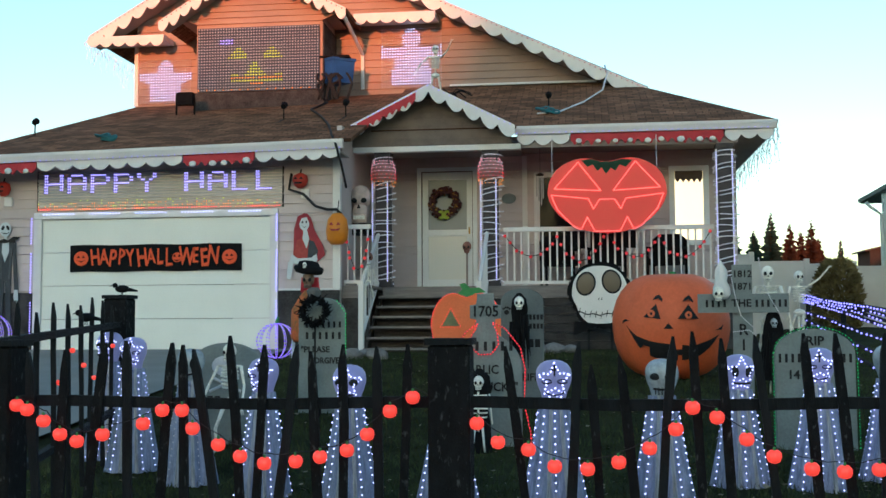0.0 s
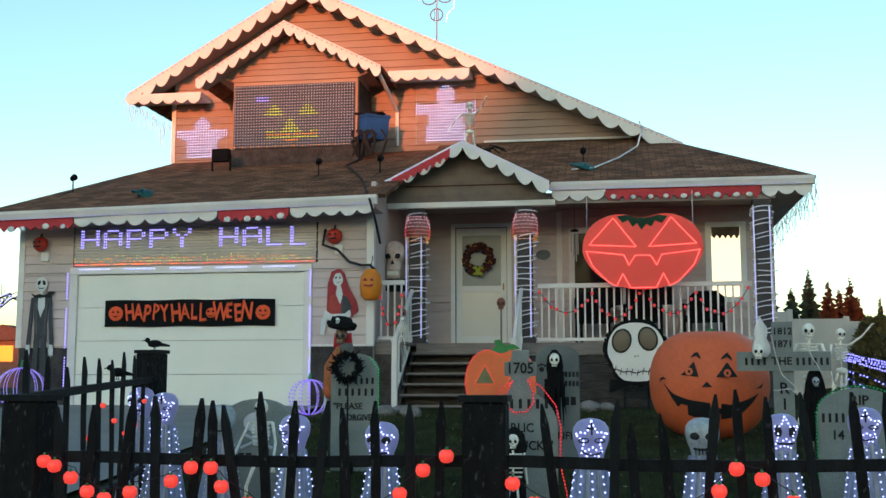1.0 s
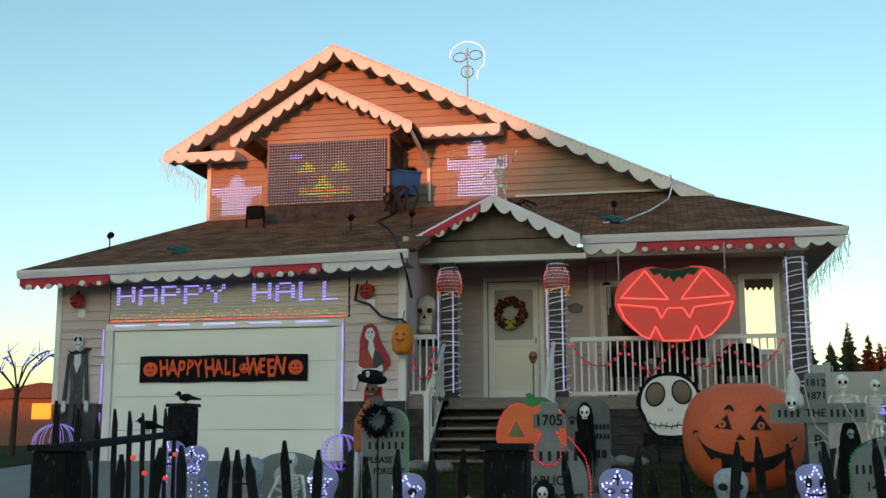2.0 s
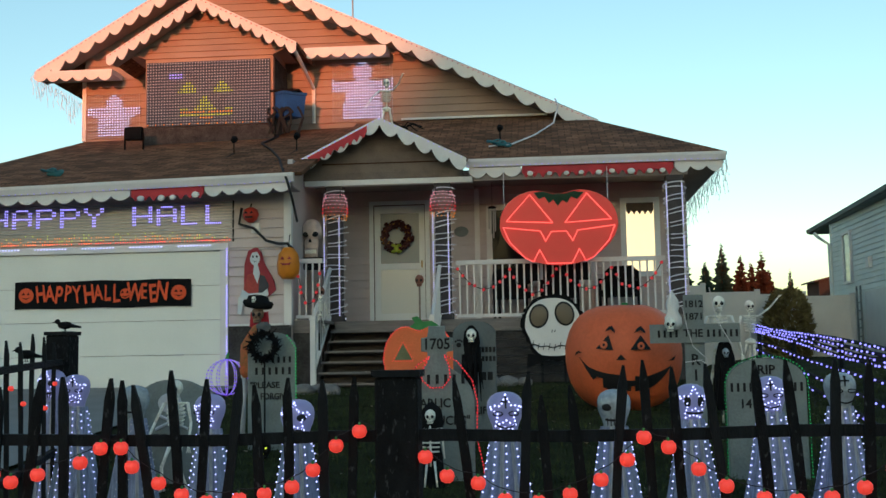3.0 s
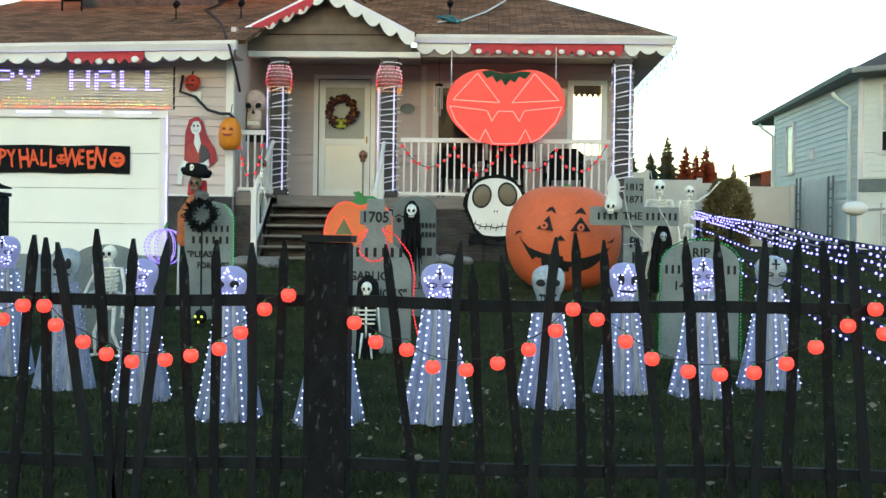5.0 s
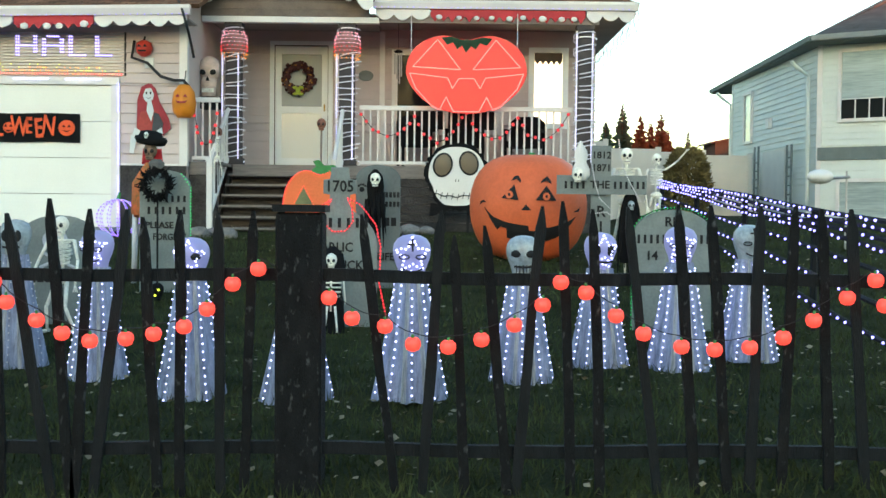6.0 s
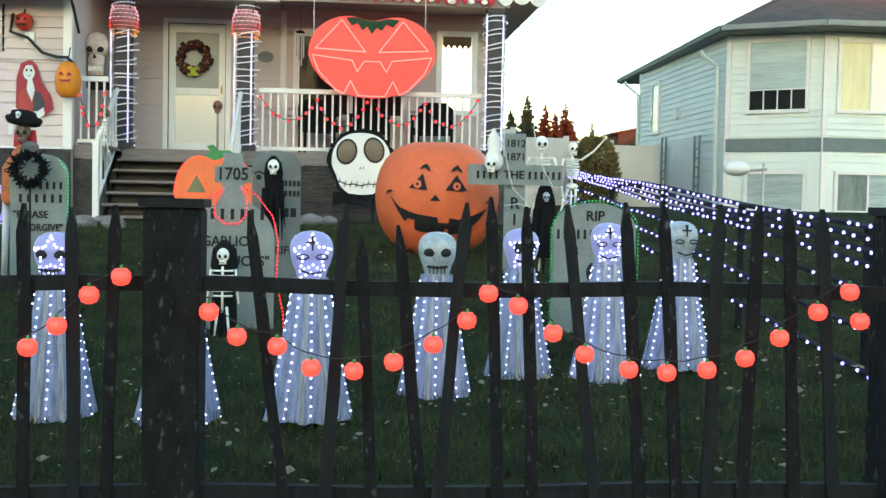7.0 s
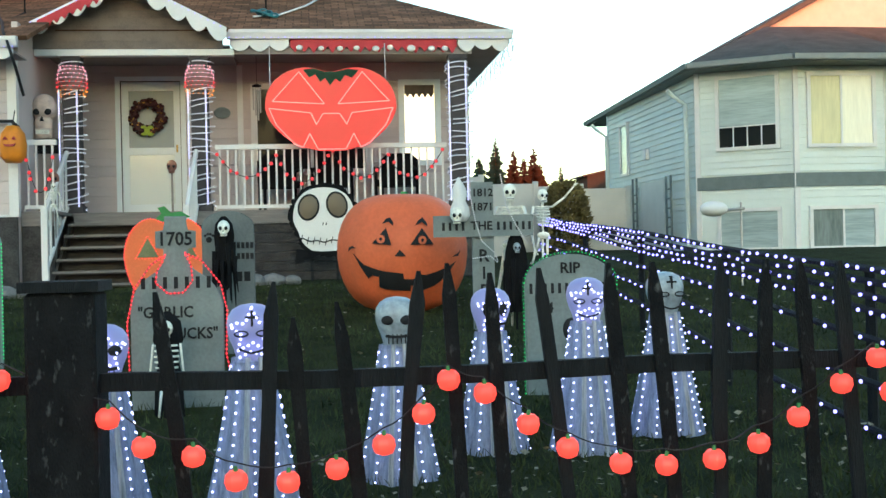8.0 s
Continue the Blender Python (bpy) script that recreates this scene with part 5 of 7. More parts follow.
reaper = solo("small_reaper", bm, BLACK, "small black hooded reaper with bone ribs", "figurine", at=(2.115, -10.85, gz(-10.85)))
bm = bmesh.new()
skull(bm, (0, -0.07, 0.57), 0.052)
for k in range(6):
    tube(bm, [((0.075 - 0.004 * abs(k - 2)) * math.cos(a), -0.07 - 0.025 * math.sin(a), 0.47 - k * 0.035) for a in (math.pi * q / 6 for q in range(7))], 0.0085, 4)
rod(bm, (0, -0.09, 0.18), (0, -0.09, 0.50), 0.009, n=5)
for sx in (-1, 1):
    rod(bm, (0.03 * sx, -0.09, 0.22), (0.05 * sx, -0.11, 0.02), 0.011, 0.008, 5)
    rod(bm, (0.085 * sx, -0.06, 0.48), (0.11 * sx, -0.08, 0.24), 0.008, 0.007, 5)
part("rib_cage", bm, (BONE, INK), reaper, "white bones", smooth=True)

# pirate dummy with a hat beside the gravestone
pd = thing("pirate_dummy", "pirate skull dummy with black hat and orange coat", "figurine", at=(0.13, -8.6, gz(-8.6) + 0.08))
pd.scale = (0.92, 0.92, 0.95)
bm = bmesh.new()
lathe(bm, [(0.19, 0.60), (0.21, 0.66), (0.20, 0.95), (0.10, 1.10), (0.05, 1.16)], 16, squash=(1, 0.6), lobes=6, lobe=0.08)
part("coat", bm, node_mat("orange_green_rags", (0.50, 0.11, 0.04), 0.85, var=0.5, scale=9, bump=0.3, tint=(0.02, 0.11, 0.04)), pd, "ragged orange and green coat", smooth=True)
for sx in (-0.16, 0.08):
    bm = bmesh.new()
    rod(bm, (sx, 0, 0.64), (sx - 0.02, 0, -0.10), 0.035, 0.028, 8)
    part("leg", bm, HEADWHITE, pd, "pale leg", smooth=True)
bm = bmesh.new()
skull(bm, (0, -0.02, 1.27), 0.085)
part("skull", bm, (node_mat("mummy_brown", (0.20, 0.13, 0.09), 0.7, var=0.5, scale=20, bump=0.3), INK), pd, "dried brown skull face", smooth=True)
bm = bmesh.new()
lathe(bm, [(0.03, 1.00), (0.075, 1.08), (0.09, 1.15), (0.05, 1.19)], 10, squash=(1, 0.6), lobes=5, lobe=0.2, c=(0.07, -0.06, 0))
part("beard", bm, node_mat("grey_beard", (0.12, 0.12, 0.12), 0.9, bump=0.4), pd, "grey shaggy beard")
bm = bmesh.new()
lathe(bm, [(0.15, 1.33), (0.175, 1.37), (0.16, 1.40), (0.13, 1.41), (0.11, 1.46), (0.04, 1.485)], 20, squash=(1, 0.75))
for v in bm.verts:
    v.co.z += -0.10 * v.co.x + 0.9 * v.co.x ** 2
part("hat", bm, BLACK, pd, "black pirate hat", smooth=True)
bm = bmesh.new()
skull(bm, (-0.02, -0.12, 1.43), 0.03)
part("hat_badge", bm, (BONE, INK), pd)
bm = bmesh.new()
for k in range(14):
    a = 0.5 + k * 0.15
    rod(bm, (0.10 * math.cos(a), 0.03, 1.3), (0.13 * math.cos(a), 0.03, 1.14), 0.018, 0.007, 5)
part("hair", bm, RED, pd, "red hair")
bw = thing("grave_wreath", "black feather wreath leaning on a gravestone", "wreath", at=(0.32, -9.12, gz(-9.12)))
bm = bmesh.new()
rng = random.Random(12)
for k in range(420):
    a = rng.uniform(0, 6.283)
    c = Vector((0.12 * math.cos(a), rng.uniform(-0.03, 0.03), 1.02 + 0.12 * math.sin(a)))
    rod(bm, c, c + Vector((rng.gauss(0, 0.032), rng.gauss(-0.02, 0.03), rng.gauss(0, 0.032))), 0.014, 0.004, 4)
part("feather_ring", bm, BLACK, bw)
bm = bmesh.new()
rod(bm, (0.0, 0.02, 0.0), (0.0, 0.02, 0.92), 0.01, n=6)
part("stake", bm, BLACKWOOD, bw)

# ---- ghost figures ----
def ghost_face(parent, z, r, style):
    y = -r * 0.90
    for sx in (-1, 1):
        bm = bmesh.new()
        if style == 0:
            tube(bm, [(sx * 0.045 + 0.028 * math.cos(a), y, z + 0.012 * math.sin(a)) for a in (2 * math.pi * k / 10 for k in range(11))], 0.004, 4)
        else:
            ball(bm, (sx * 0.042, y + 0.01, z + 0.012), 0.033, 10, 6, (0.75 if style == 1 else 1.0, 0.4, 1.2 if style == 1 else 0.7))
        part("eye", bm, INK, parent)
    bm = bmesh.new()
    tube(bm, [(-0.055 + 0.11 * k / 8, y + 0.004, z - 0.062 - (0.018 if style == 0 else 0.006) * math.sin(math.pi * k / 8)) for k in range(9)], 0.006 if style == 0 else 0.009, 4)
    part("mouth", bm, INK, parent)
    if style == 0:
        bm = bmesh.new()
        box(bm, -0.005, 0.005, y - 0.002, y + 0.03, z + 0.03, z + 0.10)
        box(bm, -0.028, 0.028, y - 0.002, y + 0.03, z + 0.062, z + 0.072)
        part("forehead_cross", bm, INK, parent)
    if style == 2:
        for k in range(5):
            bm = bmesh.new()
            rod(bm, (-0.04 + k * 0.02, y, z - 0.10), (-0.04 + k * 0.02, y, z - 0.055), 0.004, n=4)
            part("tooth_line", bm, INK, parent)


def ghost(x, y, z0, lit, style, rz, h=1.0, mask=True):
    g = thing("ghost_figure", "pale netting ghost with %s round mask head" % ("a glowing" if lit and mask else "an unlit"), "ghost figure", "ghosts along the fence", at=(x, y, z0), rz=rz)
    rng = random.Random(int(x * 100) + style)
    bm = bmesh.new()
    n = 44
    prof = [(0.204, 0.0), (0.187, 0.10), (0.153, 0.30), (0.120, 0.50), (0.097, 0.66), (0.084, 0.76)]
    ph = rng.uniform(0, 6)
    rings = []
    for r, z in prof:
        ring = []
        for k in range(n):
            a = 2 * math.pi * k / n
            fold = 1 + 0.09 * math.sin(11 * a + ph) * (r / 0.204) + 0.04 * math.sin(5 * a + 2 * ph)
            ring.append(bm.verts.new((r * fold * math.cos(a), r * fold * math.sin(a) * 0.8, z * h + (rng.uniform(-0.008, 0.012) if z == 0 else 0))))
        rings.append(ring)
    for a, b in zip(rings, rings[1:]):
        for k in range(n):
            bm.faces.new((a[k], a[(k + 1) % n], b[(k + 1) % n], b[k]))
    part("gown", bm, GAUZE, g, "pleated blue-grey netting gown", smooth=True)
    bm = bmesh.new()
    for sx in (-0.03, 0.05):
        cols = []
        for r, z in prof:
            x0 = sx * r / 0.13
            yy = -0.83 * math.sqrt(max(0.0, r * r - x0 * x0)) * 1.10 - 0.006
            cols.append([bm.verts.new((x0 + dx * (0.6 + r * 2), yy + dy, z * h + 0.004)) for dx, dy in ((-0.014, 0.012), (0.0, -0.006), (0.014, 0.012))])
        for a, b in zip(cols, cols[1:]):
            for k in range(2):
                bm.faces.new((a[k], a[k + 1], b[k + 1], b[k]))
    part("front_fold", bm, FOLD, g, "pale cream folds of netting", smooth=True)
    bm = bmesh.new()
    lathe(bm, [(0.056, -0.142), (0.064, -0.128), (0.069, -0.090), (0.078, -0.055), (0.092, -0.022), (0.102, 0.012), (0.105, 0.048), (0.099, 0.080), (0.080, 0.108), (0.048, 0.126), (0.01, 0.132)], 28, (1, 1.0))
    head = part("head", bm, HEADLIT if lit and mask else CLEARMASK, g, "lit violet white mask" if lit and mask else "clear plastic mask", smooth=True, at=(0, 0, 0.865 * h))
    bm = bmesh.new()
    lathe(bm, [(0.066, -0.012), (0.082, -0.008), (0.086, 0.006), (0.07, 0.014)], 18, (1, 0.9))
    part("collar", bm, GAUZE, g, at=(0, 0, 0.735 * h))
    ghost_face(head, 0.01, 0.115, style)
    pts = []
    for c in range(10):
        a = math.pi * 2 * c / 10 + 0.31
        for k in range(15):
            s = (k + 0.4 * (c % 2)) / 15
            z = 0.03 + 0.72 * s
            r = 0.202 - 0.115 * s ** 0.85
            pts.append((r * math.cos(a) * 1.05, r * math.sin(a) * 0.9, z * h))
    if lit:
        dot_part("led_lights", pts, 0.0068, LED_WHITE, g, "rows of white led lights")
        if not mask:
            return
        tips = [((0.098, 0.046)[k % 2] * math.sin(k * math.pi / 5), (0.098, 0.046)[k % 2] * math.cos(k * math.pi / 5)) for k in range(11)]
        line = along([(u, 0.0, v) for u, v in tips], 0.0235) + along([(-0.052, 0.0, -0.105), (0.0, 0.0, -0.085), (0.052, 0.0, -0.105)], 0.024)
        star = [(p[0], -0.112 * math.sqrt(max(0.04, 1 - (p[0] / 0.105) ** 2 - (p[2] / 0.15) ** 2)) - 0.004, p[2] + 0.885 * h + rng.uniform(-0.004, 0.004)) for p in line]
        dot_part("mask_cluster", star, 0.0078, LED_WHITE, g)
    else:
        dot_part("led_lights", pts, 0.006, ROPE_WHITE, g, "rows of unlit lights")


ghost(2.79, -13.35, 0.40, True, 0, 4, 0.90)
ghost(3.45, -12.75, 0.355, True, 2, -4, 0.94, mask=False)
ghost(3.98, -12.30, 0.37, True, 1, 6, 0.94)
ghost(4.475, -12.40, 0.44, True, 0, -8, 0.91)
ghost(4.98, -12.15, 0.48, True, 0, 5, 0.88, mask=False)
ghost(1.50, -13.00, 0.315, True, 2, 0, 0.955)
ghost(2.15, -13.20, 0.34, True, 2, 10, 0.88)
ghost(0.74, -12.30, 0.30, True, 0, -6)
ghost(0.07, -11.92, 0.36, False, 1, 3)
ghost(-0.55, -11.5, 0.40, True, 0, 8, 1.05)
ghost(-0.92, -11.1, 0.44, True, 2, -5, 1.05)

# ---- front fence ----
fence = thing("picket_fence", "crooked black painted picket fence with pointed tops", "fence", at=(0, -15.065, 0))


def picket(parent, xt, zt, xb, y, w, zb=0.02, name="picket", mat=BLACKWOOD):
    bm = bmesh.new()
    rng = random.Random(int(xt * 1000))
    n = 5
    rows = []
    for k in range(n + 1):
        s = k / n
        z = zb + (zt - 0.09 - zb) * s
        x = xb + (xt - xb) * (z - zb) / (zt - zb) + rng.uniform(-0.004, 0.004)
        ww = w * (1 + rng.uniform(-0.12, 0.12))
        rows.append([bm.verts.new(p) for p in ((x - ww / 2, y, z), (x + ww / 2, y, z), (x + ww / 2, y + 0.02, z), (x - ww / 2, y + 0.02, z))])
    for a, b in zip(rows, rows[1:]):
        for i in range(4):
            bm.faces.new((a[i], a[(i + 1) % 4], b[(i + 1) % 4], b[i]))
    tip = [bm.verts.new((xt - 0.005, y, zt)), bm.verts.new((xt + 0.005, y, zt)), bm.verts.new((xt + 0.005, y + 0.02, zt)), bm.verts.new((xt - 0.005, y + 0.02, zt))]
    for i in range(4):
        bm.faces.new((rows[-1][i], rows[-1][(i + 1) % 4], tip[(i + 1) % 4], tip[i]))
    bm.faces.new(tip)
    bm.faces.new(rows[0][::-1])
    return part(name, bm, mat, parent)


# upper end, height, lower end of each picket
PICKETS = ((0.43, 1.40, 0.53), (0.61, 1.41, 0.57), (0.80, 1.44, 0.66), (0.90, 1.45, 0.94), (1.12, 1.44, 1.02), (1.17, 1.43, 1.20), (1.22, 1.41, 1.44), (1.39, 1.47, 1.49), (1.55, 1.43, 1.48), (1.70, 1.43, 1.53),
           (1.76, 1.40, 1.84), (1.91, 1.43, 1.91), (2.06, 1.42, 2.08), (2.20, 1.43, 2.16), (2.63, 1.42, 2.81), (2.95, 1.44, 2.86), (3.00, 1.34, 3.07), (3.12, 1.38, 3.25), (3.35, 1.46, 3.23), (3.43, 1.48, 3.49),
           (3.55, 1.45, 3.61), (3.69, 1.46, 3.86), (3.89, 1.47, 4.00), (4.02, 1.47, 4.13), (4.22, 1.47, 4.19), (4.36, 1.47, 4.31), (4.46, 1.46, 4.53), (4.58, 1.46, 4.68), (5.05, 1.45, 5.0), (5.2, 1.43, 5.26), (5.38, 1.47, 5.34), (5.55, 1.44, 5.6), (5.74, 1.46, 5.7))
for k, (xt, zt, xb) in enumerate(PICKETS):
    picket(fence, xt, zt, xb, -0.0, 0.040, mat=BLACKWOOD if k % 3 == 0 else CHIPPED)
for a, b, z in ((0.1, 6.0, 1.145), (0.1, 6.0, 0.45)):
    bm = bmesh.new()
    v0 = None
    for k in range(13):
        x = a + (b - a) * k / 12
        dz = 0.008 * math.sin(k * 1.7)
        v = [bm.verts.new((x, yy, z + dz + h)) for yy, h in ((0.022, 0), (0.022, 0.05), (0.055, 0.05), (0.055, 0))]
        if v0:
            for i in range(4):
                bm.faces.new((v0[i], v0[(i + 1) % 4], v[(i + 1) % 4], v[i]))
        else:
            bm.faces.new(v[::-1])
        v0 = v
    bm.faces.new(v0)
    part("rail", bm, BLACKWOOD, fence)


def chipped_wood():
    m = CHIPPED
    n, l = m.node_tree.nodes, m.node_tree.links
    b = n["Principled BSDF"]
    ramp = next(q for q in n if q.bl_idname == "ShaderNodeValToRGB")
    tc = next(q for q in n if q.bl_idname == "ShaderNodeMapping")
    v = n.new("ShaderNodeTexNoise")
    v.inputs["Scale"].default_value, v.inputs["Detail"].default_value = 11, 9
    l.new(tc.outputs["Vector"], v.inputs["Vector"])
    r2 = n.new("ShaderNodeValToRGB")
    r2.color_ramp.elements[0].position, r2.color_ramp.elements[1].position = 0.60, 0.74
    l.new(v.outputs["Fac"], r2.inputs["Fac"])
    mx = n.new("ShaderNodeMix")
    mx.data_type = "RGBA"
    l.new(r2.outputs["Color"], mx.inputs[0])
    l.new(ramp.outputs["Color"], mx.inputs[6])
    mx.inputs[7].default_value = (0.085, 0.088, 0.088, 1)
    l.new(mx.outputs[2], b.inputs["Base Color"])


chipped_wood()


def fence_post(parent, x, y, z1, w=0.185, z0=-0.05):
    bm = bmesh.new()
    box(bm, x - w / 2, x + w / 2, y, y + w, z0, z1 - 0.03)
    bmesh.ops.bevel(bm, geom=bm.edges[:], offset=0.010, segments=1, affect="EDGES")
    p = part("post", bm, CHIPPED, parent, "thick black post with chipped paint")
    bm = bmesh.new()
    box(bm, x - w / 2 - 0.012, x + w / 2 + 0.012, y - 0.012, y + w + 0.012, z1 - 0.029, z1)
    part("post_cap", bm, BLACKWOOD, p)
    return p


fence_post(fence, 0.27, -0.03, 1.455)
fence_post(fence, 2.385, -0.03, 1.455)
fence_post(fence, 4.925, -0.03, 1.47)
fence_post(fence, 6.05, -0.03, 1.47)

# return fence towards the garage
rf = thing("side_picket_fence", "black picket fence leading back to a tall post", "fence")
A, B = Vector((0.12, -14.9, 1.45)), Vector((-0.92, -10.95, 1.56))
for dz in (-0.02, -0.72):
    bm = bmesh.new()
    rod(bm, A + Vector((0, 0, dz)), B + Vector((0, 0, dz)), 0.032, n=4)
    part("rail", bm, BLACKWOOD, rf)
rng = random.Random(6)
for k in range(9):
    s = (k + 0.6) / 9.2
    p = A + (B - A) * s
    zt = p.z + 0.17 + rng.uniform(-0.05, 0.07)
    ob = picket(rf, 0.0, zt, rng.uniform(-0.05, 0.05), -0.06, 0.030, zb=gz(p.y))
    ob.matrix_local = pose(p.x, p.y, 0, 0, 0, 12)
fence_post(rf, -0.95, -10.95, 1.79, w=0.20, z0=0.3)


def crow(label, at, rz, s):
    bm = bmesh.new()
    ball(bm, (0, 0, 0.085), 0.055, 12, 8, (1.9, 0.9, 0.95))
    ball(bm, (-0.105, 0, 0.135), 0.036, 10, 6)
    rod(bm, (-0.13, 0, 0.135), (-0.185, 0, 0.122), 0.012, 0.002, 6)
    rod(bm, (0.07, 0, 0.08), (0.22, 0, 0.055), 0.032, 0.012, 6)
    for sy in (-0.018, 0.018):
        rod(bm, (0.0, sy, 0.05), (0.0, sy, 0.0), 0.005, n=5)
        box(bm, -0.03, 0.015, sy - 0.008, sy + 0.008, 0.0, 0.006)
    ob = solo("toy_crow", bm, BLACK, label, "crow ornament", "crow ornaments", smooth=True)
    ob.matrix_world = pose(*at, 0, 0, rz) @ Matrix.Scale(s, 4)


crow("black toy crow perched on the tall fence post", (-0.93, -10.85, 1.791), 0, 0.62)
crow("black toy crow perched on the fence rail", (-0.55, -12.35, 1.535), 60, 0.62)

# ---- pumpkin bulb string on the fence ----
GARLAND = ((0.41, 1.16), (0.46, 1.14), (0.54, 1.09), (0.62, 1.03), (0.70, 1.00), (0.82, 1.03), (1.01, 1.08), (1.10, 1.14), (1.19, 1.14), (1.24, 1.06), (1.36, 0.99), (1.46, 0.94), (1.57, 0.91), (1.71, 0.92), (1.82, 0.94), (1.94, 0.97), (2.03, 1.04), (2.13, 1.14), (2.23, 1.20),
           (2.51, 1.09), (2.60, 1.01), (2.73, 0.98), (2.84, 0.91), (2.98, 0.90), (3.11, 0.93), (3.24, 0.99), (3.35, 1.07), (3.42, 1.16), (3.52, 1.12), (3.64, 1.03), (3.75, 0.96), (3.90, 0.91), (4.03, 0.90), (4.17, 0.91), (4.30, 0.95), (4.42, 1.02), (4.55, 1.11), (4.66, 1.18), (4.70, 1.08))
gs = thing("pumpkin_light_string", "string of glowing orange-red pumpkin bulbs along the fence", "string lights", at=(0, -15.095, 0))
bm = bmesh.new()
wire = []
for (a, b), (c, d) in zip(GARLAND, GARLAND[1:]):
    for k in range(4):
        s = k / 4
        wire.append((a + (c - a) * s, 0.01 + 0.01 * math.sin(a * 40 + k), b + 0.042 + (d - b) * s - 0.012 * math.sin(math.pi * s)))
tube(bm, wire, 0.0024, 4)
part("wire", bm, RUBBER, gs)
bm = bmesh.new()
lathe(bm, [(0.012, -0.034), (0.030, -0.026), (0.039, -0.004), (0.036, 0.018), (0.022, 0.032), (0.006, 0.030)], 42, lobes=7, lobe=0.06)
bulb_me = mesh_of("pumpkin_bulb", bm, BULB, True)
bm = bmesh.new()
rod(bm, (0, 0, 0.029), (0.003, 0, 0.046), 0.008, 0.006, 6)
stem_me = mesh_of("bulb_stem", bm, LEAFGREEN)
for x, z in GARLAND:
    b = new("pumpkin_bulb", bulb_me)
    b.parent = gs
    b.matrix_local = pose(x, -0.02, z, 0, 0, (x * 977) % 360) @ Matrix.Scale(0.84, 4)
    t = new("bulb_stem", stem_me)
    t.parent = b
gs2 = thing("pumpkin_light_string", "string of glowing pumpkin bulbs on the side fence", "string lights")
for k in range(9):
    s = 0.1 + k * 0.1
    p = A + (B - A) * s
    b = new("pumpkin_bulb", bulb_me)
    b.parent = gs2
    b.location = (p.x + 0.05, p.y - 0.05, p.z - 0.10 - 0.28 * abs(math.sin(k * 0.75)))
    b.scale = (0.5, 0.5, 0.5)

# ---- led side fence ----
lf = thing("led_side_fence", "black rail fence strung with white led rows", "fence")
for k in range(6):
    y = -14.6 + k * 2.1
    bm = bmesh.new()
    rod(bm, (6.0, y, gz(y) - 0.05), (6.0, y, 1.47 + 0.063 * (y + 10.7)), 0.03, n=6)
    part("post", bm, BLACKWOOD, lf)
for k, (near, far) in enumerate(((0.73, 1.42), (0.95, 1.53), (1.16, 1.65), (1.305, 1.79), (1.365, 1.825), (1.425, 1.855), (1.485, 1.885))):
    pts = [(5.96, y, near + (far - near) * (y + 10.7) / 6.1 + 0.010 * math.sin(y * 1.3 + k)) for y in (-14.8 + q * 0.4 for q in range(28))]
    bm = bmesh.new()
    tube(bm, pts, 0.021, 6)
    part("rail", bm, BLACKWOOD, lf)
    rng = random.Random(40 + k)
    dot_part("led_strip", [(p[0] - 0.034, p[1] + rng.uniform(-0.02, 0.02), p[2] + rng.uniform(-0.003, 0.009)) for p in along(pts, 0.135 + 0.016 * (k % 3) + (0.04 if k < 3 else 0)) if rng.random() > 0.08], 0.0145, LED_COOL, lf)

# ---- wall figures on the garage ----
def flat(name, parent, outline, mat, y0, y1, label=""):
    bm = bmesh.new()
    prism(bm, outline, y0, y1)
    return part(name, bm, mat, parent, label)


def oval(cx, cz, rx, rz, n=20):
    return [(cx + rx * math.cos(a), cz + rz * math.sin(a)) for a in (2 * math.pi * k / n for k in range(n))]


PALE = node_mat("pale_blue_white_paint", (0.62, 0.66, 0.68), 0.6, var=0.1, bump=0.03)
HAIR = node_mat("dark_red_paint", (0.30, 0.03, 0.045), 0.6, var=0.2, bump=0.03)
PATCH = node_mat("patchwork_paint", (0.34, 0.05, 0.045), 0.6, var=0.3, scale=14, bump=0.03)
GREYCLOTH = node_mat("dark_grey_paint", (0.055, 0.06, 0.07), 0.7, var=0.3, scale=10, bump=0.05)
doll = thing("doll_cutout", "flat painted board of a long red-haired rag doll", "cutout", at=(-1.39, -2.76, 2.45))
flat("hair", doll, [(-0.20, 0.20), (-0.19, 0.62), (-0.13, 0.82), (-0.02, 0.87), (0.08, 0.80), (0.14, 0.60), (0.28, 0.35), (0.31, 0.20), (0.20, 0.10), (0.0, 0.12)], HAIR, 0.0, 0.015)
flat("dress", doll, [(-0.22, 0.12), (-0.14, 0.44), (-0.03, 0.48), (0.10, 0.46), (0.20, 0.30), (0.18, 0.12)], PATCH, -0.008, -0.001)
flat("dress_panel", doll, [(0.03, 0.14), (0.06, 0.44), (0.13, 0.42), (0.20, 0.28), (0.18, 0.12)], GREYCLOTH, -0.014, -0.009)
flat("neck", doll, [(-0.05, 0.46), (0.02, 0.30), (0.06, 0.46), (0.02, 0.62), (-0.03, 0.62)], PALE, -0.016, -0.010)
flat("head", doll, oval(-0.02, 0.70, 0.08, 0.11), PALE, -0.018, -0.012)
flat("arm", doll, [(-0.26, 0.10), (-0.22, 0.22), (-0.12, 0.15), (0.10, 0.16), (0.18, 0.22), (0.20, 0.12), (0.10, 0.06), (-0.14, 0.06)], PALE, -0.022, -0.015)
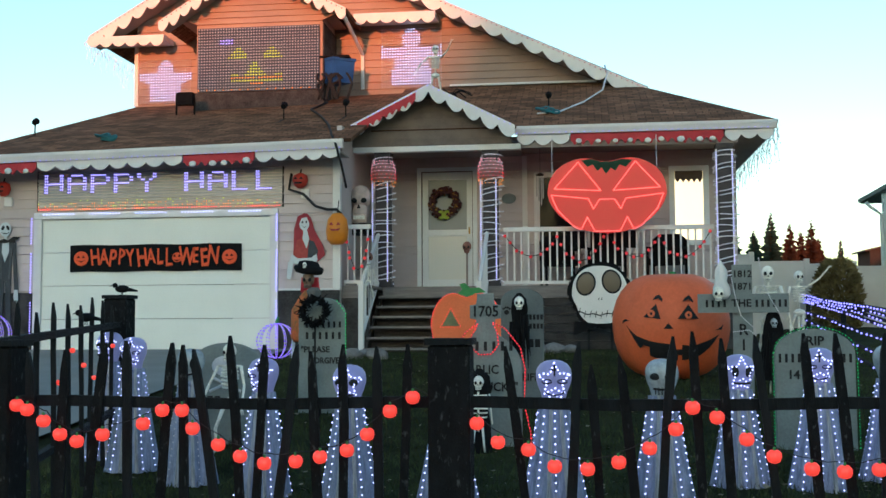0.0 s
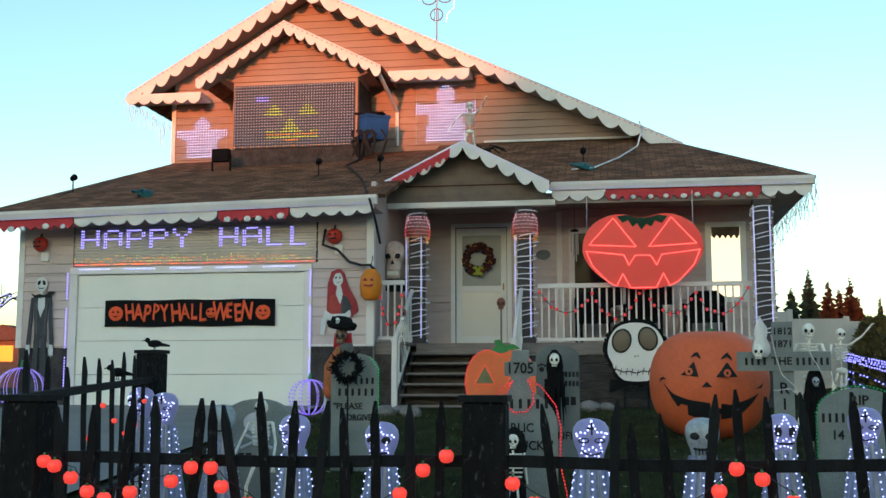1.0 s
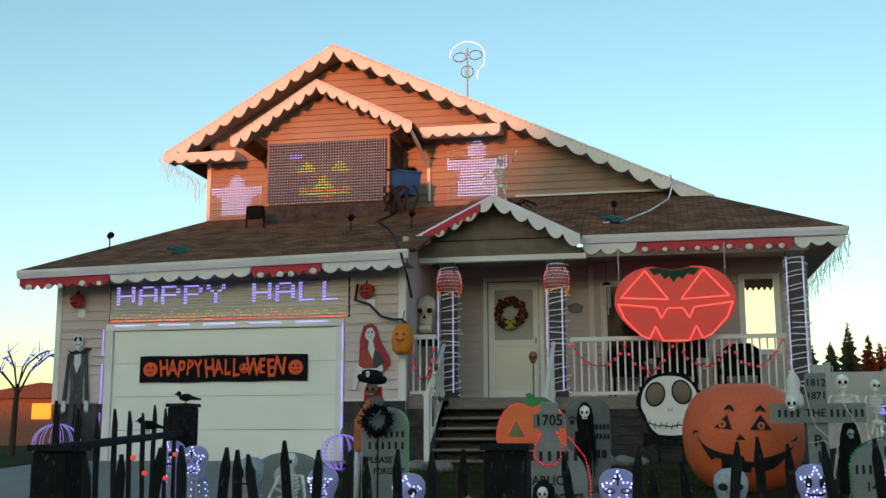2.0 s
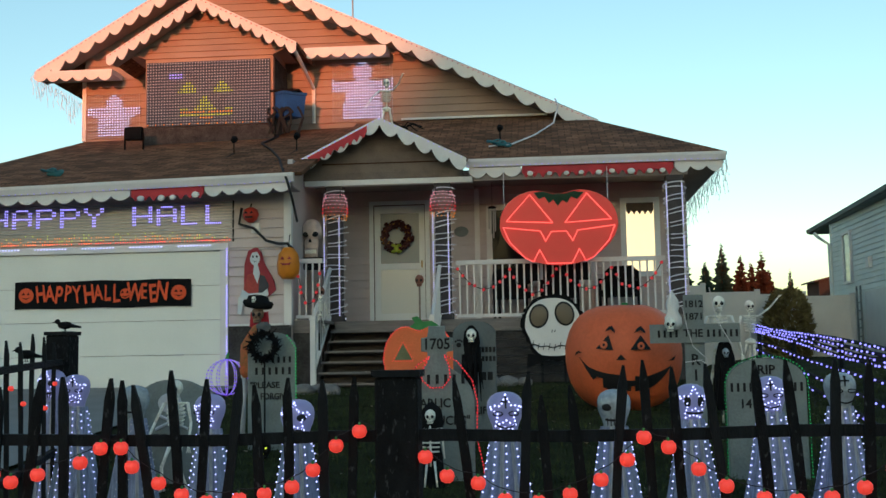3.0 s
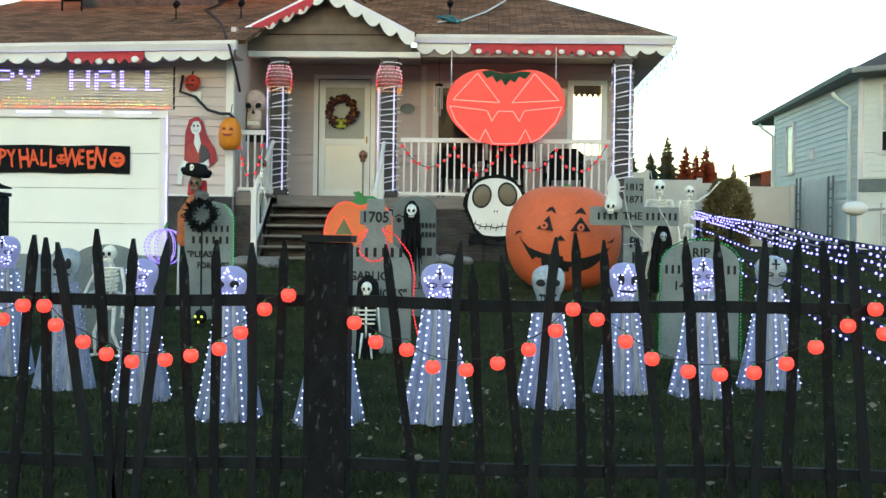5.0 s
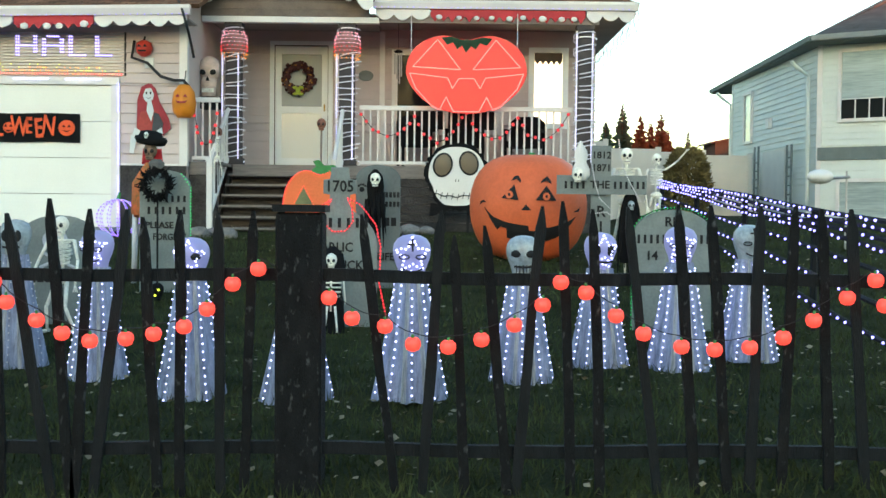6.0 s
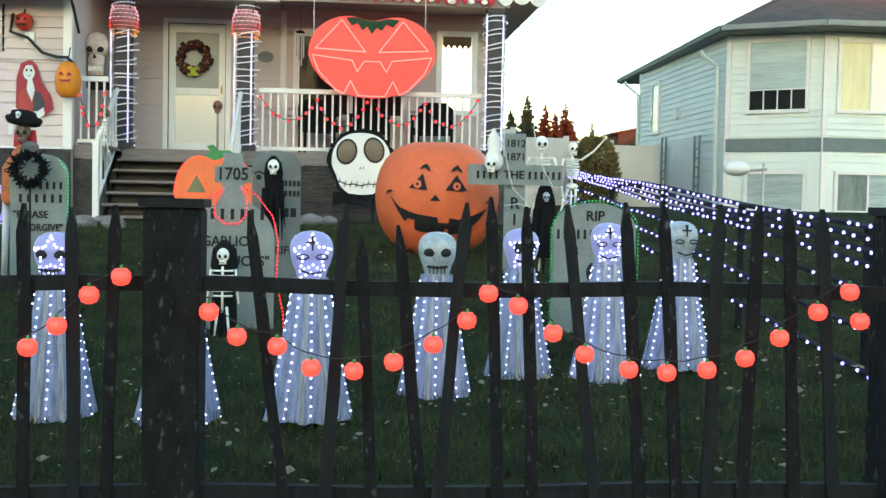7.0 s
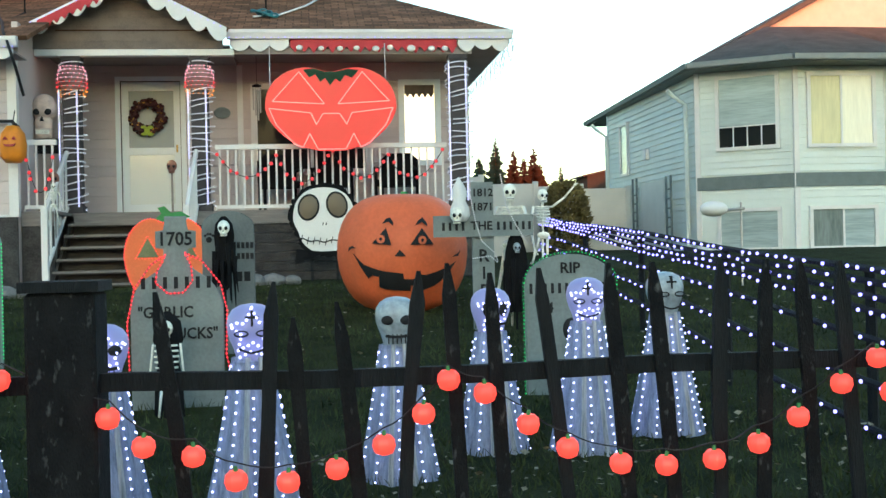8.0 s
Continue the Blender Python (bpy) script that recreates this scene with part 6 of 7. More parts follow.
flat("forearm", doll, [(-0.30, -0.16), (-0.24, -0.18), (-0.19, 0.08), (-0.28, 0.10)], PALE, -0.022, -0.015)
flat("mouth", doll, [(-0.065, 0.665), (-0.02, 0.637), (0.025, 0.665), (-0.02, 0.648)], INK, -0.021, -0.0185)
for sx in (-0.05, 0.012):
    flat("eye", doll, oval(sx, 0.725, 0.014, 0.02, 10), INK, -0.021, -0.0185)
flat("hair_lock", doll, [(-0.10, 0.70), (-0.06, 0.79), (0.02, 0.80), (0.06, 0.72), (0.09, 0.78), (0.03, 0.86), (-0.06, 0.85), (-0.12, 0.78)], HAIR, -0.0225, -0.0186)

man = thing("tall_figure_cutout", "flat board of a thin white-headed figure in grey suit", "cutout", at=(-6.42, -2.76, 1.35))
flat("coat", man, [(-0.10, 0.86), (-0.105, 1.12), (-0.13, 1.40), (-0.175, 1.57), (-0.06, 1.61), (0.05, 1.61), (0.145, 1.57), (0.125, 1.40), (0.105, 1.14), (0.11, 0.86), (0.01, 0.95)], GREYCLOTH, 0.0, 0.015)
flat("shirt", man, [(0.0, 1.25), (-0.055, 1.42), (-0.045, 1.59), (0.065, 1.59), (0.07, 1.42)], PALE, -0.008, -0.001)
flat("neck", man, [(-0.02, 1.56), (0.03, 1.56), (0.025, 1.68), (-0.015, 1.68)], PALE, -0.009, -0.002)
flat("head", man, oval(-0.0, 1.79, 0.098, 0.118), PALE, -0.010, -0.002)
for sx, tilt in ((-0.04, 0.012), (0.045, -0.012)):
    flat("eye", man, [(sx + 0.026 * math.cos(a) + tilt * math.sin(a), 1.815 + 0.040 * math.sin(a)) for a in (2 * math.pi * k / 14 for k in range(14))], INK, -0.014, -0.0105)
flat("mouth", man, [(-0.075, 1.745), (-0.03, 1.715), (0.03, 1.713), (0.075, 1.745), (0.03, 1.728), (-0.03, 1.730)], INK, -0.014, -0.0105)
flat("bow_tie", man, [(-0.19, 1.645), (-0.10, 1.61), (-0.02, 1.635), (0.05, 1.61), (0.15, 1.67), (0.27, 1.66), (0.18, 1.60), (0.19, 1.56), (0.06, 1.575), (-0.02, 1.56), (-0.12, 1.58)], INK, -0.014, -0.009)
STRIPE = node_mat("grey_pinstripe", (0.16, 0.17, 0.18), 0.7, var=0.2, bump=0)
for x in (-0.11, -0.08, 0.09, 0.115):
    flat("pinstripe", man, [(x * 0.75, 0.98), (x * 0.75 + 0.006, 0.98), (x + 0.006, 1.50), (x, 1.50)], STRIPE, -0.005, -0.001)
for sx in (-1, 1):
    flat("sleeve", man, [(sx * 0.135, 1.55), (sx * 0.175, 1.56), (sx * 0.20, 1.25), (sx * 0.235, 0.80), (sx * 0.17, 0.80), (sx * 0.145, 1.22)], GREYCLOTH, -0.006, 0.012)
    flat("hand", man, [(sx * 0.18, 0.80), (sx * 0.225, 0.80), (sx * 0.245, 0.70), (sx * 0.24, 0.61), (sx * 0.222, 0.65), (sx * 0.212, 0.59), (sx * 0.196, 0.65), (sx * 0.178, 0.61), (sx * 0.16, 0.70)], PALE, -0.010, 0.002)
    flat("trouser_leg", man, [(sx * 0.01, 0.94), (sx * 0.105, 0.87), (sx * 0.12, 0.3), (sx * 0.15, -0.20), (sx * 0.05, -0.20), (sx * 0.03, 0.4)], GREYCLOTH, -0.002, 0.013)


def lantern(x, z):
    l_ = thing("pumpkin_lantern", "small red pumpkin wall lantern over a white socket box", "lantern", "wall lanterns", at=(x, -2.80, z))
    bm = bmesh.new()
    lathe(bm, [(0.04, -0.12), (0.10, -0.08), (0.13, 0.0), (0.11, 0.08), (0.04, 0.12)], 20, lobes=7, lobe=0.10)
    part("shade", bm, node_mat("red_plastic", (0.45, 0.04, 0.025), 0.4, bump=0.05) if "red_plastic" not in bpy.data.materials else bpy.data.materials["red_plastic"], l_, smooth=True)
    bm = bmesh.new()
    rod(bm, (0, 0, 0.12), (0.01, 0.02, 0.18), 0.016, 0.012, 6)
    part("stalk", bm, BLACK, l_)
    for sx in (-0.045, 0.045):
        bm = bmesh.new()
        prism(bm, [(sx - 0.03, 0.01), (sx + 0.03, 0.01), (sx, 0.05)], -0.135, -0.118)
        part("eye", bm, INK, l_)
    boxpart("mouth", l_, INK, -0.06, 0.06, -0.132, -0.115, -0.06, -0.035)
    boxpart("socket_box", l_, WHITE, 0.0, 0.13, 0.03, 0.09, -0.28, -0.13)
    return l_


lantern(-6.45, 3.80)
lantern(-1.47, 3.83)
op = thing("hanging_pumpkin", "orange plastic pumpkin bucket hung on the corner board", "pumpkin", at=(-0.84, -2.95, 2.80))
bm = bmesh.new()
lathe(bm, [(0.10, 0.0), (0.165, 0.08), (0.18, 0.22), (0.155, 0.38), (0.08, 0.48), (0.02, 0.49)], 28, lobes=8, lobe=0.06)
part("body", bm, node_mat("amber_plastic", (0.62, 0.22, 0.02), 0.4, var=0.1, bump=0.03), op, smooth=True)
for sx in (-0.055, 0.055):
    bm = bmesh.new()
    prism(bm, [(sx - 0.03, 0.29), (sx + 0.03, 0.29), (sx, 0.33)], -0.19, -0.15)
    part("eye", bm, HAIR, op)
bm = bmesh.new()
prism(bm, [(-0.08, 0.235), (-0.05, 0.20), (0.05, 0.20), (0.08, 0.235), (0.03, 0.225), (-0.03, 0.225)], -0.20, -0.16)
part("mouth", bm, HAIR, op)
bm = bmesh.new()
tube(bm, [(0, 0, 0.48), (0.01, 0.02, 0.60), (0.0, 0.12, 0.70)], 0.008, 5)
part("hook", bm, RUBBER, op)
bm = bmesh.new()
tube(bm, [(-1.62, -2.78, 3.95), (-1.66, -2.78, 3.70), (-1.42, -2.80, 3.62), (-1.22, -2.82, 3.42), (-1.02, -2.84, 3.36), (-0.88, -2.84, 3.36), (-0.80, -2.80, 3.28)], 0.022, 7)
solo("black_cable", bm, RUBBER, "thick black cable looped across the garage siding", "cable", smooth=True)

# big skull beside the porch rail
bs = thing("large_skull", "large tan plastic skull on a black stand", "skull", at=(-0.735, -1.62, 3.05))
bs.scale = (1.14, 1.14, 1.14)
bm = bmesh.new()
ball(bm, (0, 0, 0.56), 0.17, 18, 12, (0.92, 1.0, 1.05))
ball(bm, (0, -0.06, 0.36), 0.12, 14, 8, (0.95, 0.8, 0.9))
box(bm, -0.09, 0.09, -0.14, 0.05, 0.17, 0.30)
cran = part("cranium", bm, node_mat("tan_bone", (0.60, 0.47, 0.40), 0.6, var=0.3, scale=10, bump=0.2), bs, smooth=True)
for sx in (-0.065, 0.065):
    bm = bmesh.new()
    ball(bm, (sx, -0.135, 0.50), 0.048, 12, 8, (1, 0.6, 0.85))
    part("eye_socket", bm, INK, cran, smooth=True)
bm = bmesh.new()
prism(bm, [(-0.025, 0.38), (0.025, 0.38), (0, 0.44)], -0.175, -0.13)
part("nose_hole", bm, INK, cran)
for k in range(6):
    boxpart("tooth", cran, BONE, -0.08 + k * 0.028, -0.058 + k * 0.028, -0.152, -0.13, 0.22, 0.275)
boxpart("stand", bs, BLACK, -0.16, 0.16, -0.08, 0.12, 0.0, 0.17)

# shrunken heads on stakes
for x, y, z in ((-0.46, -2.35, 2.62), (1.15, -2.6, 2.75)):
    s_ = thing("head_on_stake", "small brown shrunken skull on a stake", "decoration", "heads on stakes", at=(x, y, 1.13))
    bm = bmesh.new()
    skull(bm, (0, 0, z - 1.13), 0.085)
    part("skull", bm, (node_mat("brown_resin", (0.22, 0.10, 0.07), 0.6, bump=0.2) if "brown_resin" not in bpy.data.materials else bpy.data.materials["brown_resin"], INK), s_, smooth=True)
    bm = bmesh.new()
    rod(bm, (0, 0, -0.1), (0, 0, z - 1.20), 0.016, n=6)
    part("stake", bm, DECK, s_)

# white scarf ghost on the cross, white bucket
bm = bmesh.new()
lathe(bm, [(0.07, 0.0), (0.105, 0.05), (0.10, 0.12), (0.065, 0.19), (0.08, 0.25), (0.07, 0.31), (0.03, 0.37), (0.008, 0.41)], 20, squash=(1, 0.7), lobes=7, lobe=0.3)
solo("cloth_ghost", bm, WHITE, "small white cloth ghost draped on the cross arm", "ghost figure", smooth=True, at=(4.37, -8.09, 1.78)).scale = (0.95, 0.9, 0.98)
bm = bmesh.new()
skull(bm, (0, 0, 0), 0.07)
solo("bone_skull", bm, (BONE, INK), "small bone skull tied to the cross arm", "skull", smooth=True, at=(4.33, -8.20, 1.83))


# wire pumpkins with purple lights
def wire_pumpkin(x, y, r):
    w = thing("wire_pumpkin", "wire pumpkin outlined with purple lights", "light figure", "wire pumpkins", at=(x, y, gz(y)))
    for k in range(7):
        a = math.pi * k / 7
        ring = [(r * math.sin(t) * math.cos(a), r * math.sin(t) * math.sin(a), r * 0.92 + r * 0.86 * math.cos(t)) for t in (2 * math.pi * q / 24 for q in range(25))]
        bm = bmesh.new()
        tube(bm, ring, 0.006, 4)
        part("hoop", bm, ROPE_WHITE, w)
        dot_part("purple_leds", along(ring, 0.055), 0.012, LED_PURPLE, w)
    bm = bmesh.new()
    rod(bm, (0, 0, r * 1.78), (0.02, 0, r * 2.1), 0.03, 0.02, 6)
    part("stalk", bm, LEAFGREEN, w)


wire_pumpkin(-1.42, -4.3, 0.29)
wire_pumpkin(-6.35, -3.4, 0.37)

# ---- led panels of the upper storey ----
def led_panel(name, label, x0, x1, z0, z1, y, lit, step, backing=None, base=None, r=0.016, wires=None):
    p = thing(name, label, "led panel", "led panels of the upper storey", at=((x0 + x1) / 2, y, z0))
    w, h = x1 - x0, z1 - z0
    if backing:
        boxpart("backing", p, backing, -w / 2, w / 2, 0.0, 0.02, 0, h)
    nx, nz = int(w / step), int(h / step)
    pools = {}
    for i in range(nx):
        for j in range(nz):
            u, v = (i + 0.5) / nx * 2 - 1, (j + 0.5) / nz
            m = lit(u, v)
            if m is None:
                m = base
            if m is not None:
                pools.setdefault(m, []).append((u * w / 2, -0.012, v * h))
    if wires:
        for j in range(nz):
            on = [i for i in range(nx) if lit((i + 0.5) / nx * 2 - 1, (j + 0.5) / nz)]
            if on:
                zc_ = (j + 0.5) / nz * h
                boxpart("led_strip", p, wires, (on[0] / nx - 0.5) * w, ((on[-1] + 1) / nx - 0.5) * w, -0.006, 0.006, zc_ - 0.011, zc_ + 0.011)
    for m, pts in pools.items():
        dot_part("led_grid", pts, r, m, p)
    return p


GHOSTLED = glow_mat("cool_white_led", (0.72, 0.68, 1.0), 0.95)
DIMLED = node_mat("unlit_led", (0.52, 0.58, 0.68), 0.4, bump=0)
STRIPGREY = node_mat("grey_led_strip", (0.15, 0.14, 0.15), 0.7, var=0.2, bump=0.1)
MESHBACK = node_mat("grey_led_mesh", (0.050, 0.075, 0.115), 0.7, var=0.2, bump=0.2)


def ghost_shape(u, v):
    head = (u / 0.30) ** 2 + ((v - 0.80) / 0.19) ** 2 < 1
    body = abs(u) < 0.58 + 0.10 * (0.6 - v) and 0.03 < v < 0.70
    arm = 0.42 + 0.10 * abs(u) < v < 0.60 + 0.12 * abs(u) and abs(u) < 0.96
    return GHOSTLED if head or body or arm else None


def face_shape(u, v):
    for sx in (-0.33, 0.24):
        if 0.50 < v < 0.70 and abs(u - sx) < 0.17 * (0.72 - v) / 0.2:
            return LED_YELLOW
    if 0.24 < v < 0.46 and abs(u + 0.05) < 0.15 * (0.48 - v) / 0.20:
        return LED_YELLOW
    if 0.10 + 0.14 * abs(u + 0.02) < v < 0.20 + 0.16 * abs(u + 0.02) and abs(u + 0.02) < 0.44:
        return LED_YELLOW if int(v * 23) % 2 else LED_AMBER
    if v < 0.05:
        return LED_AMBER if int(u * 22) % 3 == 0 else None
    if 0.72 < v < 0.84 and -0.62 < u < -0.42:
        return LED_VIOLET
    return None


led_panel("led_ghost_panel", "white led dot ghost on the upper wall", -6.12, -5.0, 6.12, 7.05, 1.95, ghost_shape, 0.054, base=DIMLED, r=0.0155, wires=STRIPGREY)
led_panel("led_ghost_panel", "white led dot ghost on the upper wall", -1.05, 0.20, 6.30, 7.52, 1.95, ghost_shape, 0.054, base=DIMLED, r=0.0155, wires=STRIPGREY)
led_panel("led_face_panel", "grey led mesh panel with a yellow pumpkin face", -4.48, -2.05, 6.10, 7.36, 0.84, face_shape, 0.055, MESHBACK, DIMLED, 0.0165)

# dark sheets paint the shaded foot and the unlit right side of the bay
boxpart("shade_board", wall_b, STONE, -4.54, -1.98, 0.86, 0.895, 5.68, 6.09, "dark strip for the shaded band below the led panel")
boxpart("shade_board", wall_b, STONE, -1.998, -1.97, 0.90, 1.99, 5.68, 7.40, "dark sheet for the unlit side of the bay")

# ---- things on the roof ----
def roof_z(x, y):
    return 4.40 + (y + 3.32) * 0.343 - (-0.55 - x) * 0.019 if x < -0.55 else 4.80 + (y + 1.68) * 0.405


fl = thing("floodlight", "black floodlight on a steel bracket on the roof", "floodlight", at=(-4.5, 0.25, roof_z(-4.5, 0.25)))
boxpart("housing", fl, BLACK, -0.16, 0.16, -0.08, 0.06, 0.18, 0.42)
boxpart("lens", fl, LED_AMBER, -0.13, 0.13, 0.061, 0.068, 0.21, 0.39)
for sx in (-0.19, 0.165):
    boxpart("bracket_leg", fl, BLACK, sx, sx + 0.025, -0.02, 0.02, 0.0, 0.32)
crate = thing("storage_crate", "blue plastic crate of cables wrapped in black", "crate", at=(-1.78, 1.05, roof_z(-1.78, 1.05) + 0.22))
crate.scale = (1.25, 1.0, 1.30)
bm = bmesh.new()
lathe(bm, [(0.27, 0.10), (0.31, 0.42), (0.33, 0.43), (0.33, 0.47), (0.30, 0.47)], 4, squash=(1.0, 0.8))
part("tub", bm, node_mat("blue_tub_plastic", (0.015, 0.07, 0.24), 0.5, var=0.3, bump=0.05), crate)
boxpart("lid", crate, BLACK, -0.24, 0.24, -0.2, 0.2, 0.471, 0.50)
rng = random.Random(5)
for k in range(9):
    bm = bmesh.new()
    x = rng.uniform(-0.25, 0.25)
    tube(bm, [(x, -0.22, 0.22), (x + rng.uniform(-0.1, 0.1), -0.27, 0.15), (x + rng.uniform(-0.1, 0.1), -0.25, 0.05), (x, -0.2, -0.16)], 0.020, 5)
    part("cable", bm, INK, crate)


def roof_spot(x, y):
    z = roof_z(x, y)
    s = thing("roof_spotlight", "small black spotlight on a stake on the roof", "spotlight", "roof spotlights", at=(x, y, z))
    bm = bmesh.new()
    rod(bm, (0, 0, -0.02), (0, 0, 0.20), 0.012, n=6)
    part("stake", bm, BLACK, s)
    bm = bmesh.new()
    rod(bm, (0, -0.04, 0.22), (0, 0.05, 0.27), 0.045, 0.06, 10)
    part("lamp_head", bm, BLACK, s)
    bm = bmesh.new()
    tube(bm, [(0, 0, 0.01), (-0.04, -0.35, -0.13), (-0.08, -0.8, -0.29), (-0.10, -1.2, -0.42)] if y < -0.4 else [(0, 0, 0.01), (0.02, -0.3, -0.10)], 0.009, 5)
    part("cord", bm, RUBBER, s)


roof_spot(-2.24, -1.0)
roof_spot(-1.13, -1.0)
roof_spot(2.38, -0.35)
roof_spot(-6.6, -1.5)


def cord_heap(x, y):
    bm = bmesh.new()
    rng = random.Random(int(x * 10))
    for k in range(5):
        c = (rng.uniform(-0.12, 0.12), rng.uniform(-0.05, 0.05))
        tube(bm, [(c[0] + 0.12 * math.cos(a), c[1] + 0.06 * math.sin(a), 0.03 + 0.02 * k + 0.02 * math.sin(2 * a)) for a in (q * 0.524 for q in range(13))], 0.014, 5)
    ob = solo("cord_heap", bm, node_mat("teal_cord", (0.05, 0.17, 0.20), 0.5, bump=0) if "teal_cord" not in bpy.data.materials else bpy.data.materials["teal_cord"], "heap of teal extension cord on the shingles", "cord", "cord heaps")
    ob.matrix_world = pose(x, y, roof_z(x, y), 20, 0, 0)


cord_heap(-4.76, -2.5)
cord_heap(2.36, -0.8)
bm = bmesh.new()
tube(bm, [(2.2, -0.85, roof_z(2.2, -0.85) + 0.03), (2.6, -0.7, roof_z(2.6, -0.7) + 0.03), (3.0, 0.0, roof_z(3, 0) + 0.04), (3.35, 1.0, roof_z(3.3, 1.0) + 0.05), (3.45, 1.38, 6.35), (3.4, 1.42, 6.5)], 0.016, 6)
solo("extension_lead", bm, ROPE_WHITE, "white extension cord running up the shingles", "cord", smooth=True)
bm = bmesh.new()
tube(bm, [(-1.9, 0.9, roof_z(-1.9, 0.9) + 0.02), (-2.0, 0.0, roof_z(-2, 0) + 0.02), (-1.6, -0.9, roof_z(-1.6, -0.9) + 0.02), (-1.2, -2.0, roof_z(-1.2, -2) + 0.02), (-0.9, -3.1, roof_z(-0.9, -3.1) + 0.03), (-0.75, -3.46, 4.28), (-0.70, -3.3, 4.0), (-0.72, -2.85, 3.7)], 0.02, 6)
solo("black_cable", bm, RUBBER, "black power cable over the shingles and eave", "cable", smooth=True)
# black toy spider shape behind the entrance gable
sp = thing("toy_spider", "black toy spider on the entrance gable", "decoration", at=(0.75, -1.2, 5.36))
bm = bmesh.new()
ball(bm, (0, 0, 0.10), 0.07, 10, 6, (1.4, 1, 0.7))
part("body", bm, BLACK, sp)
for k in range(8):
    a = -0.9 + (k % 4) * 0.6
    sx = -1 if k < 4 else 1
    bm = bmesh.new()
    tube(bm, [(0, 0, 0.10), (sx * 0.18 * math.cos(a), 0.18 * math.sin(a), 0.18), (sx * 0.36 * math.cos(a), 0.3 * math.sin(a), 0.10)], 0.010, 5)
    part("leg", bm, BLACK, sp)
# wire skull on the ridge
ws = thing("wire_skull", "white wire skull outline on a pole above the roof", "light figure", at=(-0.72, 2.6, 8.50))
bm = bmesh.new()
rod(bm, (0, 0, -0.1), (0, 0, 1.25), 0.018, n=6)
part("pole", bm, METAL, ws)
for nm, cx, cz, rx, rz in (("eye_ring", -0.16, 1.05, 0.14, 0.10), ("eye_ring", 0.18, 1.08, 0.14, 0.10), ("mouth_ring", 0.0, 0.72, 0.13, 0.13)):
    bm = bmesh.new()
    tube(bm, [(p[0], 0, p[1]) for p in oval(cx, cz, rx, rz, 24) + oval(cx, cz, rx, rz, 24)[:1]], 0.013, 5)
    part(nm, bm, METAL, ws)
for dx in (-0.04, 0.04):
    bm = bmesh.new()
    rod(bm, (dx, 0, 0.60), (dx, 0, 0.84), 0.008, n=5)
    part("tooth_wire", bm, METAL, ws)
dome = [(0.38 * math.cos(a), 0, 1.05 + 0.34 * math.sin(a)) for a in (math.pi * k / 20 for k in range(21))]
dome = [(0.20, 0, 0.55), (0.24, 0, 0.75), (0.36, 0, 0.85)] + dome
bm = bmesh.new()
tube(bm, dome, 0.012, 5)
part("outline", bm, glow_mat("lit_outline", (0.8, 0.85, 0.9), 0.25), ws)
# downspout of the upper wall
dn = thing("downspout", "white downspout from the bay gutter", "downspout", kind="structure")
bm = bmesh.new()
tube(bm, [(-1.50, 0.55, 7.40), (-1.47, 0.9, 7.30), (-1.42, 1.92, 7.0), (-1.42, 1.94, 6.30)], 0.04, 6)
part("pipe", bm, WHITE, dn)

# icicle lights on the eave ends
def icicles(pts, label, seed):
    g = thing("icicle_lights", label, "string lights", "icicle lights")
    rng = random.Random(seed)
    bm = bmesh.new()
    led = []
    for p in along(pts, 0.07):
        ln = rng.choice((0.18, 0.3, 0.42, 0.55)) * rng.uniform(0.7, 1.1)
        q = [(p[0] + rng.uniform(-0.03, 0.03), p[1] + rng.uniform(-0.03, 0.03), p[2] - ln * k / 4) for k in range(5)]
        tube(bm, q, 0.0035, 3)
        led += q[1:]
    tagged(part("hanging_wire", bm, ROPE_WHITE, g), kind="stuff")
    dot_part("icicle_strand", led, 0.011, ROPE_WHITE, g)


icicles([(6.08, -1.66, 4.70), (6.10, 4.5, 4.70)], "white icicle lights along the side eave", 1)
icicles([(-7.08, 1.45, 7.40), (-7.08, 4.5, 7.40)], "white icicle lights under the upper eave", 2)
# small lights along the rake boards
RAKELED = glow_mat("rake_red_lights", (0.75, 0.30, 0.30), 0.25)
rk = thing("rake_lights", "small pinkish lights along the rake boards", "string lights")
for a, b in (((-7.0, 1.42, 7.44), (-3.34, 1.42, 9.58)), ((-3.34, 1.42, 9.58), (4.2, 1.42, 6.02)), ((-5.14, 0.42, 7.39), (-3.38, 0.42, 8.49)), ((-3.38, 0.42, 8.49), (-1.45, 0.42, 7.51))):
    dot_part("icicle_strand", along([a, b], 0.075), 0.011, RAKELED, rk)
for a, b in (((-0.98, -2.05, 4.74), (0.467, -2.05, 5.46)), ((0.467, -2.05, 5.46), (1.86, -2.05, 4.75)), ((1.9, -1.79, 4.67), (6.0, -1.79, 4.67)), ((-7.1, -3.43, 4.12), (-0.7, -3.43, 4.24))):
    dot_part("icicle_strand", along([a, b], 0.10), 0.010, LED_VIOLET, rk)

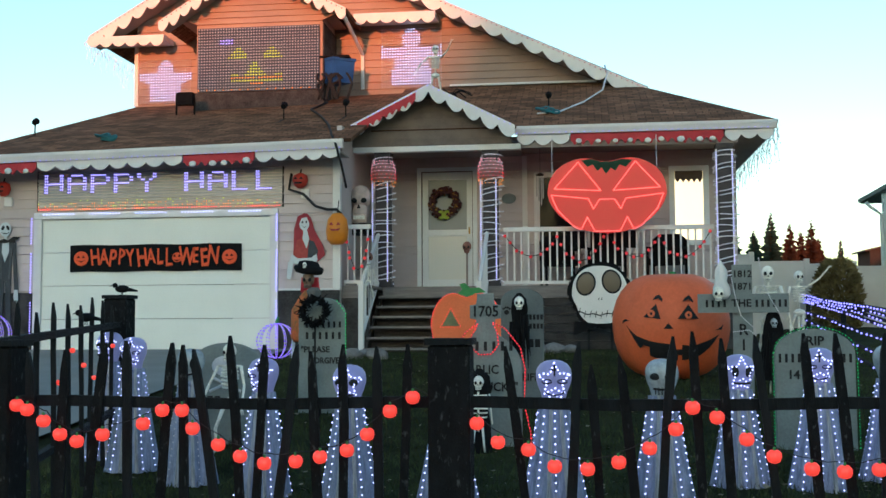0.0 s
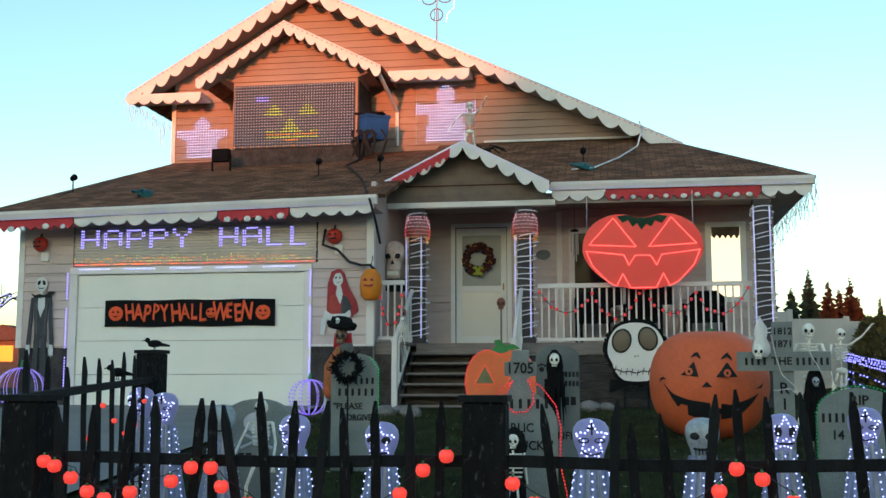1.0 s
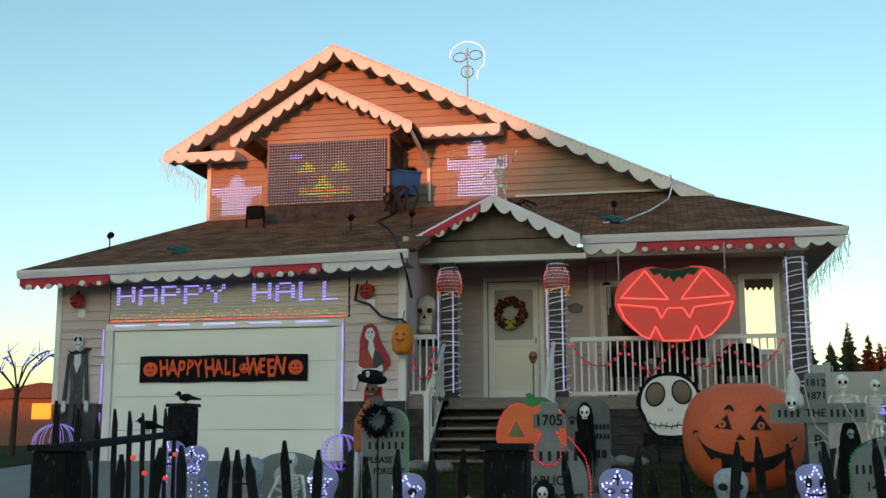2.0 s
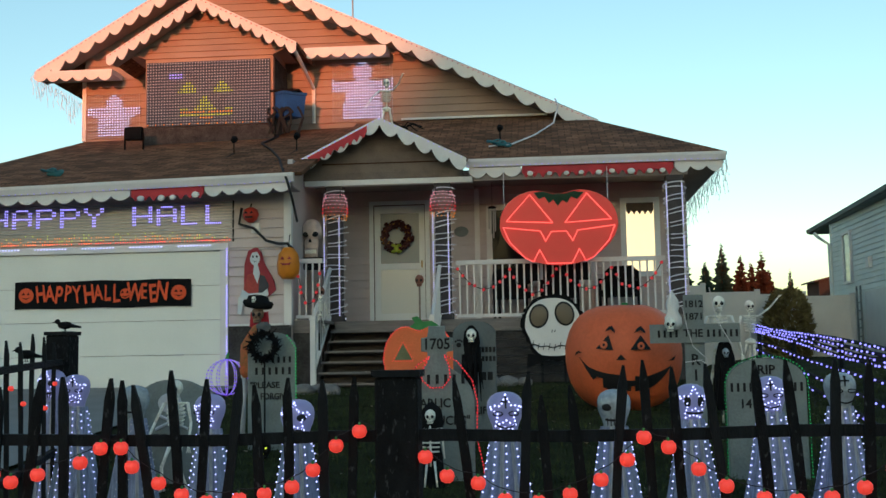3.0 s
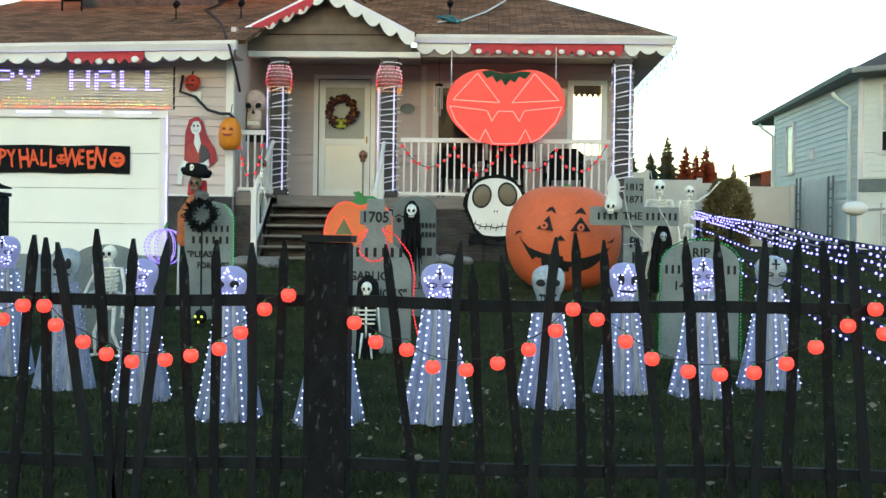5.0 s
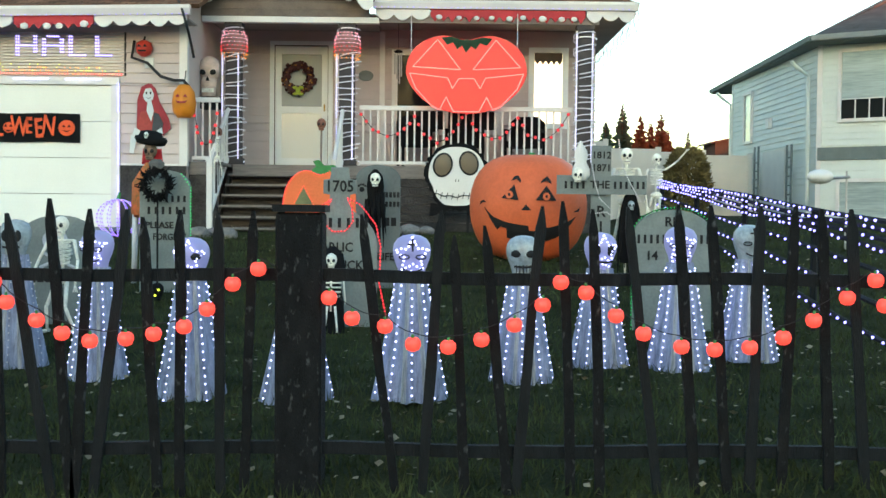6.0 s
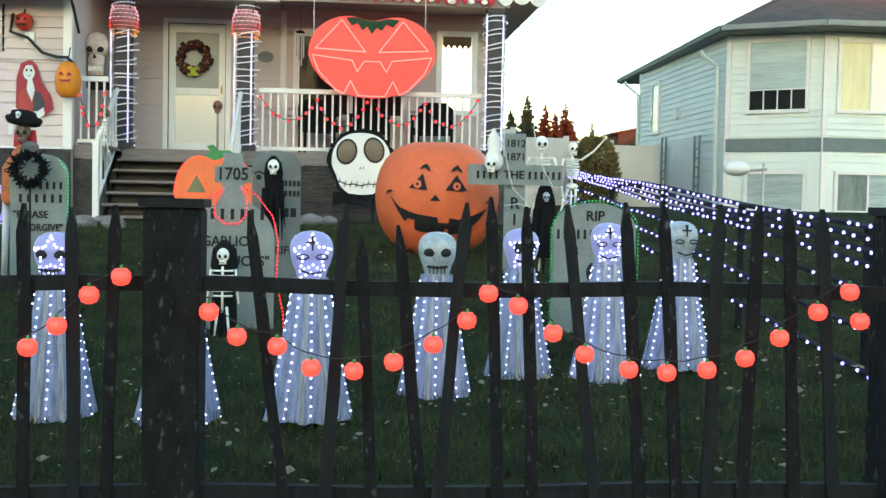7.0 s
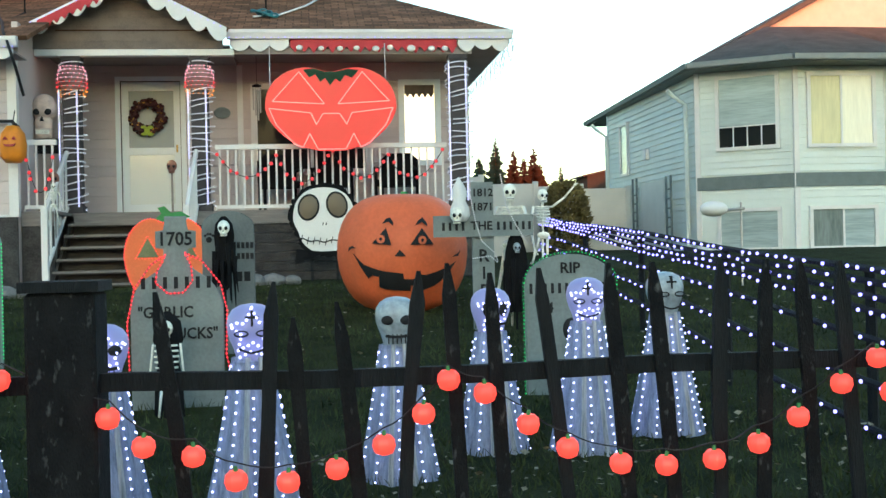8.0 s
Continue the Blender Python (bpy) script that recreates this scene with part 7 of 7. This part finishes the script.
# ---- driveway and stones ----
bm = bmesh.new()
rows = []
for k in range(40):
    y = -17.2 + k * (14.46 / 39)
    rows.append([bm.verts.new((x, y, gz(y) + 0.045)) for x in (-6.6, -4.2, -1.6 - 0.06 * max(0, -6 - y))])
for a, b in zip(rows, rows[1:]):
    for i in range(2):
        bm.faces.new((a[i], a[i + 1], b[i + 1], b[i]))
solo("driveway", bm, CONCRETE, "pale grey concrete driveway up to the garage", "driveway", kind="structure")
rng = random.Random(21)
ROCK = node_mat("field_stone", (0.20, 0.19, 0.18), 0.9, var=0.35, scale=8, fine=40, bump=0.5)
for k in range(16):
    x, y = -1.2 + k * 0.14 + rng.uniform(-0.05, 0.05), -3.9 + rng.uniform(-0.3, 0.25)
    if k > 9:
        x, y = 1.5 + (k - 10) * 0.25, -3.1 + rng.uniform(-0.1, 0.1)
    bm = bmesh.new()
    bmesh.ops.create_icosphere(bm, subdivisions=2, radius=rng.uniform(0.10, 0.17))
    for v in bm.verts:
        v.co *= 1 + 0.22 * noise.noise(v.co * 7 + Vector((k, 0, 0)))
        v.co.z *= 0.65
    solo("border_stone", bm, ROCK, "grey field stone edging the flower bed", "stone", "border stones", at=(x, y, gz(y) + 0.04), rz=rng.uniform(0, 360))

# skull with green eyes in the grass
gl_ = thing("glowing_skull", "small dark skull with yellow-green glow", "decoration", at=(0.42, -9.5, gz(-9.5)))
bm = bmesh.new()
skull(bm, (0, 0, 0.09), 0.075)
part("cranium", bm, (BLACK, INK), gl_, smooth=True)
dot_part("eyes", [(-0.03, -0.075, 0.11), (0.03, -0.075, 0.11), (0, -0.08, 0.06)], 0.014, LED_YELLOW, gl_)

# ---- fallen leaves and grass tufts ----
LEAF = node_mat("fallen_leaf", (0.22, 0.19, 0.13), 0.8, var=0.5, scale=2, fine=20, bump=0)
bm = bmesh.new()
rng = random.Random(31)
for k in range(1700):
    x, y = rng.uniform(-1.5, 8.0), rng.uniform(-16.5, -4)
    if k % 3 == 0:
        x, y = rng.uniform(0.5, 6), rng.uniform(-15.5, -12)
    s = 0.007 + 0.022 * rng.random() ** 2
    a = rng.uniform(0, 6.283)
    z = gz(y) + rise(x, y) + 0.035 + rng.uniform(0, 0.03)
    t = rng.uniform(-0.6, 0.6)
    c, d = math.cos(a), math.sin(a)
    q = [(-s, 0, 0), (0, -s * 0.6, t * s), (s, 0, 0.2 * s), (0, s * 0.6, -t * s)]
    bm.faces.new([bm.verts.new((x + u * c - v * d, y + u * d + v * c, z + w)) for u, v, w in q])
solo("fallen_leaves", bm, LEAF, "pale dry leaves scattered over the lawn", "leaves", kind="stuff")
BLADE = node_mat("grass_blade", (0.052, 0.062, 0.024), 0.85, spec=0.1, var=0.7, scale=2.2, fine=14, bump=0, tint=(0.012, 0.017, 0.007))
vv, ff = [], []
for k in range(110000):
    y = -16.2 + 13 * rng.random() ** 1.7
    x = rng.uniform(-1.4, 9.5)
    h = rng.uniform(0.03, 0.085)
    a = rng.uniform(0, 6.283)
    w = rng.uniform(0.003, 0.007)
    z = gz(y) + rise(x, y) + noise.noise((x * 0.9, y * 0.9, 0)) * 0.03 - 0.008
    i = len(vv)
    lx, ly = rng.gauss(0, 0.03), rng.gauss(0, 0.03)
    vv += [(x - w * math.cos(a), y - w * math.sin(a), z), (x + w * math.cos(a), y + w * math.sin(a), z), (x + lx, y + ly, z + h)]
    ff.append((i, i + 1, i + 2))
me = bpy.data.meshes.new("grass")
me.from_pydata(vv, [], ff)
me.materials.append(BLADE)
tagged(new("grass", me), "short dark green lawn grass", "grass", kind="stuff")

# ---- neighbouring house ----
NB = node_mat("pale_grey_siding", (0.70, 0.74, 0.70), 0.65, var=0.10, scale=1.0, fine=60, bump=0.06, per_object=0.08)
NBTRIM = node_mat("grey_green_band", (0.16, 0.19, 0.19), 0.7, var=0.15, bump=0.05)
NBROOF = node_mat("grey_brown_shingle", (0.085, 0.072, 0.064), 0.95, var=0.4, scale=3, fine=120, bump=0.3)
PANE = node_mat("closed_blind_behind_glass", (0.40, 0.47, 0.47), 0.12, var=0.30, scale=1.5, fine=9, bump=0, stretch=(0.4, 0.4, 5), spec=0.5)
# sky reflection painted into the next two panes: sunset yellow, then bright pale
PANEWARM = node_mat("pane_sunset_reflection", (0.62, 0.57, 0.33), 0.10, var=0.18, scale=1.5, fine=8, bump=0, stretch=(4, 4, 0.5), spec=0.5)
PANEPALE = node_mat("pane_bright_sky_reflection", (0.90, 0.84, 0.68), 0.10, var=0.10, scale=1.5, fine=8, bump=0, stretch=(4, 4, 0.5), spec=0.5)
PANEDIM = node_mat("dim_room_behind_glass", (0.20, 0.23, 0.22), 0.12, var=0.35, scale=2, fine=9, bump=0, stretch=(4, 4, 0.6), spec=0.5)
GUTTERGREY = node_mat("grey_gutter", (0.30, 0.32, 0.32), 0.6, var=0.12, bump=0.03)
nb = thing("neighbour_house", "pale two-storey house with bay windows and dark hip roof", "house", at=(0, 0, 0))
FACETS = [((10.62, 9.9), (10.62, 3.2)), ((10.62, 3.2), (12.1, 2.0)), ((12.1, 2.0), (13.9, 2.0)), ((13.9, 2.0), (15.4, 3.2)), ((15.4, 3.2), (19.5, 3.2)), ((19.5, 3.2), (19.5, 9.9)), ((19.5, 9.9), (10.62, 9.9))]
Z0, Z1, BAND = 1.0, 4.90, 2.58


def facet_frame(a, b):
    """A frame whose x runs along the wall from a to b and whose y points into the house."""
    d = Vector((b[0] - a[0], b[1] - a[1], 0))
    return d.length, Matrix.Translation((a[0], a[1], 0)) @ Matrix.Rotation(math.atan2(d.y, d.x), 4, "Z")


def nb_window(mat4, x0, x1, z0, z1, pane, sash=0, dark=0.0, second=None):
    w = bmesh.new()
    for a in ((x0 - 0.07, x0, z0 - 0.07, z1 + 0.07), (x1, x1 + 0.07, z0 - 0.07, z1 + 0.07), (x0, x1, z1, z1 + 0.07), (x0, x1, z0 - 0.07, z0)):
        box(w, a[0], a[1], -0.075, 0.0, a[2], a[3])
    f = part("window", w, WHITE, nb)
    f.matrix_local = mat4
    b = bmesh.new()
    half = x0 + (x1 - x0) * (0.5 if second else 1.0)
    box(b, x0, half, -0.040, -0.026, z0 + dark, z1)
    part("pane", b, pane, f)
    if second:
        b = bmesh.new()
        box(b, half, x1, -0.040, -0.026, z0 + dark, z1)
        part("pane", b, second, f)
    if dark:
        b = bmesh.new()
        box(b, x0, x1, -0.040, -0.026, z0, z0 + dark - 0.02)
        part("pane", b, GLASS, f)
        b = bmesh.new()
        box(b, x0, x1, -0.055, -0.026, z0 + dark - 0.02, z0 + dark)
        part("blind_rail", b, WHITE, f)
        for k in (1, 2, 3):
            b = bmesh.new()
            box(b, x0 + (x1 - x0) * k / 4 - 0.012, x0 + (x1 - x0) * k / 4 + 0.012, -0.050, -0.041, z0, z0 + dark - 0.02)
            part("lower_mullion", b, WHITE, f)
    for k in range(1, sash + 1):
        x = x0 + (x1 - x0) * k / (sash + 1)
        b = bmesh.new()
        box(b, x - 0.02, x + 0.02, -0.055, -0.026, z0, z1)
        part("mullion", b, WHITE, f)


for i, (a, b) in enumerate(FACETS):
    ln, m4 = facet_frame(a, b)
    bm = bmesh.new()
    box(bm, 0, ln, 0.0, 0.15, Z0, Z1)
    wl_ = part("wall", bm, NB, nb)
    wl_.matrix_local = m4
    if i < 4:
        z = Z0 + 0.25
        while z < Z1 - 0.05:
            if not BAND - 0.05 < z < BAND + 0.27:
                h = 0.125
                bm = bmesh.new()
                v = [bm.verts.new(p) for p in ((0, -0.027, z), (ln, -0.027, z), (ln, -0.004, z + h), (0, -0.004, z + h), (0, 0.002, z), (ln, 0.002, z))]
                bm.faces.new(v[:4])
                bm.faces.new((v[4], v[5], v[1], v[0]))
                part("siding_plank", bm, NB, wl_)
            z += 0.125
        if i > 0:
            bm = bmesh.new()
            box(bm, -0.02, ln + 0.02, -0.045, 0.0, BAND, BAND + 0.26)
            bd = part("band", bm, NBTRIM, wl_, "dark grey belt course")
        bm = bmesh.new()
        box(bm, -0.05, 0.05, -0.035, 0.02, Z0, Z1)
        cb = part("corner_board", bm, NB if i == 0 else WHITE, wl_)
_, side = facet_frame(*FACETS[0])
nb_window(side, 1.25, 1.85, 3.3, 4.45, PANE)
_, f1 = facet_frame(*FACETS[1])
nb_window(f1, 0.45, 1.55, 3.40, 4.72, PANE, dark=0.40)
nb_window(f1, 0.45, 1.55, 1.45, 2.14, PANE)
_, f2 = facet_frame(*FACETS[2])
nb_window(f2, 0.28, 1.5, 3.38, 4.66, PANEWARM, sash=1, second=PANEPALE)
nb_window(f2, 0.28, 1.5, 1.45, 2.14, PANEDIM, sash=1, second=PANE)
_, f3 = facet_frame(*FACETS[3])
nb_window(f3, 0.4, 1.5, 3.38, 4.62, PANE)
# vent box and downspouts on the side wall
bm = bmesh.new()
box(bm, 3.25, 3.50, -0.10, 0.0, 3.48, 3.72)
vb = part("vent_box", bm, WHITE, nb)
vb.matrix_local = side
for x in (0.03, 6.2):
    bm = bmesh.new()
    tube(bm, [(x, -0.45, 4.66), (x, -0.35, 4.55), (x, -0.08, 4.35), (x, -0.06, 1.1)], 0.045, 6)
    dsp = part("downspout", bm, NB, nb)
    dsp.matrix_local = side
# roof with eaves
E_ = [(10.62, 12.3, 5.00), (10.30, 2.75, 5.03), (11.8, 1.35, 4.97), (14.2, 1.35, 4.97), (15.9, 2.75, 4.95), (20.0, 2.75, 4.85), (20.0, 10.2, 4.85)]
TOPS = [(12.8, 8.0), (12.8, 5.0), (12.85, 5.0), (14.2, 5.0), (14.3, 5.0), (17.5, 5.2), (17.5, 8.0)]
zt = 6.2
for i in range(len(E_) - 1):
    a, b = E_[i], E_[i + 1]
    c, d = TOPS[i + 1], TOPS[i]
    bm = bmesh.new()
    slab(bm, [a, b, (c[0], c[1], zt), (d[0], d[1], zt)], 0.05)
    part("roof", bm, NBROOF, nb)
    bm = bmesh.new()
    u = (Vector(b) - Vector(a)).normalized()
    w = Vector((u.y, -u.x, 0)) * 0.08
    ring = []
    for p in (Vector(a), Vector(b)):
        ring.append([bm.verts.new(p + q) for q in (w * 0.0, w, w * 0.7 + Vector((0, 0, -0.10)), Vector((0, 0, -0.10)))])
    for k in range(4):
        bm.faces.new((ring[0][k], ring[0][(k + 1) % 4], ring[1][(k + 1) % 4], ring[1][k]))
    bm.faces.new(ring[0][::-1])
    bm.faces.new(ring[1])
    part("eave_gutter", bm, NBTRIM if i == 0 else GUTTERGREY, nb)
bm = bmesh.new()
slab(bm, [(p[0], p[1], p[2] - 0.10) for p in E_], 0.02)
part("soffit", bm, NBTRIM, nb)
bm = bmesh.new()
slab(bm, [(p[0], p[1], zt) for p in TOPS], 0.05)
part("roof", bm, NBROOF, nb)
# the low sun's warm tone is mixed into the upper gable's siding colour
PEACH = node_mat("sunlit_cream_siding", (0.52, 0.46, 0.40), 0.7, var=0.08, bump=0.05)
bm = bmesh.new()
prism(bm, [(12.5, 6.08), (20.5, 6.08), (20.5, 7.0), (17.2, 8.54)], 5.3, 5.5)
part("upper_gable", bm, PEACH, nb, "upper gable wall with warm sunlight in its cream colour")
bm = bmesh.new()
slab(bm, [(12.4, 5.1, 6.05), (17.2, 5.1, 8.58), (17.2, 10, 8.58), (12.4, 10, 6.05)], 0.12)
part("roof", bm, NBROOF, nb)

# ---- gate panels, hedge, lamp between the houses ----
PANEL = node_mat("white_vinyl_panel", (0.66, 0.66, 0.62), 0.6, var=0.10, scale=2, bump=0.04)
wf = thing("vinyl_fence", "white vinyl yard fence between the houses", "fence")
for x0, x1, zt_ in ((5.7, 7.0, 3.30), (7.0, 8.3, 3.12), (8.3, 9.4, 3.05), (9.4, 10.55, 2.98)):
    boxpart("panel", wf, PANEL, x0 + 0.06, x1 - 0.06, 8.0, 8.04, 1.2, zt_ - 0.05)
    boxpart("post", wf, PANEL, x1 - 0.06, x1 + 0.06, 7.96, 8.08, 1.1, zt_)
bm = bmesh.new()
box(bm, 10.54, 10.58, 5.2, 6.9, 1.2, 2.95)
solo("yard_gate", bm, PANEL, "white gate panel leaning by the pale house", "gate")
bush = thing("cedar_bush", "rounded olive brown cedar shrub by the fence", "bush", at=(8.78, 7.0, 1.12))
bush.scale = (0.86, 0.86, 0.97)
bm = bmesh.new()
rod(bm, (0, 0, -0.05), (0, 0, 1.0), 0.06, 0.03, 7)
part("trunk", bm, DECK, bush)
CEDAR = node_mat("cedar_foliage", (0.17, 0.14, 0.055), 0.9, var=0.6, scale=3, fine=25, bump=0.3)
rng = random.Random(41)


def foliage(bm, n, shape, size):
    for _ in range(n):
        c, out = shape()
        s = size * rng.uniform(0.6, 1.4)
        u = Vector((rng.gauss(0, 1), rng.gauss(0, 1), rng.gauss(0, 1))).normalized()
        w = (out + u * 0.7).normalized()
        p = u.cross(w).normalized() if u.cross(w).length > 0.01 else Vector((1, 0, 0))
        bm.faces.new([bm.verts.new(c + q) for q in (p * s * 0.4, w * s * 1.5, -p * s * 0.4)])


def egg():
    a, t = rng.uniform(0, 6.283), rng.random()
    z = 0.1 + 1.85 * t
    r = 0.62 * math.sin(min(3.14, (t * 0.88 + 0.09) * 3.14)) ** 0.42 * rng.uniform(0.6, 1.05)
    return Vector((r * math.cos(a), r * math.sin(a), z)), Vector((math.cos(a), math.sin(a), 0.5))


bm = bmesh.new()
foliage(bm, 5600, egg, 0.085)
part("crown", bm, CEDAR, bush)

NEEDLE = node_mat("dark_spruce_needles", (0.026, 0.054, 0.046), 0.95, spec=0.0, var=0.5, scale=1, fine=10, bump=0.2)
RUST = node_mat("rusty_larch_needles", (0.050, 0.030, 0.022), 0.95, spec=0.0, var=0.5, scale=1, fine=10, bump=0.2)
BARK = node_mat("spruce_bark", (0.06, 0.045, 0.035), 0.95, bump=0.3)


def spruce(x, y, h, r, mat, label):
    t = thing("spruce_tree", label, "tree", "far conifers", at=(x, y, gz(y)))
    bm = bmesh.new()
    rod(bm, (0, 0, -0.2), (0, 0, h * 0.97), 0.018 * h, 0.004 * h, 7)
    part("trunk", bm, BARK, t)
    bm = bmesh.new()
    z = h * 0.08
    while z < h:
        s = 1 - z / h
        rad = 1.35 * r * (s ** 0.8) * rng.uniform(0.7, 1.15) + 0.06
        for k in range(int(38 * s) + 9):
            a = rng.uniform(0, 6.283)
            rr = rad * rng.uniform(0.55, 1.15)
            d = Vector((math.cos(a), math.sin(a), rng.uniform(-0.35, 0.05)))
            q = Vector((-d.y, d.x, 0))
            base = Vector((0, 0, z + rng.uniform(-0.1, 0.1)))
            tip = base + d * rr
            mid = base + d * rr * 0.55
            wd = rr * 0.22
            bm.faces.new([bm.verts.new(p) for p in (base, mid + q * wd + Vector((0, 0, -wd * 0.5)), tip, mid - q * wd + Vector((0, 0, -wd * 0.5)))])
            bm.faces.new([bm.verts.new(p) for p in (base + Vector((0, 0, -0.05)), mid + Vector((0, 0, wd * 0.5)), tip, mid + Vector((0, 0, -wd * 1.6)))])
        z += h * 0.02
    part("crown", bm, mat, t)


DG, RB = "dark green spruce far behind the fence", "rusty brown larch far behind the fence"
for x, y, h, r, mat, lb in ((10.3, 47, 4.8, 1.4, NEEDLE, DG), (11.4, 46, 5.8, 1.2, NEEDLE, DG), (12.45, 45, 5.6, 1.1, NEEDLE, DG), (13.42, 45, 6.6, 1.0, NEEDLE, DG), (14.45, 45, 6.0, 0.95, RUST, RB), (15.2, 46, 5.6, 0.95, RUST, RB), (15.62, 45, 6.1, 0.95, RUST, RB), (16.2, 46, 5.2, 0.9, RUST, RB), (17.2, 45, 5.0, 0.55, NEEDLE, "slim dark spruce far behind the fence")):
    spruce(x, y, h, r, mat, lb)
shed = thing("far_shed", "brown shed roof far behind the fence", "shed", at=(21.5, 48, gz(48) - 0.1))
bm = bmesh.new()
prism(bm, [(-2.0, 0), (2.6, 0), (2.6, 5.7), (-2.0, 4.7)], 0, 3)
part("wall", bm, node_mat("brown_boards", (0.035, 0.026, 0.022), 0.9, bump=0.2), shed)
bm = bmesh.new()
slab(bm, [(-2.3, -0.2, 4.66), (2.9, -0.2, 5.80), (2.9, 3.2, 5.80), (-2.3, 3.2, 4.66)], 0.1)
part("roof", bm, NBROOF, shed)
# white dome lamp on a pole by the led fence
dl = thing("yard_lamp", "white plastic dome lamp on a thin pole", "lamp", at=(7.85, -6.0, gz(-6.0)))
bm = bmesh.new()
rod(bm, (0, 0, -0.05), (0, 0, 1.05), 0.012, n=6)
part("pole", bm, METAL, dl)
bm = bmesh.new()
rod(bm, (0.04, 0, 0.98), (-0.2, 0, 0.96), 0.018, n=6)
part("arm", bm, METAL, dl)
bm = bmesh.new()
ball(bm, (-0.32, 0, 0.98), 0.16, 16, 8, (1.0, 0.8, 0.55))
part("dome", bm, WHITE, dl, smooth=True)
# far side of the street to the left
fh = thing("far_bungalow", "distant brown bungalow with a red roof", "house", at=(-33.2, 40, gz(40) + 0.3))
boxpart("wall", fh, node_mat("far_brick", (0.22, 0.10, 0.07), 0.8, bump=0.1), -4, 4, 0, 6, -0.4, 2.4)
bm = bmesh.new()
prism(bm, [(-4.6, 2.4), (4.6, 2.4), (1.2, 3.3)], -0.4, 6.4)
part("roof", bm, node_mat("far_roof", (0.12, 0.06, 0.05), 0.9, bump=0.1), fh)
boxpart("window", fh, LED_AMBER, 0.5, 1.7, -0.02, 0.02, 1.2, 2.1)


def lit_tree(x, y):
    """A bare small tree whose limbs carry violet lights."""
    t = thing("bare_tree", "bare garden tree strung with violet lights", "tree", at=(x, y, gz(y)))
    rng = random.Random(51)
    bm = bmesh.new()
    rod(bm, (0, 0, -0.1), (0.05, 0, 1.6), 0.09, 0.06, 8)
    part("trunk", bm, BARK, t)
    for k in range(9):
        a = 0.7 * k
        reach = rng.uniform(0.9, 1.7)
        limb = [(0.05, 0, 1.4 + 0.03 * k)]
        for q in (0.35, 0.7, 1.0):
            limb.append((reach * q * math.cos(a) + rng.uniform(-0.1, 0.1), reach * q * math.sin(a) * 0.6, 1.5 + 0.95 * math.sin(q * 1.9) + rng.uniform(-0.08, 0.08)))
        bm = bmesh.new()
        tube(bm, limb, 0.022, 5)
        lb = part("limb", bm, BARK, t)
        dot_part("violet_lights", [(p[0] + rng.uniform(-0.05, 0.05), p[1], p[2] + 0.03) for p in along(limb[1:], 0.10)], 0.032, LED_VIOLET, lb)
        for q in limb[1:]:
            bm = bmesh.new()
            rod(bm, q, (q[0] + rng.uniform(-0.4, 0.4), q[1], q[2] + rng.uniform(-0.1, 0.45)), 0.012, 0.004, 4)
            part("twig", bm, BARK, lb)


lit_tree(-12.3, 5.0)


def slatted_frame(x, y, z1):
    """A narrow dark ladder-like trellis by the wall."""
    t = thing("garden_trellis", "narrow dark slatted trellis against the pale house", "trellis", "garden trellises", at=(x, y, 1.4))
    for dy in (-0.16, 0.16):
        boxpart("upright", t, NBTRIM, -0.02, 0.02, dy - 0.02, dy + 0.02, -0.2, z1 - 1.4)
    for k in range(7):
        boxpart("rung", t, NBTRIM, -0.012, 0.012, -0.14, 0.14, 0.1 + k * 0.2, 0.13 + k * 0.2)


slatted_frame(10.50, 4.75, 3.0)
slatted_frame(10.50, 7.25, 3.1)

# ---- unseen sun blocker, behind the viewer ----
# added wall: its stepped top shapes the sun's shadow, its pale face bounces light
bm = bmesh.new()
prism(bm, [(-260, -1), (220, -1), (220, 17.4), (-6.9, 17.4), (-8.4, 20.9), (-14.9, 20.9), (-17.5, 17.4), (-260, 17.4)], -160.5, -160.0)
solo("sun_blocker_wall", bm, node_mat("pale_blocker_wall", (0.55, 0.53, 0.50), 0.85, var=0.3, scale=0.3, fine=6, bump=0.1), "unseen pale wall added to block the low sun", "wall", kind="structure")
